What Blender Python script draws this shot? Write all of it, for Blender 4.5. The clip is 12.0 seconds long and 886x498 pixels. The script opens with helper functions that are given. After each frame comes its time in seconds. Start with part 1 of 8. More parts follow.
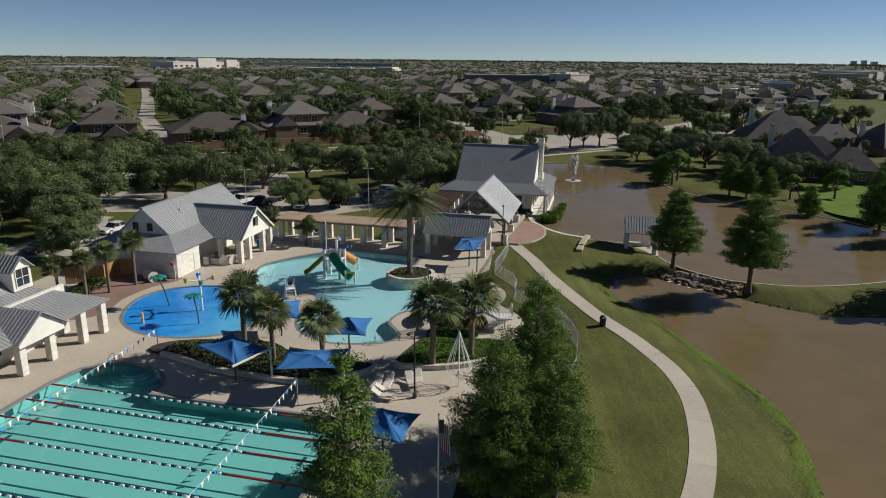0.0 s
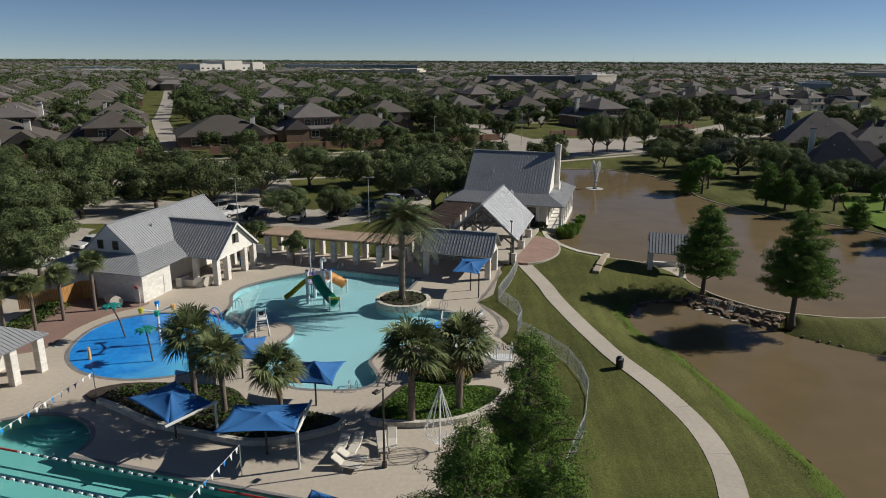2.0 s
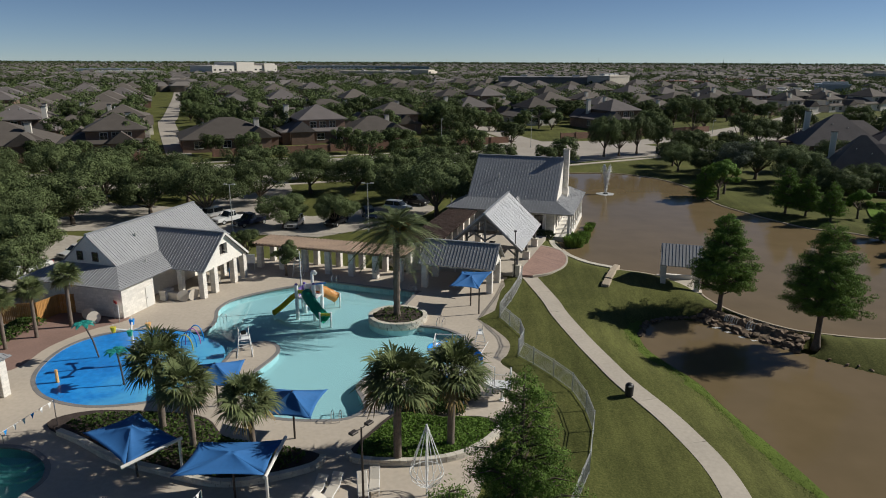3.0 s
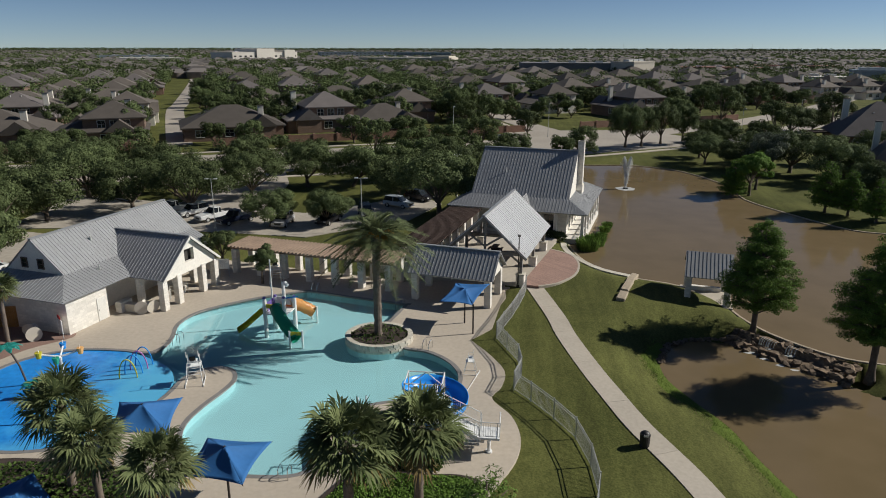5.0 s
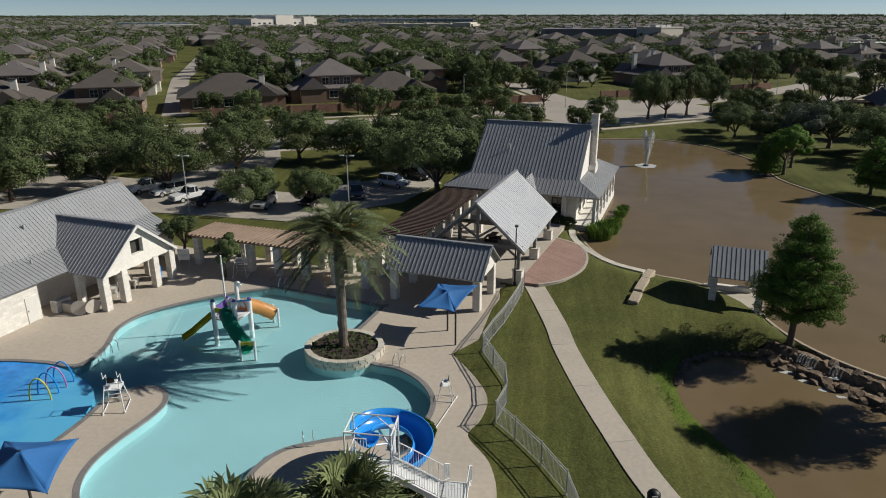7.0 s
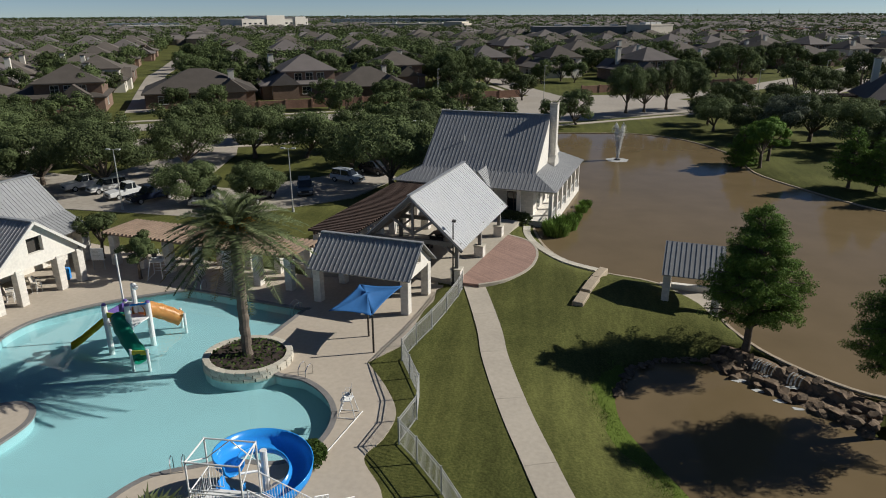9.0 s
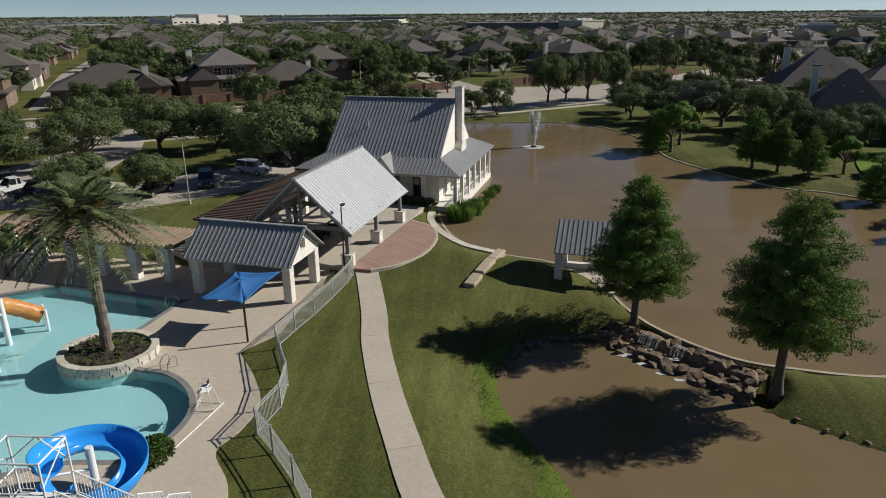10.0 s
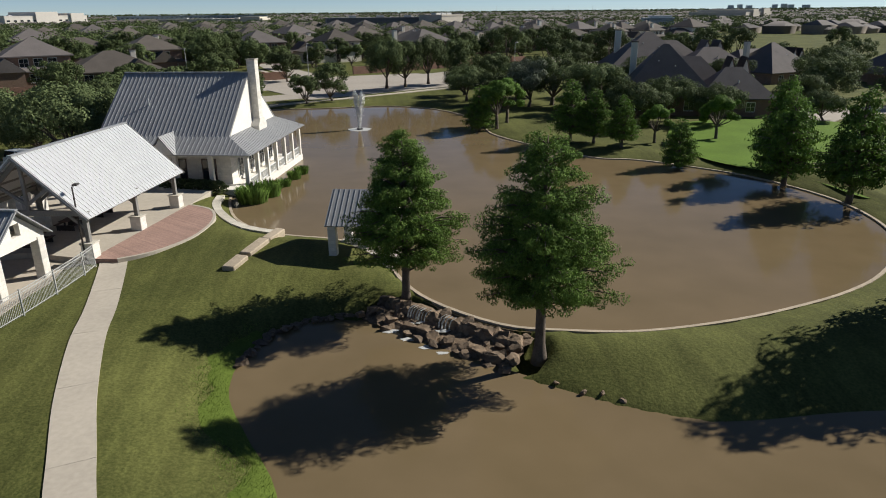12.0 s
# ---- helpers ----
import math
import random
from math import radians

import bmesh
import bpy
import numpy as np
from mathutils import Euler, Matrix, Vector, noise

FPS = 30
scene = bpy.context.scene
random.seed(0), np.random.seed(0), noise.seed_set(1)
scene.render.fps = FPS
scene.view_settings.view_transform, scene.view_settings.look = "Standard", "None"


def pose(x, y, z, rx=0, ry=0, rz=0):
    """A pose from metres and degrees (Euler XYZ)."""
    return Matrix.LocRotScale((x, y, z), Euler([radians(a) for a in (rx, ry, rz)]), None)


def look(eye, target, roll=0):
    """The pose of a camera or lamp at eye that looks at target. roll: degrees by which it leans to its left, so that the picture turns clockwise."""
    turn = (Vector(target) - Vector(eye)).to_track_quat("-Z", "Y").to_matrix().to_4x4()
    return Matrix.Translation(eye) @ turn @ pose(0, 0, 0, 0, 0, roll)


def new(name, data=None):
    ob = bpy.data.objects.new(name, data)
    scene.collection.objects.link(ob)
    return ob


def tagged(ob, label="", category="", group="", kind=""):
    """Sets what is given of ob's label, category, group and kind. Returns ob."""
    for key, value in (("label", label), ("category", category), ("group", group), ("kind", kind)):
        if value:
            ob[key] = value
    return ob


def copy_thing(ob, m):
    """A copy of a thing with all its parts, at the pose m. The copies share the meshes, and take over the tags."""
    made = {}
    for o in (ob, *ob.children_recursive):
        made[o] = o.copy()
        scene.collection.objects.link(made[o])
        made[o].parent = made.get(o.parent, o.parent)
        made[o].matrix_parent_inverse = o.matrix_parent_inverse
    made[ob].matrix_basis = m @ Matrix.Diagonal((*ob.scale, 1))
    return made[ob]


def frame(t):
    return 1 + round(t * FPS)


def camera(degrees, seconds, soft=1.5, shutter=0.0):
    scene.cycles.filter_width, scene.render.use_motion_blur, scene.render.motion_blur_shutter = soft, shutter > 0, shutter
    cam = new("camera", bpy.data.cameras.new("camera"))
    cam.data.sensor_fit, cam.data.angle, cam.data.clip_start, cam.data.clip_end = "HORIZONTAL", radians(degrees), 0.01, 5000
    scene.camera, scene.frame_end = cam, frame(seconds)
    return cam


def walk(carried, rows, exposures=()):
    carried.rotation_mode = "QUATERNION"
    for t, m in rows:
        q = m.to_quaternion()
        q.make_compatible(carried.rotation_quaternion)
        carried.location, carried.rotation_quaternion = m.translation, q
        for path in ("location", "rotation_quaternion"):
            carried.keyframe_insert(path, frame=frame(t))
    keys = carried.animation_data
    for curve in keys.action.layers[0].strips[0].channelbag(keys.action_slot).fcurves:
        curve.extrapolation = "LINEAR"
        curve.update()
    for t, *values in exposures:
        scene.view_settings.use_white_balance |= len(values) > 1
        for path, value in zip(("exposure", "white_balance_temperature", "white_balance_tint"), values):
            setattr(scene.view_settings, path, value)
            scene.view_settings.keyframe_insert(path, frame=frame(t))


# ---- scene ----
cam = camera(66.3, 12.0, soft=1.0)
PATH = [
    (0, (1.054, -1.607, 24.577), (1.021, 0.318, 24.036), 0.6),
    (0.5, (2.034, 0.669, 24.489), (1.98, 2.593, 23.947), 0.6),
    (1, (2.859, 3.028, 24.39), (2.786, 4.952, 23.849), 0.4),
    (1.5, (3.441, 5.386, 24.312), (3.35, 7.31, 23.773), 0.3),
    (2, (3.891, 7.906, 24.294), (3.781, 9.829, 23.756), 0.3),
    (2.5, (4.428, 10.269, 24.257), (4.3, 12.192, 23.721), 0.2),
    (3, (4.986, 12.576, 24.227), (4.841, 14.498, 23.692), 0.2),
    (5, (7.06, 21.864, 23.724), (6.853, 23.77, 23.153), 0.1),
    (5.5, (7.607, 24.174, 23.567), (7.384, 26.068, 22.966), 0.0),
    (6, (8.142, 26.572, 23.383), (7.905, 28.454, 22.75), 0.0),
    (6.5, (8.721, 29.12, 23.199), (8.469, 30.993, 22.543), -0.1),
    (7, (9.252, 31.486, 22.989), (8.984, 33.357, 22.333), -0.1),
    (7.2, (9.575, 32.268, 22.907), (9.299, 34.138, 22.253), -0.1),
    (8.8, (13.211, 36.46, 21.201), (12.931, 38.331, 20.553), -0.3),
    (9, (13.835, 36.795, 21.08), (13.577, 38.668, 20.426), -0.3),
    (9.5, (15.977, 37.57, 20.229), (15.795, 39.45, 19.572), -0.3),
    (10, (18.081, 38.521, 19.293), (17.978, 40.407, 18.636), -0.5),
    (10.5, (20.078, 39.561, 18.366), (20.058, 41.449, 17.707), -0.5),
    (11, (22.076, 40.54, 17.594), (22.136, 42.426, 16.932), -0.7),
    (11.5, (24.154, 41.543, 16.664), (24.305, 43.425, 16.002), -0.7),
    (12, (26.093, 42.427, 15.887), (26.328, 44.299, 15.226), -0.6),
]
walk(cam, [(t, look(eye, target, roll)) for t, eye, target, roll in PATH], [(0.0, 0.02), (6.0, 0.0), (9.5, 0.02), (10.5, 0.18), (12.0, 0.38)])

# world and sun
SUN_DIR = Vector((0.95, 0.30, 0.66)).normalized()  # towards the sun
world = bpy.data.worlds.new("sky")
scene.world = world
world.use_nodes = True
wn = world.node_tree
sky = wn.nodes.new("ShaderNodeTexSky")
sky.sky_type = 'NISHITA'
sky.sun_disc = False
sky.sun_elevation = math.asin(SUN_DIR.z)
sky.sun_rotation = math.atan2(SUN_DIR.x, SUN_DIR.y)
sky.air_density, sky.dust_density, sky.ozone_density = 0.48, 0.0, 3.2
bg = wn.nodes["Background"]
bg.inputs["Strength"].default_value = 0.060
wn.links.new(sky.outputs[0], bg.inputs["Color"])
sun_data = bpy.data.lights.new("sun", 'SUN')
sun_data.energy, sun_data.angle, sun_data.color = 5.0, radians(0.5), (1.0, 0.97, 0.90)
sun = new("sun", sun_data)
sun.matrix_basis = look(SUN_DIR * 300, (0, 0, 0))

from mathutils.geometry import delaunay_2d_cdt, tessellate_polygon

# ---- materials ----
def mat(name, color, rough=0.75, metal=0.0, var=0.18, scale=0.6, fine=9.0, bump=0.0, bdist=0.02, color2=None, island=0.0, per_ob=0.0, spec=0.4):
    m = bpy.data.materials.new(name)
    m.use_nodes = True
    nt = m.node_tree
    b = nt.nodes["Principled BSDF"]
    tc = nt.nodes.new("ShaderNodeTexCoord")
    n1 = nt.nodes.new("ShaderNodeTexNoise")
    n1.inputs["Scale"].default_value, n1.inputs["Detail"].default_value = scale, 4
    n2 = nt.nodes.new("ShaderNodeTexNoise")
    n2.inputs["Scale"].default_value, n2.inputs["Detail"].default_value = fine, 5
    nt.links.new(tc.outputs["Object"], n1.inputs["Vector"])
    nt.links.new(tc.outputs["Object"], n2.inputs["Vector"])
    ad = nt.nodes.new("ShaderNodeMath")
    ad.operation = 'ADD'
    nt.links.new(n1.outputs["Fac"], ad.inputs[0])
    nt.links.new(n2.outputs["Fac"], ad.inputs[1])
    mr = nt.nodes.new("ShaderNodeMapRange")
    mr.inputs["From Min"].default_value, mr.inputs["From Max"].default_value = 0.7, 1.3
    nt.links.new(ad.outputs[0], mr.inputs["Value"])
    mx = nt.nodes.new("ShaderNodeMix")
    mx.data_type = 'RGBA'
    lo = [c * (1 - var) for c in color]
    hi = [min(1, c * (1 + var)) for c in (color2 or color)]
    mx.inputs["A"].default_value, mx.inputs["B"].default_value = (*lo, 1), (*hi, 1)
    nt.links.new(mr.outputs[0], mx.inputs["Factor"])
    out = mx.outputs["Result"]
    for amount, node, socket in ((island, "ShaderNodeNewGeometry", "Random Per Island"), (per_ob, "ShaderNodeObjectInfo", "Random")):
        if amount:
            g = nt.nodes.new(node)
            r = nt.nodes.new("ShaderNodeMapRange")
            r.inputs["To Min"].default_value, r.inputs["To Max"].default_value = 1 - amount, 1 + amount
            nt.links.new(g.outputs[socket], r.inputs["Value"])
            sc = nt.nodes.new("ShaderNodeVectorMath")
            sc.operation = 'SCALE'
            nt.links.new(out, sc.inputs[0])
            nt.links.new(r.outputs[0], sc.inputs["Scale"])
            out = sc.outputs[0]
    nt.links.new(out, b.inputs["Base Color"])
    b.inputs["Roughness"].default_value, b.inputs["Metallic"].default_value = rough, metal
    b.inputs["Specular IOR Level"].default_value = spec
    if bump:
        bn = nt.nodes.new("ShaderNodeBump")
        bn.inputs["Strength"].default_value, bn.inputs["Distance"].default_value = bump, bdist
        nt.links.new(n2.outputs["Fac"], bn.inputs["Height"])
        nt.links.new(bn.outputs[0], b.inputs["Normal"])
    return m


def leaf_mat(name, color, color2, island=0.35, per_ob=0.0):
    m = mat(name, color, rough=0.7, var=0.2, scale=0.35, fine=2.0, color2=color2, island=island, per_ob=per_ob, spec=0.08)
    nt = m.node_tree
    b = nt.nodes["Principled BSDF"]
    tr = nt.nodes.new("ShaderNodeBsdfTranslucent")
    mixer = nt.nodes.new("ShaderNodeMixShader")
    mixer.inputs[0].default_value = 0.18
    nt.links.new(b.inputs["Base Color"].links[0].from_socket, tr.inputs["Color"])
    nt.links.new(b.outputs[0], mixer.inputs[1])
    nt.links.new(tr.outputs[0], mixer.inputs[2])
    nt.links.new(mixer.outputs[0], nt.nodes["Material Output"].inputs["Surface"])
    return m


def pool_water(name, tint):
    """Clear water: a tinted sheet that lets light through, with a mirror gloss by Fresnel."""
    m = bpy.data.materials.new(name)
    m.use_nodes = True
    nt = m.node_tree
    nt.nodes.remove(nt.nodes["Principled BSDF"])
    t = nt.nodes.new("ShaderNodeBsdfTransparent")
    t.inputs[0].default_value = (*tint, 1)
    g = nt.nodes.new("ShaderNodeBsdfGlossy")
    g.inputs["Roughness"].default_value = 0.04
    f = nt.nodes.new("ShaderNodeFresnel")
    f.inputs["IOR"].default_value = 1.33
    w = nt.nodes.new("ShaderNodeTexNoise")
    w.inputs["Scale"].default_value = 2.5
    bn = nt.nodes.new("ShaderNodeBump")
    bn.inputs["Strength"].default_value, bn.inputs["Distance"].default_value = 0.25, 0.03
    nt.links.new(w.outputs["Fac"], bn.inputs["Height"])
    nt.links.new(bn.outputs[0], g.inputs["Normal"])
    mixer = nt.nodes.new("ShaderNodeMixShader")
    nt.links.new(f.outputs[0], mixer.inputs[0])
    nt.links.new(t.outputs[0], mixer.inputs[1])
    nt.links.new(g.outputs[0], mixer.inputs[2])
    nt.links.new(mixer.outputs[0], nt.nodes["Material Output"].inputs["Surface"])
    return m


def add_bricks(m, scale=1.0, width=0.4, height=0.2, mortar=0.02, dark=0.75, strength=0.4):
    """Course lines in colour and relief, laid over a material by its object coordinates turned to the wall."""
    nt = m.node_tree
    b = nt.nodes["Principled BSDF"]
    br = nt.nodes.new("ShaderNodeTexBrick")
    br.inputs["Scale"].default_value = scale
    br.inputs["Brick Width"].default_value, br.inputs["Row Height"].default_value = width, height
    br.inputs["Mortar Size"].default_value = mortar
    br.inputs["Color1"].default_value, br.inputs["Color2"].default_value = (1, 1, 1, 1), (0.82, 0.82, 0.82, 1)
    br.inputs["Mortar"].default_value = (dark, dark, dark, 1)
    tc = nt.nodes.new("ShaderNodeTexCoord")
    sp = nt.nodes.new("ShaderNodeSeparateXYZ")
    cb = nt.nodes.new("ShaderNodeCombineXYZ")
    ad = nt.nodes.new("ShaderNodeMath")
    ad.operation = 'ADD'
    nt.links.new(tc.outputs["Object"], sp.inputs[0])
    nt.links.new(sp.outputs["X"], ad.inputs[0])
    nt.links.new(sp.outputs["Y"], ad.inputs[1])
    nt.links.new(ad.outputs[0], cb.inputs["X"])
    nt.links.new(sp.outputs["Z"], cb.inputs["Y"])
    nt.links.new(cb.outputs[0], br.inputs["Vector"])
    mul = nt.nodes.new("ShaderNodeMix")
    mul.data_type, mul.blend_type = 'RGBA', 'MULTIPLY'
    mul.inputs["Factor"].default_value = 1.0
    nt.links.new(b.inputs["Base Color"].links[0].from_socket, mul.inputs["A"])
    nt.links.new(br.outputs["Color"], mul.inputs["B"])
    nt.links.new(mul.outputs["Result"], b.inputs["Base Color"])
    bn = nt.nodes.new("ShaderNodeBump")
    bn.inputs["Strength"].default_value, bn.inputs["Distance"].default_value = strength, 0.01
    bn.invert = True
    nt.links.new(br.outputs["Fac"], bn.inputs["Height"])
    nt.links.new(bn.outputs[0], b.inputs["Normal"])
    return m


M_GRASS = mat("mown_grass", (0.070, 0.080, 0.021), rough=0.9, var=0.28, scale=0.12, fine=7.0, bump=0.6, bdist=0.05, color2=(0.098, 0.100, 0.030), spec=0.1)


def add_streaks(m, turn, across, along, amount):
    """Mowing streaks: noise drawn out along one direction, multiplied onto the colour."""
    nt = m.node_tree
    b = nt.nodes["Principled BSDF"]
    tc = nt.nodes.new("ShaderNodeTexCoord")
    mp = nt.nodes.new("ShaderNodeMapping")
    mp.inputs["Rotation"].default_value[2] = radians(turn)
    mp.inputs["Scale"].default_value = (across, along, 1)
    ns = nt.nodes.new("ShaderNodeTexNoise")
    ns.inputs["Scale"].default_value, ns.inputs["Detail"].default_value = 1.0, 3
    r = nt.nodes.new("ShaderNodeMapRange")
    r.inputs["From Min"].default_value, r.inputs["From Max"].default_value = 0.35, 0.65
    r.inputs["To Min"].default_value, r.inputs["To Max"].default_value = 1 - amount, 1 + amount
    sc = nt.nodes.new("ShaderNodeVectorMath")
    sc.operation = 'SCALE'
    nt.links.new(tc.outputs["Object"], mp.inputs["Vector"])
    nt.links.new(mp.outputs[0], ns.inputs["Vector"])
    nt.links.new(ns.outputs["Fac"], r.inputs["Value"])
    nt.links.new(b.inputs["Base Color"].links[0].from_socket, sc.inputs[0])
    nt.links.new(r.outputs[0], sc.inputs["Scale"])
    nt.links.new(sc.outputs[0], b.inputs["Base Color"])
    return m


add_streaks(M_GRASS, 16, 0.9, 0.05, 0.13)
add_streaks(M_GRASS, -25, 3.5, 1.1, 0.10)
M_LUSH = mat("lush_lawn", (0.10, 0.165, 0.022), rough=0.9, var=0.2, scale=0.2, fine=7.0, bump=0.5, bdist=0.05, spec=0.1)
M_ROUGH = mat("long_grass", (0.12, 0.20, 0.03), rough=0.9, var=0.3, scale=0.5, fine=6.0, island=0.3, spec=0.1)
M_DECK = mat("broom_concrete", (0.445, 0.382, 0.305), rough=0.85, var=0.10, scale=0.15, fine=3.0, bump=0.1)
M_PATH = mat("path_concrete", (0.42, 0.37, 0.30), rough=0.85, var=0.10, scale=0.25, fine=4.0, bump=0.1, per_ob=0.05)
M_COPING = mat("grey_coping", (0.20, 0.19, 0.18), rough=0.7, var=0.2, scale=1.0, fine=9)
M_ROAD = mat("road_concrete", (0.34, 0.30, 0.25), rough=0.9, var=0.14, scale=0.08, fine=1.5)
M_LOT = mat("parking_concrete", (0.36, 0.32, 0.265), rough=0.9, var=0.18, scale=0.15, fine=1.5)
M_BRICKPAVE = add_bricks(mat("brick_paving", (0.34, 0.215, 0.17), rough=0.85, var=0.15, scale=0.4, fine=6), 1.0, 0.22, 0.11, 0.008, 0.7, 0.3)
M_PLASTER = mat("pool_plaster", (0.37, 0.55, 0.57), rough=0.6, var=0.04, scale=0.3, fine=4)
M_PLASTER2 = mat("lap_pool_plaster", (0.19, 0.47, 0.43), rough=0.6, var=0.04, scale=0.3, fine=4)
M_SPLASH = mat("blue_splash_pad", (0.015, 0.20, 0.60), rough=0.35, var=0.12, scale=0.25, fine=2.0, color2=(0.02, 0.26, 0.68))


def worn_towards(m, pale, x0, x1):
    """Paint worn paler from x0 to x1, with a ragged border."""
    nt = m.node_tree
    b = nt.nodes["Principled BSDF"]
    tc = nt.nodes.new("ShaderNodeTexCoord")
    sp = nt.nodes.new("ShaderNodeSeparateXYZ")
    ns = nt.nodes.new("ShaderNodeTexNoise")
    ns.inputs["Scale"].default_value, ns.inputs["Detail"].default_value = 0.5, 4
    ad = nt.nodes.new("ShaderNodeMath")
    ad.operation, ad.inputs[1].default_value = 'MULTIPLY_ADD', 9.0
    r = nt.nodes.new("ShaderNodeMapRange")
    r.inputs["From Min"].default_value, r.inputs["From Max"].default_value = x0 + 4.5, x1 + 4.5
    mx = nt.nodes.new("ShaderNodeMix")
    mx.data_type = 'RGBA'
    mx.inputs["B"].default_value = (*pale, 1)
    nt.links.new(tc.outputs["Object"], sp.inputs[0])
    nt.links.new(tc.outputs["Object"], ns.inputs["Vector"])
    nt.links.new(ns.outputs["Fac"], ad.inputs[0])
    nt.links.new(sp.outputs["X"], ad.inputs[2])
    nt.links.new(ad.outputs[0], r.inputs["Value"])
    nt.links.new(r.outputs[0], mx.inputs["Factor"])
    nt.links.new(b.inputs["Base Color"].links[0].from_socket, mx.inputs["A"])
    nt.links.new(mx.outputs["Result"], b.inputs["Base Color"])


worn_towards(M_SPLASH, (0.10, 0.42, 0.66), -25.5, -19.5)
M_WATER = pool_water("clear_pool_water", (0.76, 0.95, 0.98))
M_POND = mat("muddy_water", (0.152, 0.112, 0.060), rough=0.09, var=0.08, scale=0.03, fine=0.3, color2=(0.162, 0.118, 0.066), spec=0.07)
M_WHITE = mat("white_limewashed_stone", (0.70, 0.66, 0.59), rough=0.85, var=0.10, scale=0.5, fine=5, bump=0.3)
M_WHITEB = add_bricks(mat("white_limewashed_block", (0.70, 0.66, 0.59), rough=0.85, var=0.08, scale=0.5, fine=5), 1.0, 0.5, 0.25, 0.012, 0.82, 0.4)
M_BRIGHTROOF = mat("white_metal_roof", (0.45, 0.45, 0.455), rough=0.45, metal=0.0, var=0.05, scale=0.3, fine=2.0)
M_RIB = mat("white_roof_rib", (0.62, 0.62, 0.61), rough=0.5, var=0.05)
M_FRUIT = mat("orange_date_stalk", (0.50, 0.24, 0.03), rough=0.7, var=0.25, island=0.2)
M_ROOF = mat("galvanised_roof", (0.285, 0.287, 0.288), rough=0.6, metal=0.1, var=0.10, scale=0.3, fine=2.0, island=0.04)
M_SEAM = mat("galvanised_seam", (0.30, 0.305, 0.31), rough=0.45, metal=0.2, var=0.1, scale=1, fine=4)
M_TRIM = mat("white_trim", (0.62, 0.60, 0.55), rough=0.6, var=0.06, scale=1, fine=8)
M_TIMBER = mat("brown_timber", (0.19, 0.125, 0.085), rough=0.8, var=0.3, scale=1.0, fine=14, island=0.2)
M_DARKTIMBER = mat("dark_timber", (0.085, 0.055, 0.042), rough=0.8, var=0.3, scale=1.0, fine=14, island=0.2)
M_CLAY = mat("weathered_clay_timber", (0.30, 0.215, 0.155), rough=0.85, var=0.25, scale=0.8, fine=8, island=0.2)
M_GREYTIMBER = mat("grey_painted_timber", (0.20, 0.19, 0.175), rough=0.75, var=0.15, scale=1.0, fine=12)
M_GLASS = mat("dark_window_glass", (0.02, 0.025, 0.03), rough=0.08, var=0.1, spec=0.8)
# near-black of house chimney caps, also used to paint shade in openings
M_DARK = mat("dark_shade_and_cap", (0.05, 0.045, 0.04), rough=0.9, var=0.2)
M_BARK = mat("grey_bark", (0.115, 0.09, 0.068), rough=0.95, var=0.35, scale=2.0, fine=14, bump=0.6)
M_PALMBARK = mat("palm_bark", (0.15, 0.12, 0.095), rough=0.95, var=0.35, scale=3.0, fine=18, bump=0.8)
M_CYPRESS = leaf_mat("cypress_leaf", (0.088, 0.150, 0.030), (0.126, 0.200, 0.042), 0.35)
M_OAK = leaf_mat("live_oak_leaf", (0.078, 0.104, 0.042), (0.118, 0.146, 0.062), 0.22, 0.25)
M_SILVER = leaf_mat("silver_green_leaf", (0.105, 0.125, 0.085), (0.14, 0.16, 0.11), 0.2)
M_YOUNG = leaf_mat("young_leaf", (0.092, 0.165, 0.030), (0.130, 0.215, 0.042), 0.25, 0.15)
M_FARLEAF = leaf_mat("suburb_leaf", (0.062, 0.086, 0.034), (0.096, 0.122, 0.048), 0.2, 0.3)
M_PALM = leaf_mat("palm_frond", (0.105, 0.135, 0.055), (0.175, 0.200, 0.088), 0.4)
M_DATE = leaf_mat("date_palm_frond", (0.085, 0.112, 0.048), (0.150, 0.175, 0.085), 0.4)
M_DRYPALM = leaf_mat("dry_frond", (0.20, 0.15, 0.06), (0.26, 0.19, 0.08), 0.3)
M_HEDGE = leaf_mat("hedge_leaf", (0.045, 0.075, 0.02), (0.07, 0.11, 0.025), 0.4)
M_MULCH = mat("dark_mulch", (0.045, 0.032, 0.026), rough=0.95, var=0.4, scale=2, fine=20, bump=0.8)
M_LIME = mat("limestone_block", (0.50, 0.46, 0.38), rough=0.9, var=0.2, scale=1.5, fine=8, bump=0.5, per_ob=0.12)
M_SAND = mat("brown_sandstone", (0.36, 0.295, 0.215), rough=0.9, var=0.22, scale=1.2, fine=7, bump=0.6, per_ob=0.15)
M_ROCK = mat("brown_boulder", (0.135, 0.094, 0.060), rough=0.85, var=0.4, scale=1.2, fine=6, bump=0.8, bdist=0.06, per_ob=0.3)
M_CANVAS = mat("blue_shade_fabric", (0.024, 0.125, 0.33), rough=0.8, var=0.08, scale=0.5, fine=5)
M_STEEL = mat("bronze_painted_steel", (0.05, 0.042, 0.036), rough=0.5, metal=0.2, var=0.1)
M_WHITESTEEL = mat("white_painted_steel", (0.72, 0.72, 0.70), rough=0.45, var=0.05)
M_FENCE = mat("grey_painted_fence", (0.48, 0.48, 0.46), rough=0.5, metal=0.3, var=0.06)
M_CHROME = mat("stainless_rail", (0.6, 0.6, 0.6), rough=0.25, metal=1.0, var=0.05)
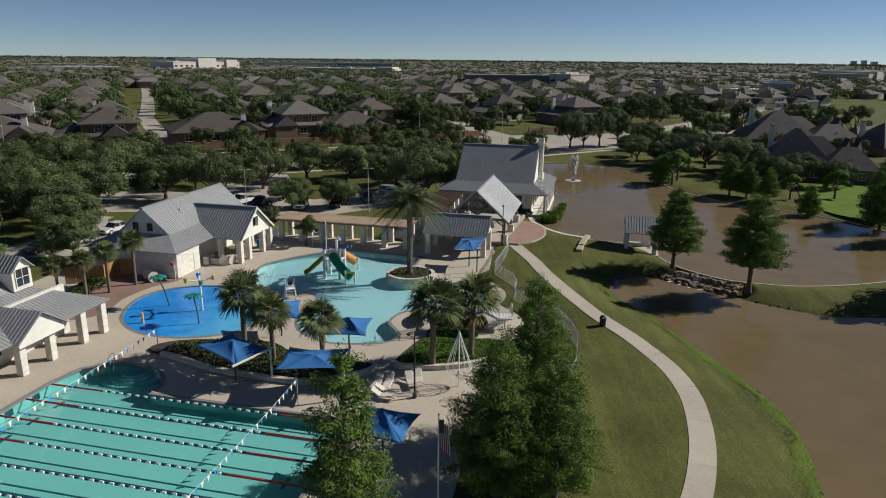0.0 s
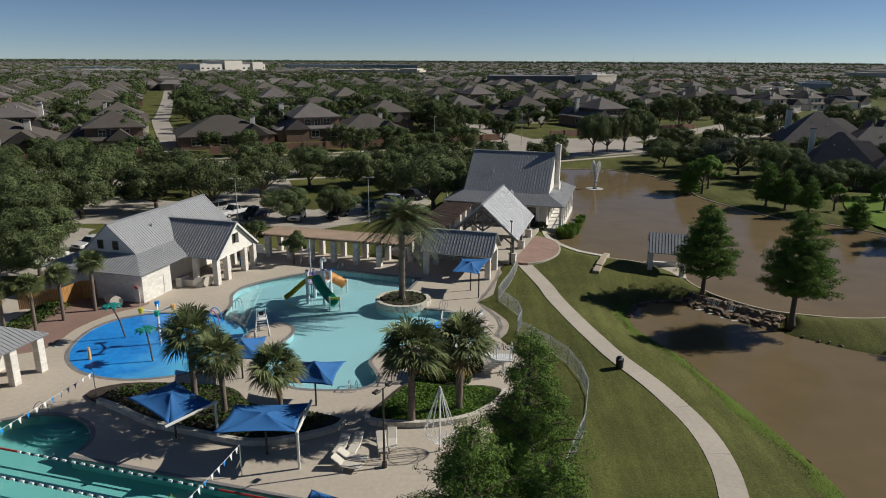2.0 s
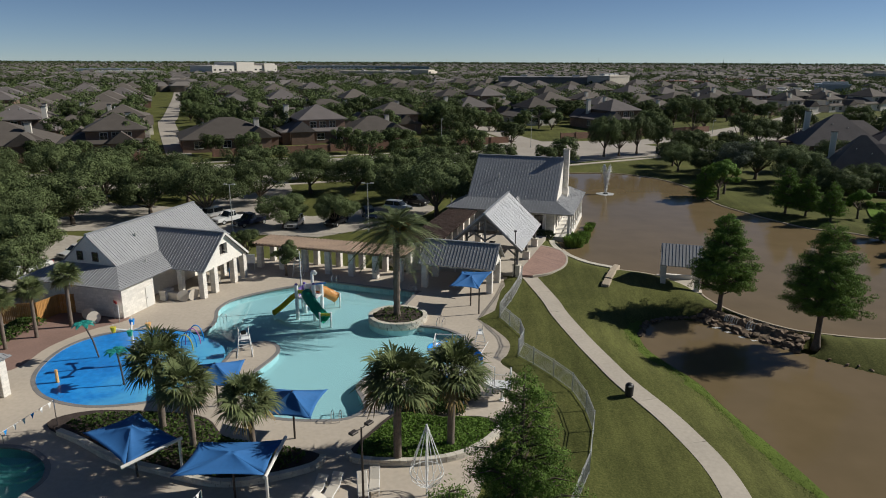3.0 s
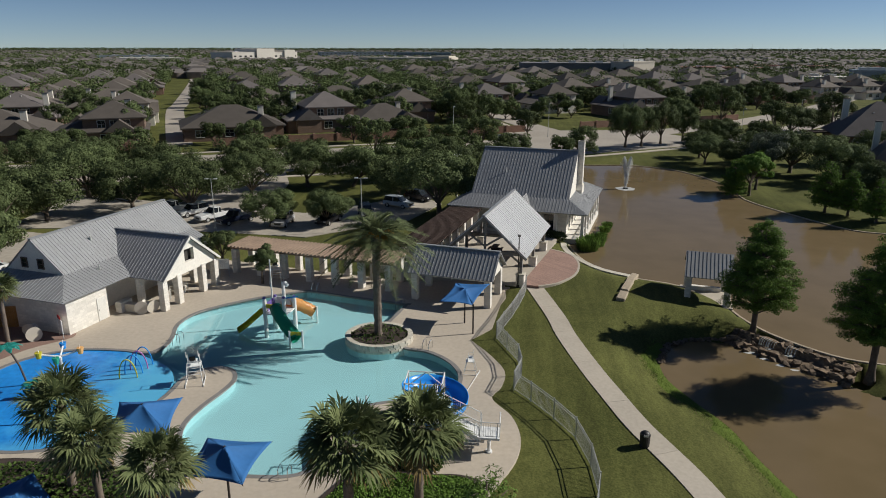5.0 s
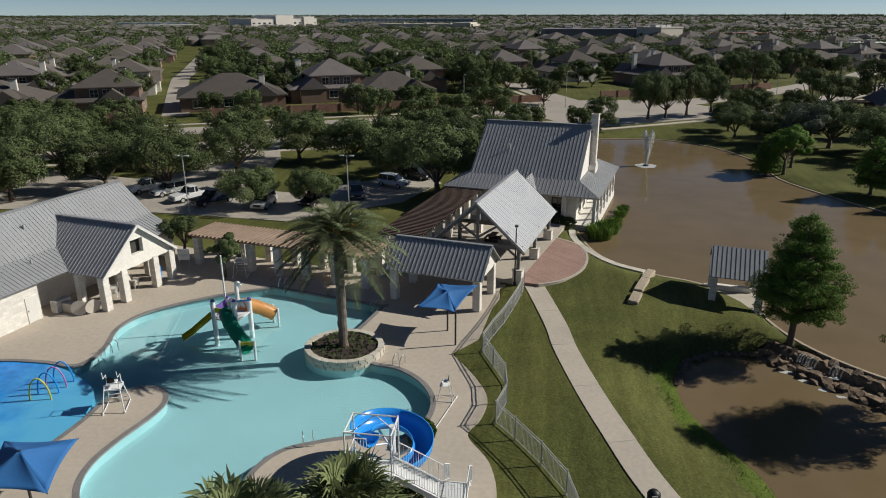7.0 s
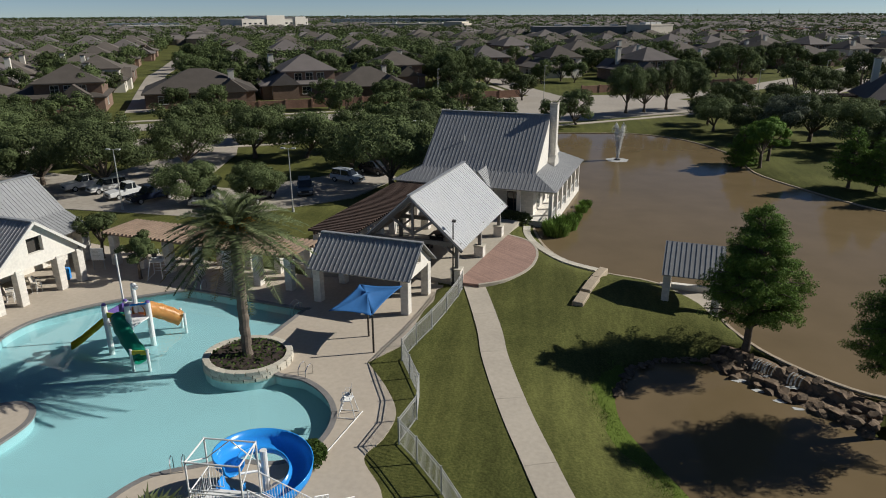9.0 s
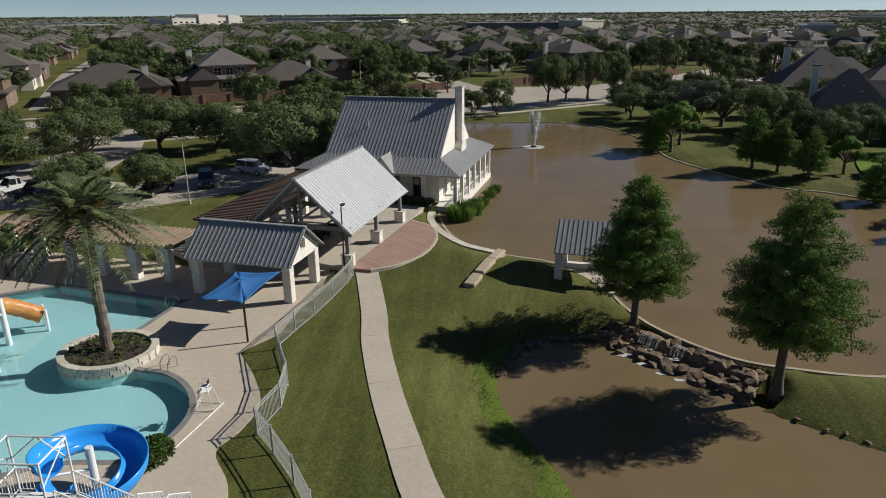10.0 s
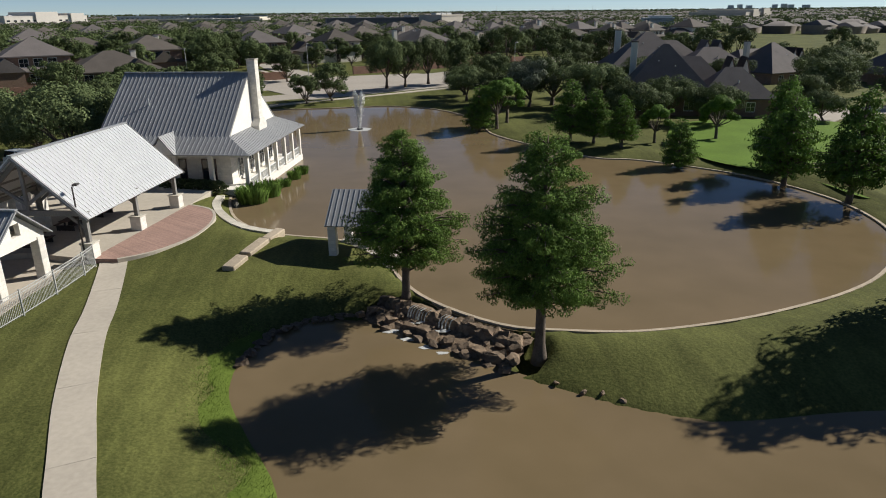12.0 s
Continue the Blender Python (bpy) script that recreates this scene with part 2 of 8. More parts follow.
M_SHINGLE = mat("asphalt_shingle", (0.098, 0.083, 0.070), rough=0.95, var=0.16, scale=0.5, fine=5, per_ob=0.3)
M_SHINGLE_DARK = mat("dark_shingle", (0.125, 0.109, 0.102), rough=0.95, var=0.14, scale=0.5, fine=5, per_ob=0.1)
M_BRICKHOUSE = add_bricks(mat("brown_brick", (0.22, 0.145, 0.105), rough=0.9, var=0.15, scale=0.5, fine=4, per_ob=0.35), 1.0, 0.4, 0.15, 0.012, 0.8, 0.3)
M_BRICKWALL = add_bricks(mat("boundary_brick", (0.27, 0.155, 0.11), rough=0.9, var=0.15, scale=0.5, fine=4), 1.0, 0.4, 0.15, 0.012, 0.8, 0.3)
M_CREAM = mat("cream_siding", (0.62, 0.58, 0.50), rough=0.7, var=0.06, per_ob=0.1)


# ---- helpers of this scene ----
SITE = pose(0, 0, 0, 0, 0, -12.4)
E1 = Vector((math.cos(radians(-12.4)), math.sin(radians(-12.4)), 0))
E2 = Vector((-E1.y, E1.x, 0))


def empty(name, m=None, label="", category="", group="", kind=""):
    e = new(name)
    e.empty_display_size = 0.3
    if m is not None:
        e.matrix_basis = m
    return tagged(e, label, category, group, kind)


def part(name, bm, material, parent, label="", smooth=False):
    me = bpy.data.meshes.new(name)
    bm.to_mesh(me)
    bm.free()
    me.materials.append(material)
    if smooth:
        me.polygons.foreach_set("use_smooth", [True] * len(me.polygons))
    ob = new(name, me)
    ob.parent = parent
    if label:
        ob["label"] = label
    return ob


def quads(name, V, F, material, parent=None, smooth=False):
    """A mesh of faces with equal corner counts from arrays."""
    V, F = np.asarray(V, dtype=np.float32), np.asarray(F, dtype=np.int32)
    me = bpy.data.meshes.new(name)
    k = F.shape[1]
    me.vertices.add(len(V))
    me.vertices.foreach_set("co", V.ravel())
    me.loops.add(F.size)
    me.loops.foreach_set("vertex_index", F.ravel())
    me.polygons.add(len(F))
    me.polygons.foreach_set("loop_start", np.arange(0, F.size, k, dtype=np.int32))
    me.update(calc_edges=True)
    me.materials.append(material)
    if smooth:
        me.polygons.foreach_set("use_smooth", [True] * len(me.polygons))
    ob = new(name, me)
    ob.parent = parent
    return ob


def box(bm, x0, x1, y0, y1, z0, z1, m=None, bevel=0.0):
    vs = [bm.verts.new(((m @ Vector(p)) if m else p)) for p in
          ((x0, y0, z0), (x1, y0, z0), (x1, y1, z0), (x0, y1, z0), (x0, y0, z1), (x1, y0, z1), (x1, y1, z1), (x0, y1, z1))]
    fs = [bm.faces.new([vs[i] for i in f]) for f in ((3, 2, 1, 0), (4, 5, 6, 7), (0, 1, 5, 4), (1, 2, 6, 5), (2, 3, 7, 6), (3, 0, 4, 7))]
    if bevel:
        es = list({e for f in fs for e in f.edges})
        bmesh.ops.bevel(bm, geom=es, offset=bevel, segments=1, affect='EDGES')


def boxbm(*args, **kw):
    bm = bmesh.new()
    box(bm, *args, **kw)
    return bm


def tube(bm, pts, radii, sides=8, caps=True):
    pts = [Vector(p) for p in pts]
    if not hasattr(radii, "__len__"):
        radii = [radii] * len(pts)
    rings = []
    side = None
    for i, p in enumerate(pts):
        d = (pts[min(i + 1, len(pts) - 1)] - pts[max(i - 1, 0)]).normalized()
        if side is None:
            side = d.orthogonal().normalized()
        side = (side - d * side.dot(d)).normalized()
        up = d.cross(side)
        rings.append([bm.verts.new(p + (side * math.cos(a) + up * math.sin(a)) * radii[i]) for a in [2 * math.pi * k / sides for k in range(sides)]])
    for a, b in zip(rings, rings[1:]):
        for k in range(sides):
            bm.faces.new((a[k], a[(k + 1) % sides], b[(k + 1) % sides], b[k]))
    if caps:
        bm.faces.new(rings[0][::-1])
        bm.faces.new(rings[-1])


def tubebm(pts, radii, sides=8):
    bm = bmesh.new()
    tube(bm, pts, radii, sides)
    return bm


def smooth_line(pts, closed=False, n=6):
    """A rounded line through points (Catmull-Rom)."""
    P = [Vector((*p, 0)) if len(p) == 2 else Vector(p) for p in pts]
    out = []
    N = len(P)
    for i in range(N if closed else N - 1):
        a, b, c, d = (P[(i + k) % N] if closed else P[min(max(i + k, 0), N - 1)] for k in (-1, 0, 1, 2))
        for j in range(n):
            t = j / n
            out.append(0.5 * ((2 * b) + (c - a) * t + (2 * a - 5 * b + 4 * c - d) * t * t + (3 * b - a - 3 * c + d) * t ** 3))
    if not closed:
        out.append(P[-1])
    return out


def ribbon_bm(line, width, z0, z1, closed=False, off=0.0):
    """A band of that width along a line, from z0 to z1 in height."""
    bm = bmesh.new()
    rows = []
    N = len(line)
    for i, p in enumerate(line):
        a = line[(i - 1) % N] if closed or i else p
        b = line[(i + 1) % N] if closed or i < N - 1 else p
        d = (b - a)
        d.z = 0
        d.normalize()
        n = Vector((-d.y, d.x, 0))
        l, r = p + n * (off - width / 2), p + n * (off + width / 2)
        rows.append([bm.verts.new((q.x, q.y, p.z + z)) for q, z in ((l, z0), (l, z1), (r, z1), (r, z0))])
    for i in range(N if closed else N - 1):
        a, b = rows[i], rows[(i + 1) % N]
        for k in range(4):
            bm.faces.new((a[k], a[(k + 1) % 4], b[(k + 1) % 4], b[k]))
    if not closed:
        bm.faces.new(rows[0])
        bm.faces.new(rows[-1][::-1])
    bmesh.ops.recalc_face_normals(bm, faces=bm.faces)
    return bm


def slab_bm(outer, holes, z0, z1):
    """A flat slab with holes, with side faces."""
    loops = [[Vector((p[0], p[1], 0)) for p in l] for l in (outer, *holes)]
    flat = [p for l in loops for p in l]
    bm = bmesh.new()
    top = [bm.verts.new((p.x, p.y, z1)) for p in flat]
    bot = [bm.verts.new((p.x, p.y, z0)) for p in flat]
    k, rim = 0, []
    for l in loops:
        rim += [(k + i, k + (i + 1) % len(l)) for i in range(len(l))]
        k += len(l)
    co, _, tris, origin, _, _ = delaunay_2d_cdt([p.xy for p in flat], rim, [], 0, 1e-5)
    mids = np.array([[sum(co[i].x for i in t) / 3, sum(co[i].y for i in t) / 3] for t in tris])
    keep = inside(mids, xy(loops[0]))
    for l in loops[1:]:
        keep &= ~inside(mids, xy(l))
    for t, ok in zip(tris, keep):
        ids = [origin[i][0] for i in t if origin[i]]
        if ok and len(set(ids)) == 3:
            f = bm.faces.new([top[i] for i in ids])
            f.normal_update()
            if f.normal.z < 0:
                f.normal_flip()
    k = 0
    for l in loops:
        for i in range(len(l)):
            a, b = k + i, k + (i + 1) % len(l)
            bm.faces.new((bot[a], bot[b], top[b], top[a]))
        k += len(l)
    bmesh.ops.recalc_face_normals(bm, faces=[f for f in bm.faces if len(f.verts) == 4])
    return bm


def single(name, bm, material, label, category, kind="", group="", smooth=False):
    return tagged(part(name, bm, material, None, smooth=smooth), label, category, group, kind)


def inside(P, poly):
    """Which of the points P (n, 2) lie in the polygon."""
    x, y = P[:, 0], P[:, 1]
    r = np.zeros(len(P), dtype=bool)
    for (x0, y0), (x1, y1) in zip(poly, np.roll(poly, -1, axis=0)):
        cross = ((y0 > y) != (y1 > y)) & (x < (x1 - x0) * (y - y0) / ((y1 - y0) or 1e-9) + x0)
        r ^= cross
    return r


def distance(P, line, closed=False):
    best = np.full(len(P), 1e9)
    ends = np.roll(line, -1, axis=0) if closed else line[1:]
    for a, b in zip(line, ends):
        d = b - a
        t = np.clip(((P - a) @ d) / max(d @ d, 1e-9), 0, 1)
        best = np.minimum(best, np.hypot(*(P - a - t[:, None] * d).T))
    return best


def xy(line):
    return np.array([(p[0], p[1]) for p in line])

# ---- ground, water, pools, paving ----
POOL = smooth_line([(-30.7, 58.5), (-31.9, 61.7), (-32.0, 65.0), (-30.7, 67.5), (-28.0, 69.1), (-24.4, 69.4), (-22.0, 69.2), (-21.4, 70.6), (-21.7, 72.5),
    (-22.5, 75.0), (-22.2, 77.6), (-20.6, 79.8), (-17.8, 82.3), (-14.0, 84.6), (-13.4, 84.75), (-8.5, 83.5), (-3.1, 82.15), (-3.0, 82.0), (-3.8, 78.0), (-4.0, 77.0),
    (-3.2, 74.3), (-1.7, 72.5), (0.3, 72.0), (2.0, 70.7), (3.1, 69.0), (3.45, 67.2), (3.05, 65.2), (1.8, 63.9), (-0.6, 63.7), (-2.6, 62.9), (-4.3, 61.8), (-5.1, 59.6),
    (-4.3, 57.6), (-3.9, 56.0), (-5.0, 54.6), (-7.1, 54.2), (-10.0, 54.3), (-12.0, 55.6), (-13.5, 57.4), (-14.1, 59.4), (-13.9, 61.7), (-13.4, 63.9),
    (-13.3, 65.6), (-14.0, 66.9), (-15.1, 67.3), (-16.4, 66.7), (-17.1, 65.2), (-17.1, 63.0), (-17.5, 60.2), (-18.3, 57.8), (-20.0, 55.8), (-24.0, 54.8), (-28.0, 55.9)], True, 4)
SPLASH = smooth_line([(-30.6, 58.5), (-31.8, 61.7), (-31.9, 65.0), (-30.6, 67.4), (-28.0, 69.0), (-24.4, 69.3), (-21.2, 68.2), (-18.6, 66.4), (-17.3, 63.6), (-17.5, 60.4),
    (-18.4, 57.8), (-20.1, 55.9), (-24.0, 54.9), (-28.0, 56.0)], True, 5)
U, V_ = Vector((0.978, -0.209, 0)), Vector((0.209, 0.978, 0))
LAP0 = Vector((-30.3, 45.6, 0))
LAP = [LAP0 + U * a + V_ * b for a, b in ((0.0, 0.2), (0.0, -20.0), (25.0, -20.0), (25.0, 0.55), (8.6, 0.55))] + smooth_line(
    [(-21.6, 44.8), (-21.5, 46.2), (-22.5, 47.9), (-24.7, 49.2), (-27.1, 49.3), (-29.2, 48.3)], False, 4)[1:]
DECK = [(-2.0, 15), (0.5, 28), (2.5, 41), (4.6, 47), (5.6, 52.8)] + [tuple(p[:2]) for p in smooth_line([(6.6, 55.0), (7.6, 57.5), (7.9, 59.9), (7.3, 62.5), (5.9, 64.8), (6.5, 66.6), (6.7, 69), (5.6, 71.6), (3.7, 74.6)], False, 5)] + [
    (5.4, 77.1), (6.0, 83), (7.4, 88.2), (3, 90), (-4, 88.6), (-10, 90.2), (-17, 91.7), (-26, 93.8), (-30, 95), (-42, 93), (-46, 70), (-48, 50), (-50, 15)]
PATHLINE = smooth_line([(8.9, 88.8), (9.45, 87.6), (11.1, 80.2), (11.8, 76.0), (13.2, 70.4), (14.5, 66.3), (15.75, 62.6), (18.1, 57.0), (19.5, 52.0), (19.75, 47.6), (19.2, 43.6), (17.9, 38.8), (15.8, 33.75), (12.5, 28.0), (8.0, 20.0), (2.0, 11.0)], False, 6)
UPPER = smooth_line([(14.0, 108.0), (14.2, 104.8), (15.4, 99.7), (17.7, 95.8), (20.5, 93.8), (24.4, 92.0), (27.5, 88.0), (28.4, 83.5), (30.0, 79.6), (33.4, 75.8), (36.8, 74.5), (41.0, 73.8), (46.6, 74.4), (51.5, 75.7), (55.5, 77.2), (59.3, 79.4), (63.5, 83.2),
    (66.8, 88.0), (68.4, 94.0), (68.2, 99.5), (66.0, 106.5), (62.4, 111.6), (58.0, 116.2), (53.4, 118.4), (48.6, 127.0), (45.0, 137.0), (45.4, 149.0), (40.5, 163.0), (32.0, 169.2), (20.5, 168.6), (9.0, 168.0), (6.0, 160.0), (8.5, 140.0), (12.0, 125.0), (14.0, 115.0)], True, 4)
LOWER = smooth_line([(19.0, 20.0), (22.5, 30.5), (24.2, 35.5), (25.7, 40.5), (26.4, 45.0), (25.9, 49.3), (24.7, 54.5), (23.0, 60.8), (22.0, 65.3), (20.6, 68.3), (19.4, 71.5), (19.3, 74.8), (20.5, 77.9), (22.7, 79.4), (25.0, 79.4), (27.2, 78.2),
    (29.2, 75.6), (31.8, 73.1), (33.8, 71.3), (36.0, 69.4), (38.6, 67.6), (42.0, 66.3), (48.0, 66.2), (56.0, 65.0), (75.0, 60.0), (95.0, 40.0), (80.0, 10.0), (50.0, -10.0), (25.0, 0.0)], True, 4)
Z_UP, Z_LOW = -0.55, -1.35
a_deck, a_up, a_low, a_path = xy(DECK), xy(UPPER), xy(LOWER), xy(PATHLINE)


def ground_height(P):
    """The lawn: level with the deck, falling to the shores; beds of the ponds below the water."""
    d_up, d_low, d_deck = distance(P, a_up, True), distance(P, a_low, True), distance(P, a_deck, True)
    in_up, in_low, in_deck = inside(P, a_up), inside(P, a_low), inside(P, a_deck)
    east = np.clip((P[:, 0] - 5) / 8, 0, 1) * np.clip((112 - P[:, 1]) / 8, 0, 1)
    z = -0.06 + east * (0.06 + np.interp(P[:, 1], [45, 55, 62, 70, 80, 90, 100], [-0.6, -0.6, -0.35, 0.0, 0.2, 0.33, 0.33]))
    far = np.clip((P[:, 1] - 100) / 20, 0, 1)
    z = z - 0.05 * far
    w = np.clip(1 - d_low / 6.0, 0, 1)
    z = np.where(in_low, Z_LOW - 0.02 - np.clip(d_low * 0.6, 0, 0.8), z * (1 - w ** 1.5) + (Z_LOW + 0.03) * w ** 1.5)
    w = np.clip(1 - d_up / 3.0, 0, 1)
    z = np.where(in_up, Z_UP - 0.02 - np.clip(d_up * 0.6, 0, 0.8), np.where(in_low | (d_up > 3.0), z, z * (1 - w) + (Z_UP + 0.08) * w))
    z = np.where(in_deck, np.where(d_deck > 0.9, -2.3, z), z)
    ledge = np.array([(27.7, 79.1), (33.4, 73.2)])
    z = np.where(distance(P, ledge) < 1.75, np.minimum(z, -1.75), z)
    bump = 0.05 * np.sin(P[:, 0] * 0.31 + 1.3) * np.sin(P[:, 1] * 0.23)
    return np.where(in_up | in_low | in_deck, z, z + bump * np.clip(d_deck / 3, 0, 1) * np.clip(d_up / 3, 0, 1))


def axis(stops):
    out = []
    for a, b, step in stops:
        out.extend(np.arange(a, b, step))
    return np.array(out + [stops[-1][1]])


gx = axis([(-4900, -800, 410), (-800, -200, 60), (-200, -60, 10), (-60, -4, 2.0), (-4, 72, 0.6), (72, 130, 3.0), (130, 250, 12), (250, 850, 60), (850, 4900, 405)])
gy = axis([(-3000, -500, 500), (-500, -50, 50), (-50, 10, 6), (10, 30, 1.5), (30, 124, 0.6), (124, 180, 1.5), (180, 260, 8), (260, 860, 60), (860, 4900, 404)])
GX, GY = np.meshgrid(gx, gy)
GP = np.column_stack([GX.ravel(), GY.ravel()])
near = (np.abs(GP[:, 0]) < 140) & (GP[:, 1] > -60) & (GP[:, 1] < 190)
GZ = np.full(len(GP), -0.12)
GZ[near] = ground_height(GP[near])
idx = np.arange(len(GP)).reshape(GX.shape)
GF = np.stack([idx[:-1, :-1], idx[:-1, 1:], idx[1:, 1:], idx[1:, :-1]], axis=-1).reshape(-1, 4)
ground = tagged(quads("ground", np.column_stack([GP, GZ]), GF, M_GRASS, smooth=True), "mown green lawn falling to the pond shores", "ground", kind="structure")


def height(x, y):
    return float(ground_height(np.array([[x, y]]))[0])


def flat_sheet(name, outline, z, material, label):
    bm = bmesh.new()
    vs = [bm.verts.new((p[0], p[1], z)) for p in outline]
    tri = tessellate_polygon([[Vector((p[0], p[1], 0)) for p in outline]])
    for t in tri:
        bm.faces.new([vs[i] for i in t])
    bmesh.ops.recalc_face_normals(bm, faces=bm.faces)
    if sum(f.normal.z for f in bm.faces) < 0:
        bmesh.ops.reverse_faces(bm, faces=bm.faces)
    return single(name, bm, material, label, "water", kind="structure")


def grown(line, d):
    """The closed line moved outwards by d."""
    a = xy(line)
    area = np.sum(a[:, 0] * np.roll(a[:, 1], -1) - np.roll(a[:, 0], -1) * a[:, 1])
    t = np.roll(a, -1, axis=0) - np.roll(a, 1, axis=0)
    n = np.column_stack([t[:, 1], -t[:, 0]]) / np.maximum(np.hypot(*t.T), 1e-6)[:, None]
    return a + n * d * (1 if area > 0 else -1)


flat_sheet("pond_water", grown(UPPER, 0.3), Z_UP, M_POND, "still brown muddy pond water reflecting the sky")
flat_sheet("creek_water", grown(LOWER, 0.3), Z_LOW, M_POND, "still brown muddy creek water below the weir")
single("pond_kerb", ribbon_bm(UPPER, 0.24, Z_UP - 0.5, Z_UP + 0.12, True, 0.0), M_SAND, "low pale concrete kerb round the pond", "kerb", kind="structure")

# deck slab with the two basins cut through
single("pool_deck", slab_bm([p for p in DECK if p[1] > 51.5][:-1] + [(-46, 70), (-47.85, 51.5), (5.37, 51.5)], [POOL], -0.25, 0.0), M_DECK, "tan concrete deck round the leisure pool", "deck", kind="structure")
single("lap_deck", slab_bm([(-2.0, 15), (0.5, 28), (2.5, 41), (4.6, 47), (5.37, 51.5), (-47.85, 51.5), (-48, 50), (-50, 15)], [LAP], -0.25, 0.0), M_DECK, "tan concrete deck round the lap pool", "deck", kind="structure")


def basin(name, outline, depth, floor_mat, label):
    bm = bmesh.new()
    a = [bm.verts.new((p[0], p[1], -0.03)) for p in outline]
    b = [bm.verts.new((p[0], p[1], -depth)) for p in outline]
    for i in range(len(a)):
        j = (i + 1) % len(a)
        bm.faces.new((a[i], a[j], b[j], b[i]))
    for t in tessellate_polygon([[Vector((p[0], p[1], 0)) for p in outline]]):
        try:
            bm.faces.new([b[i] for i in t])
        except ValueError:
            pass
    bmesh.ops.recalc_face_normals(bm, faces=bm.faces)
    ob = single(name, bm, floor_mat, label, "pool", kind="structure")
    return ob


basin("leisure_pool", POOL, 0.76, M_PLASTER, "freeform leisure pool with pale turquoise plaster")
basin("lap_pool", LAP, 0.90, M_PLASTER2, "lap pool basin with turquoise plaster and dark lane lines")
flat_sheet("leisure_pool_water", POOL, -0.10, M_WATER, "clear calm turquoise pool water").visible_shadow = False
flat_sheet("lap_pool_water", LAP, -0.10, M_WATER, "clear calm turquoise lap pool water").visible_shadow = False
single("splash_pad", slab_bm(grown(SPLASH, -0.03), [], -1.0, -0.06), M_SPLASH, "bright blue painted splash pad floor", "splash pad", kind="structure")
single("pool_coping", ribbon_bm([Vector((p[0], p[1], 0)) for p in POOL], 0.34, -0.1, 0.012, True, 0.0), M_COPING, "grey stone coping round the leisure pool", "coping", kind="structure")
single("lap_coping", ribbon_bm([Vector((p[0], p[1], 0)) for p in LAP], 0.34, -0.1, 0.012, True, 0.0), M_COPING, "grey stone coping round the lap pool", "coping", kind="structure")

# footpath of cast slabs, each its own piece
footpath = empty("footpath", None, "winding pale concrete footpath across the lawn", "path", kind="structure")


def path_slabs():
    line = PATHLINE
    dist, marks = 0.0, [0]
    for i in range(1, len(line)):
        dist += (line[i] - line[i - 1]).length
        if dist > 5.5:
            marks.append(i)
            dist = 0.0
    marks.append(len(line) - 1)
    for a, b in zip(marks, marks[1:]):
        seg = [Vector((p.x, p.y, height(p.x, p.y))) for p in line[a:b + 1]]
        d = (seg[-1] - seg[-2]).normalized()
        seg[-1] = seg[-1] - d * 0.014
        part("slab", ribbon_bm(seg, 1.74, -0.15, 0.035), M_PATH, footpath)


path_slabs()
BRICKLINE = [(7.9, 88.0)] + [tuple(p[:2]) for p in smooth_line([(9.7, 87.7), (11.8, 89.0), (13.7, 91.9), (14.4, 95.8), (13.7, 99.2), (11.5, 101.2)], False, 5)]
single("brick_plaza", slab_bm(BRICKLINE, [], -0.6, 0.40), M_BRICKPAVE, "half-round red brick paved plaza", "paving", kind="structure")
single("plaza_edge", ribbon_bm([Vector((x, y, 0)) for x, y in BRICKLINE[1:]], 0.22, -0.5, 0.415), M_PATH, "pale concrete edge round the brick plaza", "edging", kind="structure")
single("pavilion_floor", slab_bm([(7.9, 88.0), (11.5, 101.2), (12.5, 106), (4, 109), (-3.5, 111), (-8, 92), (-4, 88.7), (3, 90.05)], [], -0.5, 0.385), M_PATH, "pale concrete floor under the pavilion", "paving", kind="structure")
single("brick_terrace", slab_bm([tuple(p[:2]) for p in smooth_line([(-38, 58.5), (-33.6, 60.0), (-33.5, 64.5), (-32.2, 68.5), (-30.0, 71.3), (-31.5, 72.6), (-38.5, 73.5), (-40, 66)], True, 4)], [], -0.05, 0.006), M_BRICKPAVE, "red brick paving beside the bathhouse", "paving", kind="structure")

GARDEN = smooth_line([(64.5, 113.0), (69.5, 102.5), (71.0, 94.0), (82, 96), (93, 104), (100, 118), (97, 133), (84, 139), (73, 137), (66.5, 126)], True, 5)
lawn = flat_sheet("garden_lawn", [(p.x, p.y) for p in GARDEN], 0.06, M_LUSH, "lush bright green garden lawn across the pond")
lawn["category"] = "lawn"

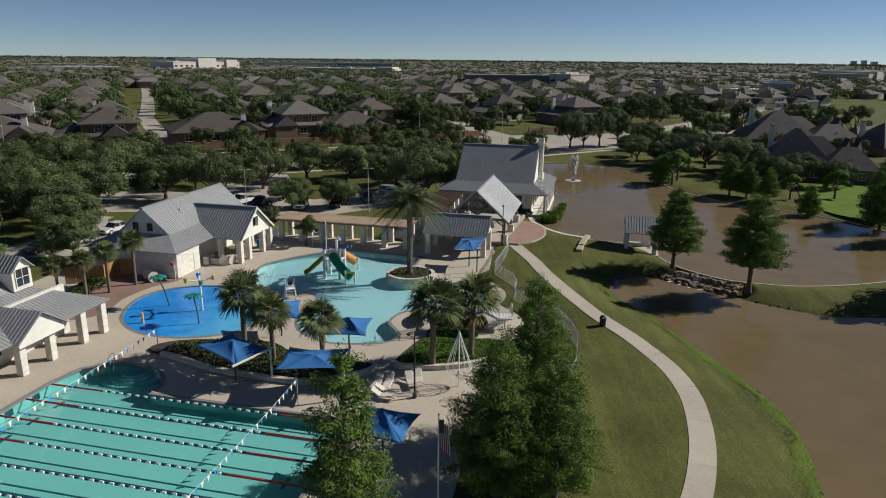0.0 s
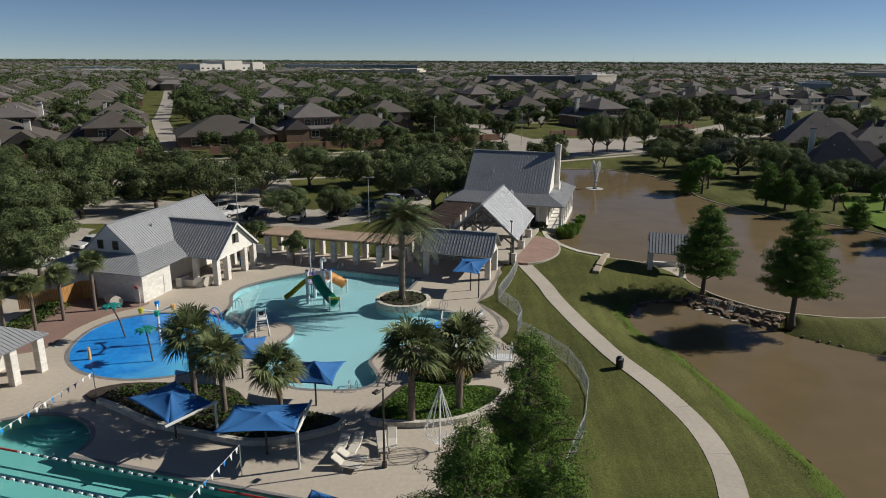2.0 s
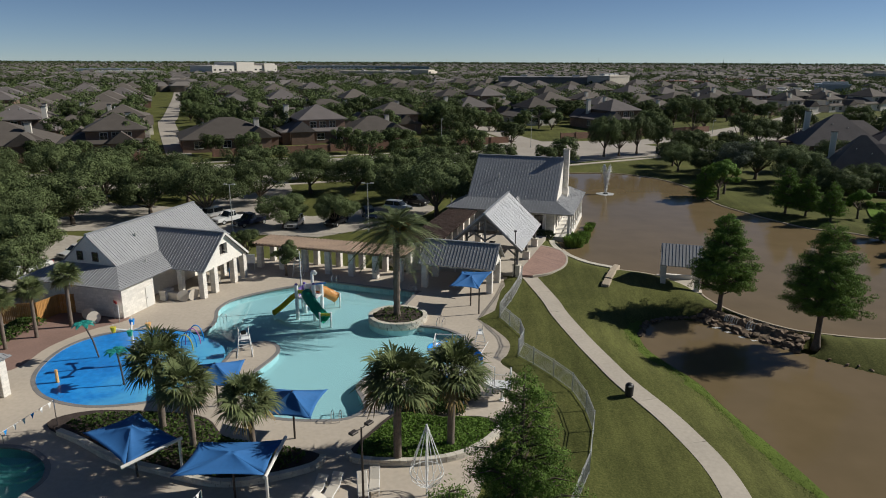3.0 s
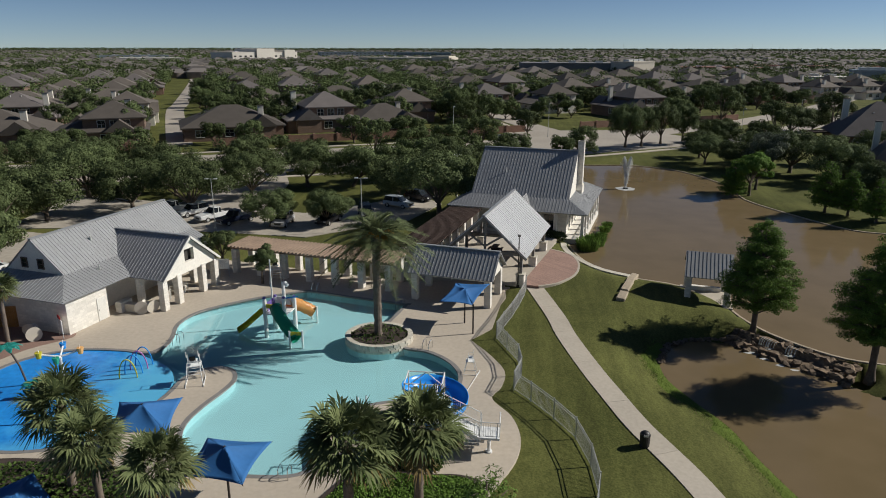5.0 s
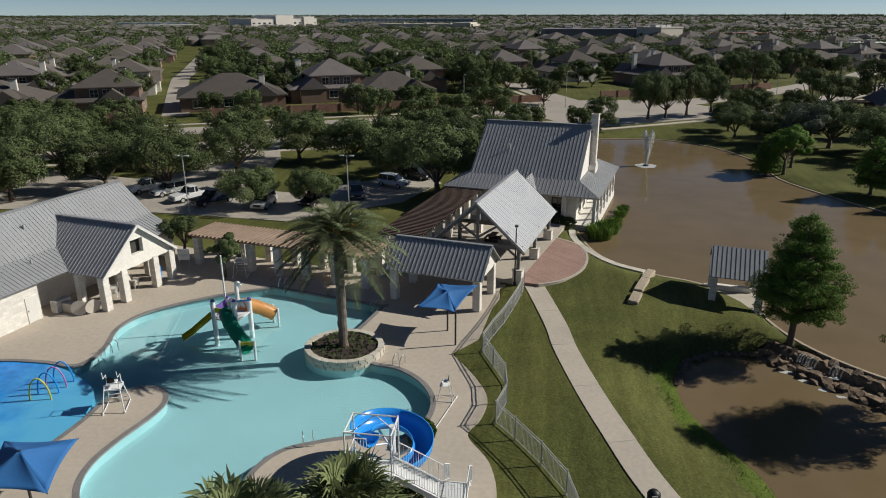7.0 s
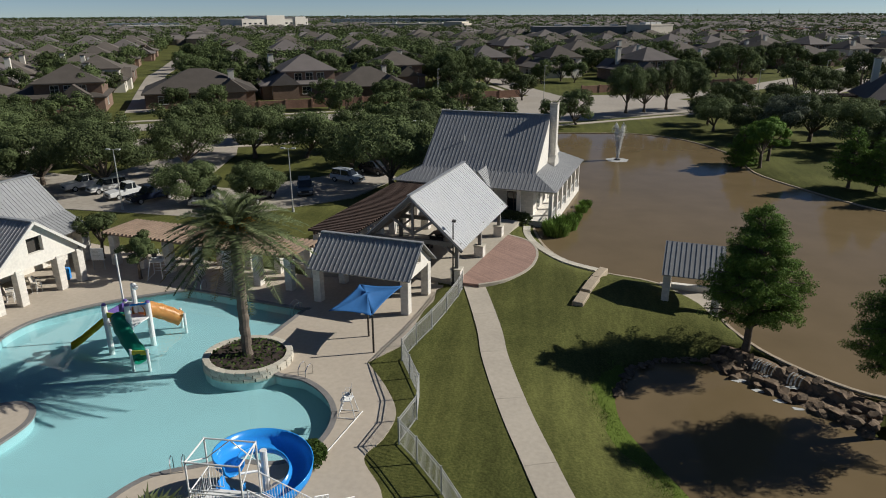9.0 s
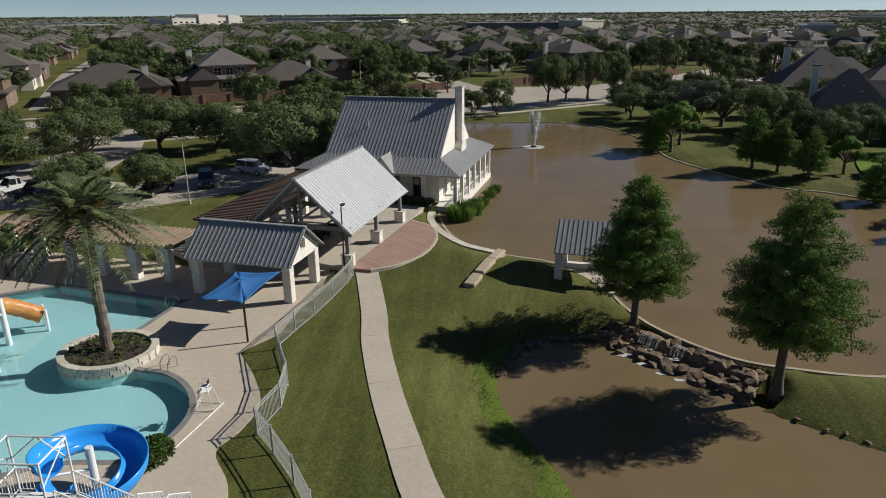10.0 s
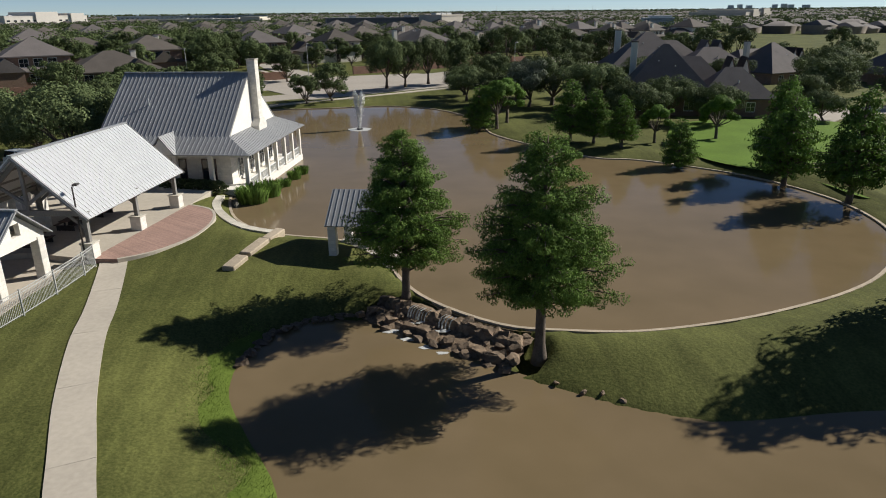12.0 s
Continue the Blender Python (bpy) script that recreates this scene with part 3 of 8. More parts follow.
# ---- buildings of the park ----
def roof_plane(name, corners, parent, material=None, rib=0.36, seam_mat=None, thick=0.08):
    """A roof plane (eave left, eave right, ridge right, ridge left) with standing seams running up it."""
    a, b, c, d = [Vector(p) for p in corners]
    n = (b - a).cross(d - a)
    if n.length < 1e-6:
        n = (b - a).cross(c - a)
    n.normalize()
    if n.z < 0:
        n = -n
    bm = bmesh.new()
    top = [bm.verts.new(p) for p in ((a, b, c, d) if (c - d).length > 1e-4 else (a, b, c))]
    low = [bm.verts.new(v.co - n * thick) for v in top]
    bm.faces.new(top)
    bm.faces.new(low[::-1])
    k = len(top)
    for i in range(k):
        bm.faces.new((top[i], low[i], low[(i + 1) % k], top[(i + 1) % k]))
    bmesh.ops.recalc_face_normals(bm, faces=bm.faces)
    plane = part(name, bm, material or M_ROOF, parent)
    if rib:
        e = (b - a).normalized()
        up = n.cross(e)
        if up.z < 0:
            up = -up
        L = (b - a).length
        poly = [((p - a).dot(e), (p - a).dot(up)) for p in (a, b, c, d)]
        sm = bmesh.new()
        w = 0.022
        s = min(p[0] for p in poly) + rib * 0.5
        hi = max(p[0] for p in poly)
        while s < hi:
            ys = []
            for (x0, y0), (x1, y1) in zip(poly, poly[1:] + poly[:1]):
                if (x0 > s) != (x1 > s):
                    ys.append(y0 + (y1 - y0) * (s - x0) / (x1 - x0))
            if len(ys) >= 2 and max(ys) - min(ys) > 0.1:
                p0, p1 = a + e * s + up * min(ys), a + e * s + up * max(ys)
                vs = [sm.verts.new(p) for p in (p0 - e * w, p0 - e * w + n * 0.035, p0 + e * w + n * 0.035, p0 + e * w, p1 - e * w, p1 - e * w + n * 0.035, p1 + e * w + n * 0.035, p1 + e * w)]
                for f in ((0, 1, 2, 3), (7, 6, 5, 4), (0, 4, 5, 1), (1, 5, 6, 2), (2, 6, 7, 3)):
                    sm.faces.new([vs[i] for i in f])
            s += rib
        seams = part("seam", sm, seam_mat or M_SEAM, plane)
        seams["kind"] = "stuff"
    return plane


def column(parent, x, y, z0, z1, w=0.5, material=None, name="column"):
    return part(name, boxbm(x - w / 2, x + w / 2, y - w / 2, y + w / 2, z0, z1, bevel=0.02), material or M_WHITEB, parent)


def beam(parent, p, q, w=0.2, h=0.3, material=None, name="beam"):
    """A squared timber between two points."""
    p, q = Vector(p), Vector(q)
    d = (q - p).normalized()
    s = d.cross(Vector((0, 0, 1)))
    s = s.normalized() if s.length > 1e-3 else Vector((1, 0, 0))
    u = s.cross(d)
    bm = bmesh.new()
    vs = [bm.verts.new(o + s * a * w / 2 + u * b * h / 2) for o in (p, q) for a, b in ((-1, -1), (1, -1), (1, 1), (-1, 1))]
    for f in ((0, 1, 2, 3), (7, 6, 5, 4), (0, 4, 5, 1), (1, 5, 6, 2), (2, 6, 7, 3), (3, 7, 4, 0)):
        bm.faces.new([vs[i] for i in f])
    bmesh.ops.recalc_face_normals(bm, faces=bm.faces)
    return part(name, bm, material or M_DARKTIMBER, parent)


def prism_bm(poly, t0, t1, along):
    """An upright polygon given in (across, z), pushed through from t0 to t1; along is 'x' or 'y'."""
    bm = bmesh.new()
    mk = (lambda a, z, t: (t, a, z)) if along == 'x' else (lambda a, z, t: (a, t, z))
    f0 = [bm.verts.new(mk(a, z, t0)) for a, z in poly]
    f1 = [bm.verts.new(mk(a, z, t1)) for a, z in poly]
    bm.faces.new(f0)
    bm.faces.new(f1[::-1])
    for i in range(len(poly)):
        j = (i + 1) % len(poly)
        bm.faces.new((f0[i], f1[i], f1[j], f0[j]))
    bmesh.ops.recalc_face_normals(bm, faces=bm.faces)
    return bm


def window(parent, m, w, h, bars=1, material=None):
    """A framed window in the local xz plane of m."""
    xs = [-w / 2 - 0.08, -w / 2] + [-w / 2 + w * (i + 1) / (bars + 1) + o for i in range(bars) for o in (-0.025, 0.025)] + [w / 2, w / 2 + 0.08]
    zs = [-0.1, 0, h * 0.5 - 0.02, h * 0.5 + 0.02, h, h + 0.1]
    f = bmesh.new()
    grid = {(i, k, s): f.verts.new(m @ Vector((x, y, z))) for i, x in enumerate(xs) for k, z in enumerate(zs) for s, y in ((0, -0.06), (1, 0.05))}
    solid = {(i, k) for i in range(len(xs) - 1) for k in range(5) if i % 2 == 0 or k % 2 == 0}
    for i, k in solid:
        f.faces.new([grid[i, k, 0], grid[i + 1, k, 0], grid[i + 1, k + 1, 0], grid[i, k + 1, 0]])
        f.faces.new([grid[i, k, 1], grid[i, k + 1, 1], grid[i + 1, k + 1, 1], grid[i + 1, k, 1]])
        for (di, dk), (p, q) in (((-1, 0), ((i, k), (i, k + 1))), ((1, 0), ((i + 1, k + 1), (i + 1, k))), ((0, -1), ((i + 1, k), (i, k))), ((0, 1), ((i, k + 1), (i + 1, k + 1)))):
            if (i + di, k + dk) not in solid:
                f.faces.new([grid[(*p, 0)], grid[(*q, 0)], grid[(*q, 1)], grid[(*p, 1)]])
    fr = part("window", f, material or M_TRIM, parent)
    part("pane", boxbm(-w / 2, w / 2, -0.015, 0.015, 0, h, m), M_GLASS, fr)
    return fr


# bathhouse: main ridge along local y, a cross gable towards the pool
def bathhouse():
    h = empty("bathhouse", Matrix.Translation((-35.65, 75.33, 0)) @ SITE, "white stone bathhouse with grey standing-seam metal roofs", "building")
    zr, zb, ze = 7.35, 4.35, 3.1
    L = 17.3
    # upper slopes
    roof_plane("roof", [(3.4, 0, zb), (3.4, L, zb), (0, L, zr), (0, 0, zr)], h)
    roof_plane("roof", [(-3.4, L, zb), (-3.4, 0, zb), (0, 0, zr), (0, L, zr)], h)
    # skirt roofs
    roof_plane("roof", [(6.2, -3, ze), (6.2, L, ze), (3.4, L, zb), (3.4, 0, zb)], h)
    roof_plane("roof", [(-6.2, L, ze), (-6.2, -3, ze), (-3.4, 0, zb), (-3.4, L, zb)], h)
    roof_plane("roof", [(-6.2, -3, ze), (6.2, -3, ze), (3.4, 0, zb), (-3.4, 0, zb)], h)
    # gable walls over the skirts
    for y0, y1 in ((0.05, 0.3), (L - 0.3, L - 0.05)):
        part("gable_wall", prism_bm([(-3.3, zb - 0.1), (3.3, zb - 0.1), (0, zr - 0.12)], y0, y1, 'y'), M_WHITE, h)
    for x in (-1.0, 0.9):
        window(h, pose(x, 0.02, 4.75), 0.55, 0.75, 0, M_DARKTIMBER)
    # cross gable
    yc, hw, x1 = 8.75, 4.15, 10.1
    zc, zl = 6.3, 3.0
    xs = 3.4 * (zr - zc) / (zr - zb)
    roof_plane("roof", [(x1, yc + hw, zl), (5.0, yc + hw, zl), (xs, yc, zc), (x1, yc, zc)], h)
    roof_plane("roof", [(5.0, yc - hw, zl), (x1, yc - hw, zl), (x1, yc, zc), (xs, yc, zc)], h)
    # front gable wall with a square opening
    s = (zc - zl) / hw
    o = 0.68
    for poly in ([(yc - hw + 0.35, 2.75), (yc - o, 2.75), (yc - o, zc - 0.15 - s * o), (yc - hw + 0.35, zl + 0.1)],
                 [(yc + o, 2.75), (yc + hw - 0.35, 2.75), (yc + hw - 0.35, zl + 0.1), (yc + o, zc - 0.15 - s * o)],
                 [(yc - o, 2.75), (yc + o, 2.75), (yc + o, 3.75), (yc - o, 3.75)],
                 [(yc - o, 5.0), (yc + o, 5.0), (yc + o, zc - 0.15 - s * o), (yc, zc - 0.12), (yc - o, zc - 0.15 - s * o)]):
        part("gable_wall", prism_bm(poly, 9.4, 9.75, 'x'), M_WHITE, h)
    # dark sheet stands in for the loft's shade behind the opening
    part("opening_shade_panel", boxbm(9.2, 9.25, yc - 0.75, yc + 0.75, 3.65, 5.1), M_DARK, h, "dark panel standing in for the shade behind the gable opening")
    for sgn in (-1, 1):
        beam(h, (x1 + 0.02, yc + sgn * (hw + 0.05), zl - 0.12), (x1 + 0.02, yc, zc - 0.1), 0.06, 0.22, M_TRIM, "fascia")
    for y in (4.95, 6.95, 10.55, 12.5):
        column(h, 9.57, y, 0, 2.9, 0.62)
    for x in (6.9,):
        for y in (5.0, 12.5):
            column(h, x, y, 0, 2.9, 0.55)
    # wing walls
    part("wall", boxbm(5.5, 5.85, -2.45, 2.0, 0, 3.05), M_WHITEB, h)
    part("wall", boxbm(-5.8, 5.5, -2.45, -2.1, 0, 3.05), M_WHITEB, h)
    part("wall", boxbm(-5.85, -5.5, -2.1, L - 0.3, 0, 3.0), M_WHITEB, h)
    part("wall", prism_bm([(-5.8, 0), (5.8, 0), (5.8, 3.1), (3.3, 4.2), (-3.3, 4.2), (-5.8, 3.1)], L - 0.3, L - 0.06, 'y'), M_WHITEB, h)
    part("wall", boxbm(3.6, 3.9, 2.0, L - 0.3, 0, 4.1), M_WHITE, h, "shaded wall behind the arcade")
    part("wall", boxbm(3.9, 5.5, 1.7, 2.0, 0, 3.05), M_WHITEB, h)
    d = part("door", boxbm(5.84, 5.9, 0.75, 1.75, 0.02, 2.15, bevel=0.015), M_TRIM, h, "pale painted service door")
    part("handle", boxbm(5.9, 5.96, 0.85, 0.9, 1.0, 1.12), M_CHROME, d)
    for y in (14.2, 16.5):
        column(h, 5.75, y, 0, 3.05, 0.55)
    part("counter", boxbm(5.6, 6.3, 3.0, 4.4, 0, 1.0, bevel=0.02), M_WHITEB, h)
    part("vent_pipe", tubebm([(1.5, 5.2, 5.9), (1.5, 5.2, 6.45)], 0.09), M_FENCE, h)
    part("vent_pipe", tubebm([(4.2, 3.2, 3.9), (4.2, 3.2, 4.4)], 0.07), M_FENCE, h)
    part("ridge_cap", boxbm(-0.18, 0.18, 0, L, zr - 0.03, zr + 0.06), M_SEAM, h)
    part("ridge_cap", boxbm(xs, x1, yc - 0.18, yc + 0.18, zc - 0.03, zc + 0.06), M_SEAM, h)
    return h


bathhouse()


def cabana():
    """Open shelter with four columns and a gabled metal roof."""
    h = empty("poolside_cabana", Matrix.Translation((1.65, 85.0, 0)) @ SITE, "small white open cabana with grey metal gable roof", "cabana")
    hx, hy, zl, zr = 4.3, 2.75, 2.85, 5.0
    roof_plane("roof", [(-hx, -hy, zl), (hx, -hy, zl), (hx, 0, zr), (-hx, 0, zr)], h)
    roof_plane("roof", [(hx, hy, zl), (-hx, hy, zl), (-hx, 0, zr), (hx, 0, zr)], h)
    for x in (-3.7, 3.65):
        for y in (-2.0, 2.0):
            column(h, x, y, 0, 2.75, 0.62)
    for x0, x1 in ((-3.95, -3.6), (3.55, 3.9)):
        for poly in ([(-2.4, 2.6), (-0.4, 2.6), (-0.4, 4.45), (-2.4, 2.95)], [(0.4, 2.6), (2.4, 2.6), (2.4, 2.95), (0.4, 4.45)],
                     [(-0.4, 2.6), (0.4, 2.6), (0.4, 3.3), (-0.4, 3.3)], [(-0.4, 4.1), (0.4, 4.1), (0.4, 4.45), (0, 4.82), (-0.4, 4.45)]):
            part("gable_wall", prism_bm(poly, x0, x1, 'x'), M_WHITE, h)
    for y in (-2.1, 2.1):
        beam(h, (-3.6, y, 2.72), (3.6, y, 2.72), 0.3, 0.3, M_TRIM)
    part("ridge_cap", boxbm(-hx, hx, -0.16, 0.16, zr - 0.03, zr + 0.05), M_SEAM, h)
    return h


cabana()


def pavilion():
    """Tall timber pavilion with a steep metal roof on stone pedestals."""
    h = empty("picnic_pavilion", Matrix.Translation((3.95, 88.5, 0)) @ SITE, "tall open timber pavilion with bright metal gable roof", "pavilion")
    L, hw, zl, zr = 14.1, 4.5, 3.25, 7.4
    roof_plane("roof", [(hw, 0, zl), (hw, L, zl), (0, L, zr), (0, 0, zr)], h, M_BRIGHTROOF, 0.42, M_RIB)
    roof_plane("roof", [(-hw, L, zl), (-hw, 0, zl), (0, 0, zr), (0, L, zr)], h, M_BRIGHTROOF, 0.42, M_RIB)
    for y in (0.75, L / 2, L - 0.75):
        for x in (-3.85, 3.85):
            part("pedestal", boxbm(x - 0.42, x + 0.42, y - 0.42, y + 0.42, 0, 1.4, bevel=0.03), M_WHITEB, h)
            part("pedestal_cap", boxbm(x - 0.48, x + 0.48, y - 0.48, y + 0.48, 1.4, 1.48, bevel=0.015), M_LIME, h)
            part("post", boxbm(x - 0.15, x + 0.15, y - 0.15, y + 0.15, 1.48, 3.6, bevel=0.015), M_GREYTIMBER, h)
        beam(h, (-hw + 0.3, y, 3.45), (hw - 0.3, y, 3.45), 0.2, 0.35, M_GREYTIMBER, "tie_beam")
        beam(h, (0, y, 3.6), (0, y, 7.1), 0.2, 0.2, M_GREYTIMBER, "king_post")
        for s in (-1, 1):
            beam(h, (s * (hw - 0.2), y, 3.12), (0, y, 7.05), 0.18, 0.3, M_GREYTIMBER, "rafter")
            beam(h, (0, y, 4.0), (s * 2.0, y, 5.35), 0.15, 0.2, M_GREYTIMBER, "brace")
            beam(h, (s * 3.85, y, 2.4), (s * 2.6, y, 3.4), 0.14, 0.18, M_GREYTIMBER, "brace")
    for s in (-1, 1):
        beam(h, (s * 3.85, 0.1, 3.6), (s * 3.85, L - 0.1, 3.6), 0.22, 0.3, M_GREYTIMBER, "plate")
        for y in (0.03, L - 0.03):
            beam(h, (s * (hw + 0.03), y, zl - 0.12), (0, y, zr - 0.12), 0.05, 0.25, M_GREYTIMBER, "fascia")
        for k in (1, 2, 3):
            t = k / 4
            beam(h, (s * hw * t, 0.1, zr + (zl - zr) * t - 0.16), (s * hw * t, L - 0.1, zr + (zl - zr) * t - 0.16), 0.1, 0.14, M_GREYTIMBER, "purlin")
    part("ridge_cap", boxbm(-0.16, 0.16, 0, L, zr - 0.03, zr + 0.05), M_SEAM, h)
    return h


pavilion()


def hall():
    """Clubhouse by the pond: steep main roof, a lower porch roof on all sides, chimney on the gable."""
    h = empty("clubhouse_hall", Matrix.Translation((9.0, 117.2, 0)) @ SITE, "white clubhouse with steep grey metal roof over the pond", "building")
    hx, hy, zr, zb, ze = 6.6, 6.75, 10.2, 4.8, 3.45
    px, py = 2.75, 2.3
    roof_plane("roof", [(-hx, -hy, zb), (hx, -hy, zb), (hx, 0, zr), (-hx, 0, zr)], h, rib=0.42)
    roof_plane("roof", [(hx, hy, zb), (-hx, hy, zb), (-hx, 0, zr), (hx, 0, zr)], h, rib=0.42)
    ox, oy = hx + px, hy + py
    roof_plane("porch_roof", [(-ox, -oy, ze), (ox, -oy, ze), (hx, -hy, zb), (-hx, -hy, zb)], h, rib=0.42)
    roof_plane("porch_roof", [(ox, -oy, ze), (ox, oy, ze), (hx, hy, zb), (hx, -hy, zb)], h, rib=0.42)
    roof_plane("porch_roof", [(ox, oy, ze), (-ox, oy, ze), (-hx, hy, zb), (hx, hy, zb)], h, rib=0.42)
    roof_plane("porch_roof", [(-ox, oy, ze), (-ox, -oy, ze), (-hx, -hy, zb), (-hx, hy, zb)], h, rib=0.42)
    for s in (-1, 1):
        part("gable_wall", prism_bm([(-hy + 0.1, zb - 0.2), (hy - 0.1, zb - 0.2), (0, zr - 0.15)], s * (hx - 0.15) - 0.15, s * (hx - 0.15) + 0.15, 'x'), M_WHITE, h)
    # walls
    for b in ((-hx + 0.2, hx - 0.2, -hy + 0.2, -hy + 0.5), (-hx + 0.2, hx - 0.2, hy - 0.5, hy - 0.2), (-hx + 0.2, -hx + 0.5, -hy + 0.5, hy - 0.5), (hx - 0.5, hx - 0.2, -hy + 0.5, hy - 0.5)):
        part("wall", boxbm(*b, 0, 4.7), M_WHITEB, h)
    for x in (-1.6, 1.2, 4.2):
        window(h, pose(x, -hy + 0.18, 0.5), 1.3, 2.0, 1, M_DARKTIMBER)
    for y in (-4.2, -1.2, 1.8, 4.6):
        window(h, pose(hx - 0.18, y, 0.5, 0, 0, 90), 1.3, 2.0, 1, M_TRIM)
    # porch floor on a white base above the water
    part("porch_floor", boxbm(-ox + 0.4, ox - 0.4, -oy + 0.4, oy - 0.4, -1.4, 0.08), M_WHITE, h)
    post_y = [-oy + 0.65 + k * (2 * oy - 1.3) / 6 for k in range(7)]
    for y in post_y:
        column(h, ox - 0.65, y, 0.08, 3.4, 0.38, M_WHITE, "porch_post")
    for k in range(5):
        x = -ox + 0.65 + k * (2 * ox - 1.3) / 5
        column(h, x, -oy + 0.65, 0.08, 3.4, 0.42, M_WHITE, "porch_post")
    for y0, y1 in zip(post_y, post_y[1:]):
        r = bmesh.new()
        box(r, ox - 0.69, ox - 0.61, y0 + 0.2, y1 - 0.2, 0.95, 1.03)
        box(r, ox - 0.69, ox - 0.61, y0 + 0.2, y1 - 0.2, 0.2, 0.26)
        n = 12
        for i in range(n):
            y = y0 + 0.3 + (y1 - y0 - 0.6) * i / (n - 1)
            box(r, ox - 0.67, ox - 0.63, y - 0.02, y + 0.02, 0.26, 0.95)
        part("porch_railing", r, M_WHITESTEEL, h)["kind"] = "stuff"
    for y in (-oy + 0.65, oy - 0.65):
        beam(h, (-ox + 0.4, y, 3.3), (ox - 0.4, y, 3.3), 0.22, 0.3, M_TRIM)
    beam(h, (ox - 0.65, -oy + 0.5, 3.3), (ox - 0.65, oy - 0.5, 3.3), 0.22, 0.3, M_TRIM)
    # chimney against the pond gable
    ch = part("chimney", boxbm(hx - 0.1, hx + 0.75, -0.1, 0.95, 3.2, 11.4, bevel=0.03), M_WHITEB, h)
    part("chimney_base", prism_bm([(-0.75, 3.2), (1.6, 3.2), (1.6, 4.9), (1.0, 5.6), (-0.15, 5.6), (-0.75, 4.9)], hx + 0.05, hx + 0.85, 'x'), M_WHITEB, ch)
    part("chimney_cap", boxbm(hx - 0.16, hx + 0.81, -0.16, 1.01, 11.4, 11.52, bevel=0.02), M_LIME, ch)
    # the cap is solid: a flat dark plate paints the flue's shade
    part("flue_shade_plate", boxbm(hx + 0.02, hx + 0.63, 0.0, 0.85, 11.5, 11.53), M_DARK, ch)
    # entrance gable on the porch roof
    roof_plane("entry_roof", [(2.2, -hy - 2.6, 3.5), (2.2, -hy + 0.6, 3.5), (0.9, -hy + 0.6, 5.2), (0.9, -hy - 2.6, 5.2)], h, rib=0.42)
    roof_plane("entry_roof", [(-0.4, -hy + 0.6, 3.5), (-0.4, -hy - 2.6, 3.5), (0.9, -hy - 2.6, 5.2), (0.9, -hy + 0.6, 5.2)], h, rib=0.42)
    part("entry_gable", prism_bm([(-0.25, 3.45), (2.05, 3.45), (0.9, 5.0)], -hy - 2.5, -hy - 2.35, 'y'), M_WHITE, h)
    part("vent_pipe", tubebm([(-2.6, -3.6, 7.2), (-2.6, -3.6, 8.0)], 0.08), M_FENCE, h)
    part("ridge_cap", boxbm(-hx, hx, -0.18, 0.18, zr - 0.03, zr + 0.06), M_SEAM, h)
    return h


hall()


def gazebo():
    z = -0.35
    h = empty("pond_shelter", Matrix.Translation((26.4, 88.5, z)) @ SITE, "small white shelter with metal roof beside the pond", "shelter")
    hx, hy, zl, zr = 2.2, 2.9, 2.85, 4.65
    roof_plane("roof", [(-hx, -hy, zl), (hx, -hy, zl), (hx, 0, zr), (-hx, 0, zr)], h)
    roof_plane("roof", [(hx, hy, zl), (-hx, hy, zl), (-hx, 0, zr), (hx, 0, zr)], h)
    for x in (-1.8, 1.8):
        for y in (-2.35, 2.35):
            column(h, x, y, 0, 2.85, 0.55)
        part("gable_wall", prism_bm([(-2.5, 2.6), (2.5, 2.6), (2.5, 2.95), (0, 4.45), (-2.5, 2.95)], x - 0.15, x + 0.15, 'x'), M_WHITE, h)
    part("floor", boxbm(-2.4, 2.4, -2.9, 2.9, -0.4, 0.06), M_PATH, h)
    part("bench", boxbm(-1.5, 1.5, 1.6, 2.05, 0.06, 0.5, bevel=0.02), M_WHITE, h)
    return h


gazebo()


def pergola(name, a, b, depth, posts, z, slat_mat, label):
    """Two rows of white posts from a to b, carrying beams and close timber slats across."""
    a, b = Vector((*a, 0)), Vector((*b, 0))
    d = (b - a).normalized()
    n = Vector((-d.y, d.x, 0))
    h = empty(name, None, label, "pergola")
    L = (b - a).length
    ang = math.degrees(math.atan2(d.y, d.x))
    for k in range(posts):
        for off in (0, depth):
            p = a + d * (L * k / (posts - 1)) + n * off
            bm = boxbm(-0.32, 0.32, -0.32, 0.32, 0, z - 0.3, Matrix.Translation(p) @ pose(0, 0, 0, 0, 0, ang), 0.02)
            part("post", bm, M_WHITEB, h)
    for off in (0, depth):
        p, q = a + n * off - d * 0.6, b + n * off + d * 0.6
        beam(h, (p.x, p.y, z - 0.17), (q.x, q.y, z - 0.17), 0.2, 0.28, slat_mat)
    count = int(L / 0.42) + 2
    for k in range(count):
        p = a + d * (-0.5 + (L + 1.0) * k / (count - 1))
        p, q = p - n * 0.6, p + n * (depth + 0.6)
        beam(h, (p.x, p.y, z + 0.08), (q.x, q.y, z + 0.08), 0.2, 0.2, slat_mat, "slat")
    return h


pergola("poolside_pergola", (-23.0, 89.6), (-5.4, 85.75), 3.0, 7, 3.0, M_CLAY, "long pergola with white posts and weathered tan slats")
pergola("garden_pergola", (-1.9, 91.5), (2.0, 109.0), 3.2, 7, 3.1, M_DARKTIMBER, "pergola with white posts and dark brown timber slats")


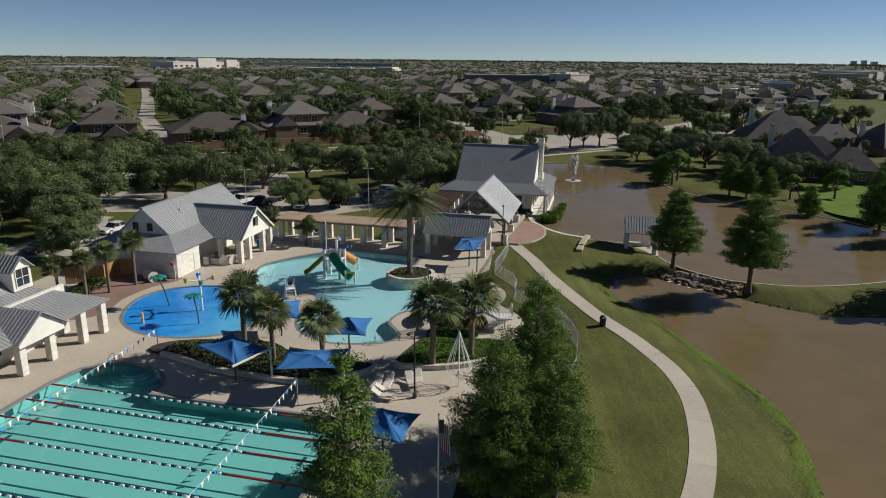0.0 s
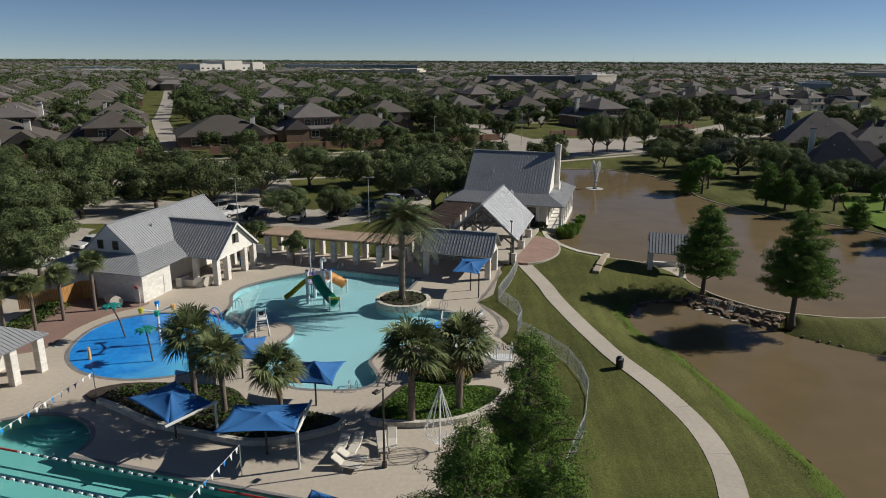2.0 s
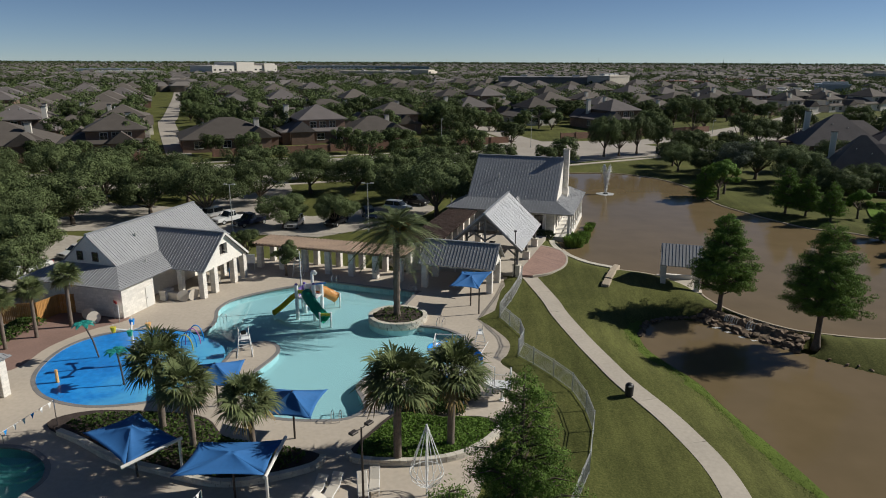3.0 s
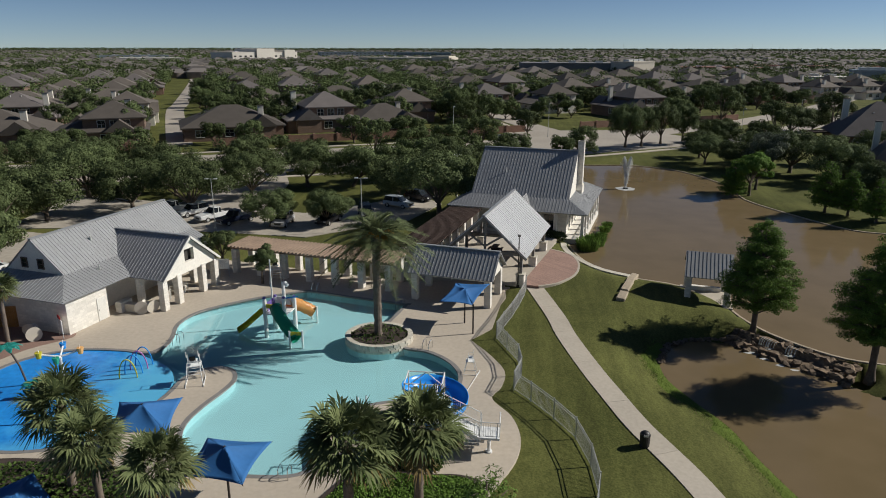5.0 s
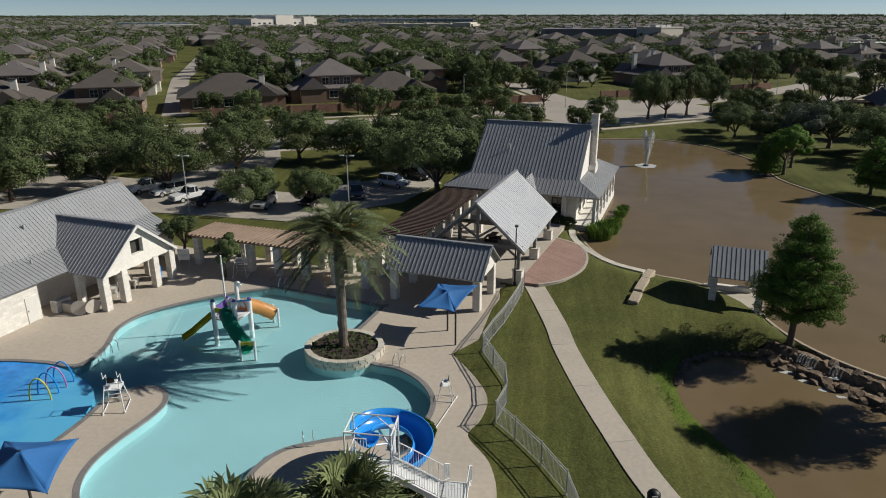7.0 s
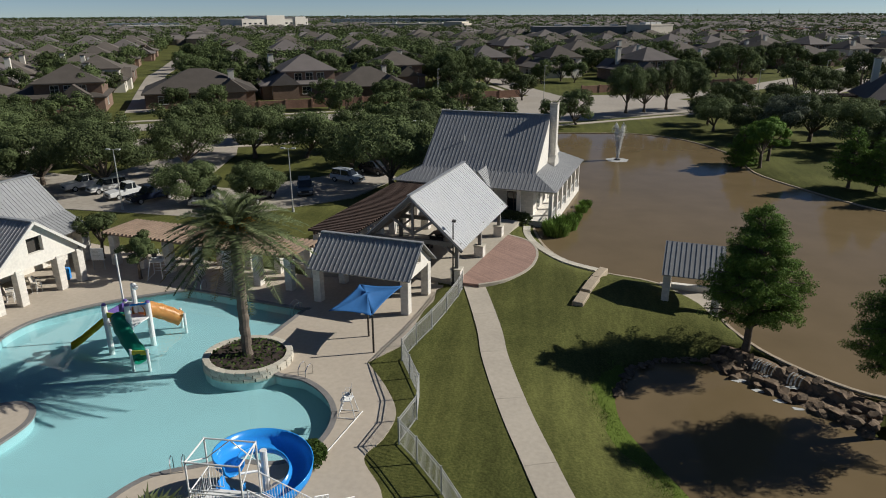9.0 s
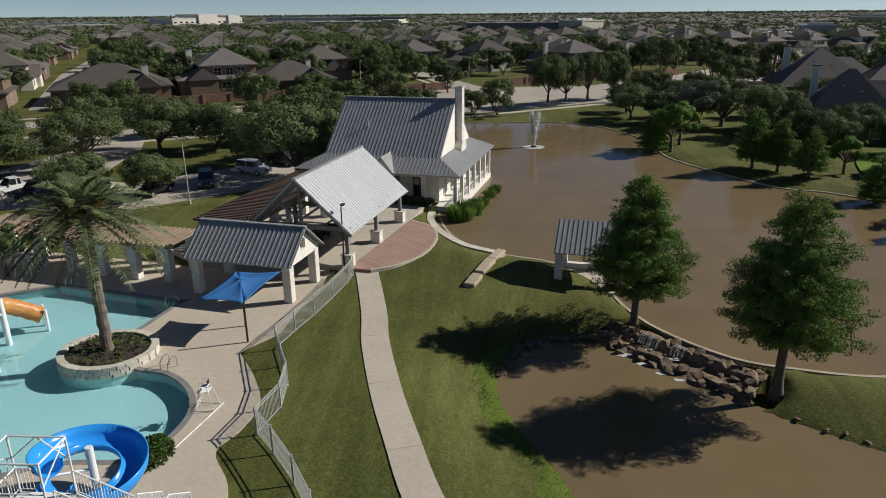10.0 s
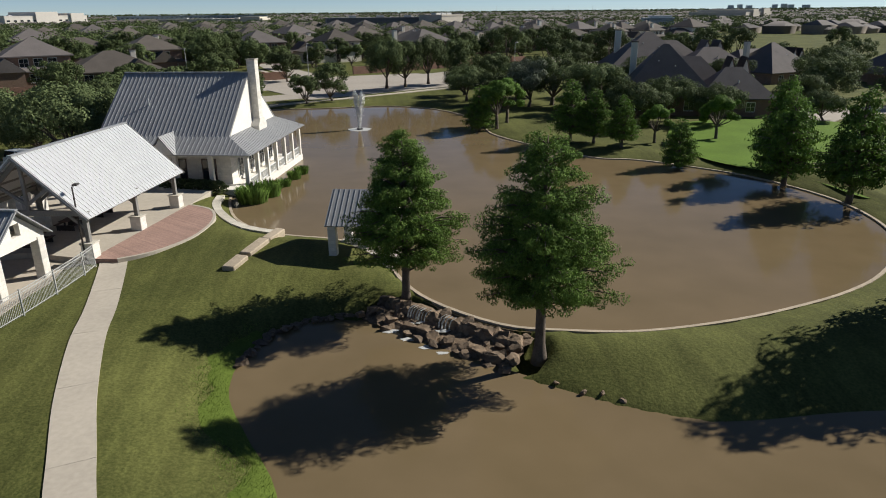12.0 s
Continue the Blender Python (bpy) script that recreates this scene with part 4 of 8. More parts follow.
def clubhouse_wing():
    h = empty("poolside_clubhouse", Matrix.Translation((-31.2, 55.9, 0)) @ SITE, "white pool clubhouse with metal porch roof and dormer", "building")
    ze = 3.05
    roof_plane("porch_roof", [(0.65, -16, ze), (0.65, 0.7, ze), (-4.6, -3.0, 5.0), (-4.6, -16, 5.0)], h)
    roof_plane("porch_roof", [(0.65, 0.7, ze), (-12, 0.7, ze), (-12, -3.0, 5.0), (-4.6, -3.0, 5.0)], h)
    roof_plane("roof", [(-4.6, -16, 5.0), (-4.6, -3.0, 5.0), (-9.5, -3.0, 9.0), (-9.5, -16, 9.0)], h)
    part("gable_wall", prism_bm([(-14.4, 4.8), (-4.7, 4.8), (-9.5, 8.8)], -3.3, -3.05, 'y'), M_WHITE, h)
    roof_plane("roof", [(-14.4, -3.0, 5.0), (-14.4, -16, 5.0), (-9.5, -16, 9.0), (-9.5, -3.0, 9.0)], h)
    # entrance gable
    yc, hw = -7.5, 2.6
    roof_plane("entry_roof", [(1.2, yc + hw, ze), (-4.0, yc + hw, ze), (-5.2, yc, 4.9), (1.2, yc, 4.9)], h)
    roof_plane("entry_roof", [(-4.0, yc - hw, ze), (1.2, yc - hw, ze), (1.2, yc, 4.9), (-5.2, yc, 4.9)], h)
    part("entry_gable", prism_bm([(yc - hw + 0.3, 2.55), (yc + hw - 0.3, 2.55), (yc + hw - 0.3, ze + 0.05), (yc, 4.75), (yc - hw + 0.3, ze + 0.05)], 0.6, 0.9, 'x'), M_WHITE, h)
    for y in (0.0, -2.5, -6.1, -9.1, -12.0, -15.0):
        column(h, 0.1, y, 0, ze, 0.62)
    part("wall", boxbm(-3.3, -3.0, -16, -0.6, 0, 4.6), M_WHITEB, h)
    part("wall", boxbm(-12, -3.3, -0.9, -0.6, 0, 3.9), M_WHITEB, h)
    for y in (-4.5, -8.6):
        window(h, pose(-2.98, y, 0.9, 0, 0, 90), 1.2, 1.3, 1)
    # dormer
    d = part("dormer", prism_bm([(-4.6, 5.0), (-2.6, 5.0), (-2.6, 6.9), (-3.6, 7.8), (-4.6, 6.9)], -8.6, -4.3, 'x'), M_WHITE, h)
    roof_plane("dormer_roof", [(-4.0, -2.35, 6.75), (-9.0, -2.35, 6.75), (-9.0, -3.6, 7.95), (-4.0, -3.6, 7.95)], d)
    roof_plane("dormer_roof", [(-9.0, -4.85, 6.75), (-4.0, -4.85, 6.75), (-4.0, -3.6, 7.95), (-9.0, -3.6, 7.95)], d)
    window(d, pose(-4.27, -3.6, 5.35, 0, 0, 90), 1.3, 1.5, 1)
    return h


clubhouse_wing()

# ---- trees ----
def leaf_cards(rng, C, R, count, size, droop=0.0, flat=0.6, slim=0.55, axis=0.0, ragged=0.35):
    """Leaf cards scattered through lobes with centres C (n, 3) and radii R (n, 3), thickest near the lobes' skins."""
    n = len(C)
    pick = rng.choice(n, count, p=(R[:, 0] ** 2) / np.sum(R[:, 0] ** 2))
    d = rng.normal(size=(count, 3))
    d /= np.linalg.norm(d, axis=1)[:, None]
    r = rng.uniform(0.45, 1.0, count) ** 0.6
    P = C[pick] + d * R[pick] * r[:, None]
    out = P - np.mean(C, axis=0)
    out[:, 2] *= 0.6
    out /= np.linalg.norm(out, axis=1)[:, None] + 1e-6
    nrm = d * flat * 1.9 + out * axis + rng.normal(size=(count, 3)) * ragged
    nrm[:, 2] += 0.35
    nrm /= np.linalg.norm(nrm, axis=1)[:, None]
    ref = rng.normal(size=(count, 3))
    ref[:, 2] -= droop
    a = ref - nrm * np.sum(ref * nrm, axis=1)[:, None]
    a /= np.linalg.norm(a, axis=1)[:, None]
    b = np.cross(nrm, a)
    s = rng.uniform(0.6, 1.3, count)[:, None] * size
    V = np.stack([P - a * s, P - b * s * slim, P + a * s, P + b * s * slim], axis=1).reshape(-1, 3)
    return V, np.arange(count * 4).reshape(-1, 4)


def limb_paths(rng, base, tips, sag=0.2):
    out = []
    for t in tips:
        base_, t_ = Vector(base), Vector(t)
        mid = base_.lerp(t_, 0.5) + Vector(rng.normal(size=3) * 0.25) + Vector((0, 0, sag))
        out.append([base_, mid, t_])
    return out


def make_oak(rng, h, r, cards, size, leaf, trunk_h=2.2, name="oak_tree", label="", category="tree", lobes=38, sides=7):
    """A spreading tree: short forked trunk, limbs and a lumpy crown."""
    e = empty(name)
    C, R = [], []
    cz = trunk_h + (h - trunk_h) * 0.48
    hz = (h - trunk_h) * 0.52
    for i in range(lobes):
        d = Vector(rng.normal(size=3)).normalized()
        if d.z < -0.75:
            d.z *= -0.6
        k = rng.uniform(0.55, 0.95)
        rr = r * rng.uniform(0.15, 0.32)
        C.append((d.x * (r - rr * 0.7) * k * 1.12, d.y * (r - rr * 0.7) * k * 1.12, cz + d.z * (hz - rr * 0.5) * k))
        R.append((rr, rr, rr * rng.uniform(0.65, 0.9)))
    C, R = np.array(C), np.array(R)
    C[:, 2] = np.minimum(C[:, 2], h - R[:, 2] * 0.8)
    bm = bmesh.new()
    tr = 0.035 * h * rng.uniform(0.8, 1.1)
    lean = rng.normal(size=2) * 0.2
    fork = Vector((lean[0], lean[1], trunk_h))
    tube(bm, [(0, 0, -0.3), (0, 0, 0.25), (lean[0] * 0.5, lean[1] * 0.5, trunk_h * 0.6), fork], [tr * 1.7, tr * 1.1, tr, tr * 0.85], sides)
    part("trunk", bm, M_BARK, e, smooth=True)
    bm = bmesh.new()
    for path in limb_paths(rng, fork, C[rng.permutation(lobes)[:min(9, lobes)]]):
        tube(bm, path, [tr * 0.5, tr * 0.3, tr * 0.08], 5, False)
    part("limb_work", bm, M_BARK, e, smooth=True)["kind"] = "stuff"
    V, F = leaf_cards(rng, C, R, cards, size, flat=0.55, axis=0.4, ragged=0.45, slim=0.5)
    quads("crown", V, F, leaf, e)
    return tagged(e, label, category)


def make_cypress(rng, h, r, cards, size, leaf, clear=2.0, name="cypress_tree", label="", sides=9, top=1.0):
    """A pyramidal tree: straight buttressed trunk, tiers of spreading branches with feathery sprays."""
    e = empty(name)
    bm = bmesh.new()
    tr = 0.0225 * h
    tube(bm, [(0, 0, -0.4), (0, 0, 0.15), (0, 0, 0.8), (0.05, 0, h * 0.4), (0, 0.05, h * 0.75), (0, 0, h * 0.97)], [tr * 1.75, tr * 1.4, tr * 1.05, tr * 0.8, tr * 0.4, 0.02], sides)
    part("trunk", bm, M_BARK, e, smooth=True)
    bm = bmesh.new()
    C, R = [], []
    z = clear
    while z < h - 0.5:
        f = (z - clear) / (h - clear)
        prof = (1 - f) ** 0.66 * min(1.0, 0.78 + f * 1.1)
        rad = r * prof
        k = max(5, int(10 * prof + 4))
        a0 = rng.uniform(0, 6.28)
        for i in range(k):
            a = a0 + 6.283 * i / k + rng.normal() * 0.35
            L = rad * rng.uniform(0.62, 1.12)
            zz = z + rng.normal() * 0.30
            rise = rng.uniform(-0.06, 0.16) * L
            tip = Vector((math.cos(a) * L, math.sin(a) * L, zz + rise))
            start = Vector((0, 0, max(zz - 0.25 * L, 0.6)))
            tube(bm, [start, start.lerp(tip, 0.6) + Vector((0, 0, 0.12 * L)), tip], [tr * 0.28 * prof + 0.02, tr * 0.16 * prof + 0.012, 0.008], 4, False)
            side = Vector((-math.sin(a), math.cos(a), 0))
            for q in (0.45, 0.62, 0.80, 0.97):
                for sg in ((-1, 1) if q < 0.9 else (0,)):
                    spread = 0.16 * L * (1.15 - q) * 2.2
                    p = start.lerp(tip, q) + Vector((0, 0, 0.1 * L * (1 - q))) + side * sg * spread * rng.uniform(0.6, 1.2) + Vector(rng.normal(size=3) * 0.10)
                    w = (0.16 + 0.15 * prof) * rng.uniform(0.65, 1.3) * (r / 3.8)
                    C.append(p)
                    R.append((w * 1.35, w * 1.35, w * 0.80))
        z += rng.uniform(0.36, 0.54) * (h / 11)
    C.append((0, 0, h - 0.35))
    R.append((0.3, 0.3, 0.55))
    part("branch_work", bm, M_BARK, e, smooth=True)["kind"] = "stuff"
    V, F = leaf_cards(rng, np.array(C), np.array(R), cards, size, droop=1.2, flat=0.42, slim=0.32, axis=0.40, ragged=0.5)
    quads("crown", V, F, leaf, e)
    return tagged(e, label, "tree")


def frond_fan(rng, o, d, length, fan, blades=25):
    """One fan frond: a stalk and a spread of narrow blades."""
    d = d.normalized()
    side = d.cross(Vector((0, 0, 1)))
    side = side.normalized() if side.length > 1e-3 else Vector((1, 0, 0))
    up = side.cross(d).normalized()
    hub = o + d * length
    n0 = side * 0.022
    V, F = [hub, o - n0, o + n0, hub + n0], [(1, 2, 3, 0)]
    turn = rng.uniform(-0.5, 0.5)
    up = (up * math.cos(turn) + side * math.sin(turn)).normalized()
    side = d.cross(up)
    for i in range(blades):
        a = radians(-118 + 236 * i / (blades - 1)) + rng.normal() * 0.05
        v = d * math.cos(a) + side * math.sin(a) + up * (0.30 * abs(math.sin(a)) + rng.normal() * 0.05)
        L = fan * rng.uniform(0.85, 1.05) * (0.78 + 0.22 * math.cos(a))
        m = hub + v.normalized() * L * 0.55
        q = hub + v.normalized() * L
        q.z -= 0.30 * fan * rng.uniform(0.5, 1.3)
        w = (side * math.cos(a) - d * math.sin(a)) * (0.040 * fan)
        k = len(V)
        V.extend([m + w, q, m - w])
        F.append((0, k, k + 1, k + 2))
    return V, F


def make_fan_palm(seed, h, fan, fronds, trunk_r, name, label, stalk=1.05):
    rng = np.random.default_rng(seed)
    e = empty(name)
    bm = bmesh.new()
    k = 10
    bend = rng.normal(size=2) * 0.12
    tube(bm, [(bend[0] * (i / k) ** 2, bend[1] * (i / k) ** 2, -0.3 + (h + 0.3) * i / k) for i in range(k + 1)],
         [trunk_r * (1.25 if i == 0 else 1.0 + 0.10 * (i % 2) + 0.25 * max(0, i / k - 0.75)) for i in range(k + 1)], 10)
    part("trunk", bm, M_PALMBARK, e, smooth=True)
    top = Vector((bend[0], bend[1], h))
    V, F, DV, DF = [], [], [], []
    for i in range(fronds):
        f = min(0.999, max(0.001, (i + 0.5) / fronds + rng.normal() * 0.03))
        el = math.asin(1 - 1.62 * f)
        a = i * 2.39996 + rng.normal() * 0.15
        d = Vector((math.cos(a) * math.cos(el), math.sin(a) * math.cos(el), math.sin(el)))
        v, q = frond_fan(rng, top + d * 0.1, d, stalk * rng.uniform(0.6, 1.2), fan * rng.uniform(0.85, 1.1))
        tv, tf = (DV, DF) if f > 0.90 else (V, F)
        o = len(tv)
        tv.extend(v)
        tf.extend([tuple(j + o for j in g) for g in q])
    quads("crown", V, F, M_PALM, e)
    if DV:
        quads("dry_fronds", DV, DF, M_DRYPALM, e)
    return tagged(e, label, "palm tree")


def make_date_palm(h, name, label):
    rng = np.random.default_rng(77)
    e = empty(name)
    bm = bmesh.new()
    k = 22
    tube(bm, [(0.02 * math.sin(i * 2.1), 0.02 * math.cos(i * 1.7), -0.2 + (h + 0.2) * i / k) for i in range(k + 1)],
         [0.31 + 0.04 * (i % 2) + (0.12 if i == 0 else 0) + 0.16 * max(0, i / k - 0.85) / 0.15 for i in range(k + 1)], 12)
    part("trunk", bm, M_PALMBARK, e)
    V, F, DV, DF = [], [], [], []
    n = 70
    for i in range(n):
        f = (i + 0.5) / n
        el = math.asin(1 - 1.45 * f)
        a = i * 2.39996 + rng.normal() * 0.1
        L = rng.uniform(3.5, 4.4) * (0.8 + 0.2 * min(1, f * 3))
        d = Vector((math.cos(a) * math.cos(el), math.sin(a) * math.cos(el), math.sin(el)))
        out = Vector((math.cos(a), math.sin(a), 0))
        pts = []
        for j in range(13):
            t = j / 12
            pts.append(Vector((0, 0, h)) + d * (L * t) + out * (0.25 * L * t * t * (1 - f * 0.6)) - Vector((0, 0, 1)) * (L * (0.33 + 0.22 * math.cos(el)) * t ** 2.2))
        side = d.cross(Vector((0, 0, 1)))
        side = side.normalized() if side.length > 0.05 else Vector((-math.sin(a), math.cos(a), 0))
        tv, tf = (DV, DF) if (0.80 < f < 0.86 or rng.random() < 0.03) else (V, F)

        def quad(p, q, w):
            o = len(tv)
            m = p.lerp(q, 0.4)
            s = (q - p).cross(Vector((0.2, 0.1, 1)))
            s = s.normalized() * w
            tv.extend([p, m + s, q, m - s])
            tf.append((o, o + 1, o + 2, o + 3))
        for p, q in zip(pts, pts[1:]):
            quad(p, q + (q - p) * 0.3, 0.03)
        for j in range(2, 13):
            for sub in (0.0, 0.25, 0.5, 0.75):
                if j == 12 and sub:
                    continue
                p = pts[j].lerp(pts[min(j + 1, 12)], sub)
                tan = (pts[j] - pts[j - 1]).normalized()
                ll = 0.78 * math.sin(math.pi * min(1, (j + sub) / 12.5) ** 0.8) + 0.15
                for sg in (-1, 1):
                    quad(p, p + (side * sg * 0.8 + tan * 0.55 + Vector((0, 0, 0.12 + rng.normal() * 0.12))).normalized() * ll, 0.046)
    quads("crown", V, F, M_DATE, e)
    FV = []
    for k in range(9):
        a = k * 0.698 + 0.2
        tip = Vector((math.cos(a) * 1.0, math.sin(a) * 1.0, h + 0.75 - 0.2 * (k % 3)))
        for _ in range(26):
            p = Vector((0, 0, h + 0.3)).lerp(tip, rng.uniform(0.5, 1.0))
            q = p + Vector((math.cos(a) * 0.3, math.sin(a) * 0.3, -0.3)) + Vector(rng.normal(size=3) * 0.16)
            FV.extend([p, p.lerp(q, 0.5) + Vector((0.02, 0.02, 0)), q, p.lerp(q, 0.5) - Vector((0.02, 0.02, 0))])
    quads("fruit_stalk", FV, np.arange(len(FV)).reshape(-1, 4), M_FRUIT, e)["kind"] = "stuff"
    quads("dry_fronds", DV, DF, M_DRYPALM, e, False)
    return tagged(e, label, "palm tree")


def put(ob, x, y, z, turn=0.0, s=1.0):
    ob.matrix_basis = pose(x, y, z, 0, 0, turn) @ Matrix.Diagonal((s, s, s, 1))
    return ob


def again(ob, x, y, z, turn, s=1.0):
    c = copy_thing(ob, Matrix.Identity(4))
    c.matrix_basis = pose(x, y, z, 0, 0, turn) @ Matrix.Diagonal((s, s, s, 1))
    return c


# the two bald cypresses on the weir, and those below the lap pool
rng = np.random.default_rng(5)
put(make_cypress(rng, 10.7, 4.2, 100000, 0.078, M_CYPRESS, 3.4, label="tall bald cypress with feathery green crown by the weir"), 28.6, 80.7, -0.95, 20)
put(make_cypress(rng, 11.7, 4.4, 105000, 0.078, M_CYPRESS, 3.7, label="tall bald cypress with feathery green crown on the weir bank"), 34.8, 72.6, -0.85, 100)
put(make_cypress(rng, 15.0, 3.6, 90000, 0.070, M_CYPRESS, 1.8, label="slender pyramidal cypress beside the lap pool"), -2.9, 20.4, -0.1, 0)
put(make_cypress(rng, 11.9, 3.9, 85000, 0.070, M_CYPRESS, 1.6, label="dense cypress outside the pool fence"), 6.5, 39.1, -0.1, 50)
put(make_cypress(rng, 10.5, 4.0, 80000, 0.070, M_CYPRESS, 1.6, label="dense cypress outside the pool fence"), 3.7, 32.9, -0.1, 160)
put(make_cypress(rng, 8.6, 3.6, 65000, 0.070, M_CYPRESS, 1.4, label="lower spreading cypress outside the pool fence"), 7.0, 33.2, -0.1, 250)

# palms
put(make_date_palm(8.6, "date_palm", "tall date palm with arching feather fronds in the pool island"), -4.1, 74.0, 0.3, 0)
fan_a = make_fan_palm(11, 4.9, 1.30, 58, 0.21, "sabal_palm", "stout sabal palm with a dense round fan crown", 1.15)
for i, (x, y, hh) in enumerate([(-16.7, 51.6, 1.06), (-13.7, 49.6, 0.92), (-9.4, 48.6, 0.90), (-0.6, 49.6, 1.14), (2.6, 51.4, 1.10)]):
    (put if i == 0 else again)(fan_a, x, y, 0.2, 70 * i, hh)
slim_a = make_fan_palm(23, 4.6, 0.95, 52, 0.16, "fan_palm", "slender young fan palm with a small pale crown", 0.6)
for i, (x, y, hh) in enumerate([(-34.3, 69.3, 1.08), (-35.9, 66.6, 0.98), (-36.9, 63.9, 0.95), (-39.2, 63.0, 0.9)]):
    (put if i == 0 else again)(slim_a, x, y, 0.0, 50 * i, hh)

# live oaks of the park: three builds, repeated
rng = np.random.default_rng(9)
oaks = [make_oak(rng, hh, rr, 17000, 0.145, M_OAK, th, "live_oak", "dark green live oak with a broad lumpy crown") for hh, rr, th in ((7.9, 5.4, 1.1), (8.7, 5.7, 1.3), (7.2, 5.0, 1.0))]
young = [make_cypress(rng, 7.0, 3.0, 12000, 0.14, M_YOUNG, 1.6, "young_cypress", "young bright green cypress on the pond bank"),
         make_oak(rng, 6.2, 2.9, 9000, 0.125, M_YOUNG, 1.8, "young_tree", "young bright green tree on the pond bank", lobes=18)]
first = {}


def plant(kind, x, y, s=1.0, z=None):
    src = (oaks + young)[kind]
    z = height(x, y) if z is None else z
    if kind in first:
        return again(src, x, y, z, (x * 37 + y * 91) % 360, s)
    first[kind] = True
    return put(src, x, y, z, 0, s)


for kind, x, y, s in [(0, -83.7, 142, 1.1), (1, -79.5, 138, 1.05), (1, -62.4, 124, 1.15), (0, -58.9, 108.8, 1.15), (2, -66, 113, 1.1), (0, -50.6, 116.6, 1.1), (1, -40.2, 114.9, 1.1), (0, -42.8, 142, 1.15), (2, -26.3, 109.2, 0.82), (2, -18.6, 111.5, 0.76),
        (1, -29.7, 137.3, 1.05), (0, -11.8, 129, 1.0), (2, -21.6, 138.2, 1.15), (1, -4.1, 119.6, 1.2), (0, -4.5, 135.5, 1.15), (2, -3.5, 146, 1.0), (1, 1.5, 142, 0.95), (1, -36, 127, 1.0), (0, -49, 127, 1.05), (2, -15, 146, 1.05), (0, -55, 134, 1.1), (1, -68, 134, 1.1),
        (2, -33, 152, 1.0), (0, -58, 96, 1.0), (1, -65, 103, 1.05), (0, -70, 92, 1.0), (2, -52, 88, 1.0), (0, -47, 80, 0.8), (2, -50, 68, 0.7),
        (2, 58, 205, 1.0), (2, 66, 136, 1.0), (1, 73, 141, 0.85), (0, 64.4, 150.4, 1.1), (1, 61, 162, 1.1),
        (2, 52, 166, 0.9), (0, 68, 158, 0.9), (1, 78, 136, 0.75), (0, 106, 152, 1.15), (1, 112, 160, 1.2), (2, 99, 148, 0.9), (0, 118, 148, 1.0), (2, 95, 136, 0.7), (1, 122, 172, 1.1), (0, 84, 176, 1.0), (1, 48, 180, 0.8), (2, 72, 172, 1.0), (0, 96, 166, 1.0),
        (2, 70.5, 74.5, 1.0), (0, -108, 147, 1.1), (1, -100, 128, 1.1), (2, -92, 118, 1.1), (0, -82, 104, 1.1), (1, -76, 86, 1.1), (0, -62, 80, 1.0), (2, -76, 118, 1.0), (0, -8, 156, 1.0), (2, 4, 160, 0.9), (1, -70, 104, 1.0), (0, -92, 136, 1.1), (0, 57.0, 196, 1.0), (1, 83, 222, 1.1), (2, 93, 234, 1.1), (0, 58.2, 173, 0.95), (2, 70, 206, 0.9), (1, 47, 171, 0.8), (2, -110, 132, 1.1), (1, -84, 126, 1.0)]:
    plant(kind, x, y, s)
for kind, x, y in ((1, 32.9, 189.0), (0, 37.0, 191.0), (1, 42.5, 196.0), (0, 49.4, 203)):
    tree = plant(kind, x, y, 1.22)
    tree.matrix_basis = tree.matrix_basis @ Matrix.Diagonal((0.66, 0.66, 1.05, 1)) @ Matrix.Translation((0, 0, 0.9))
put(make_oak(rng, 8.4, 5.2, 13000, 0.15, M_SILVER, 1.2, "silver_tree", "broad silver-green tree behind the pond bank"), 56.5, 160.5, -0.1, 30)
for kind, x, y, s in [(3, 43.9, 140, 1.0), (4, 46.3, 139.4, 1.15), (4, 48.8, 144, 1.1), (3, 53.4, 127, 1.1), (3, 56, 125.4, 0.95), (3, 58.2, 121.6, 0.9), (3, 60.9, 111.8, 0.85), (4, 72, 124.5, 0.95), (3, 67.2, 102.3, 1.35), (3, 68.8, 95.2, 1.42), (3, 69.5, 107, 1.3), (4, 63.5, 124, 0.8)]:
    plant(kind, x, y, s)
for x, y, s in ((60.6, 71.8, 1.85), (65.2, 72.6, 1.7)):
    plant(3, x, y, s)
for x, y, s in ((-25.2, 90.8, 0.68), (-18.9, 86.4, 0.62)):
    strip_tree = make_oak(rng, 4.6 * s / 0.65, 1.9 * s / 0.65, 9000, 0.085, M_OAK, 1.5, "small_tree", "small round-headed dark green tree in the lawn strip by the pergola", lobes=26)
    put(strip_tree, x, y, 0.02, 40)

# ---- boulevard and suburb ----
S_AX, N_AX = Vector((0.886, 0.463, 0)), Vector((-0.463, 0.886, 0))
SUB = 27.6


def sn(s, n, z=0.0):
    p = S_AX * s + N_AX * n
    return Vector((p.x, p.y, z))


def road(name, pts, width, material, label, z=-0.02, category="road"):
    line = smooth_line([(p[0], p[1]) for p in pts], False, 6)
    return single(name, ribbon_bm([Vector((p.x, p.y, 0)) for p in line], width, -0.5, z), material, label, category, kind="structure")


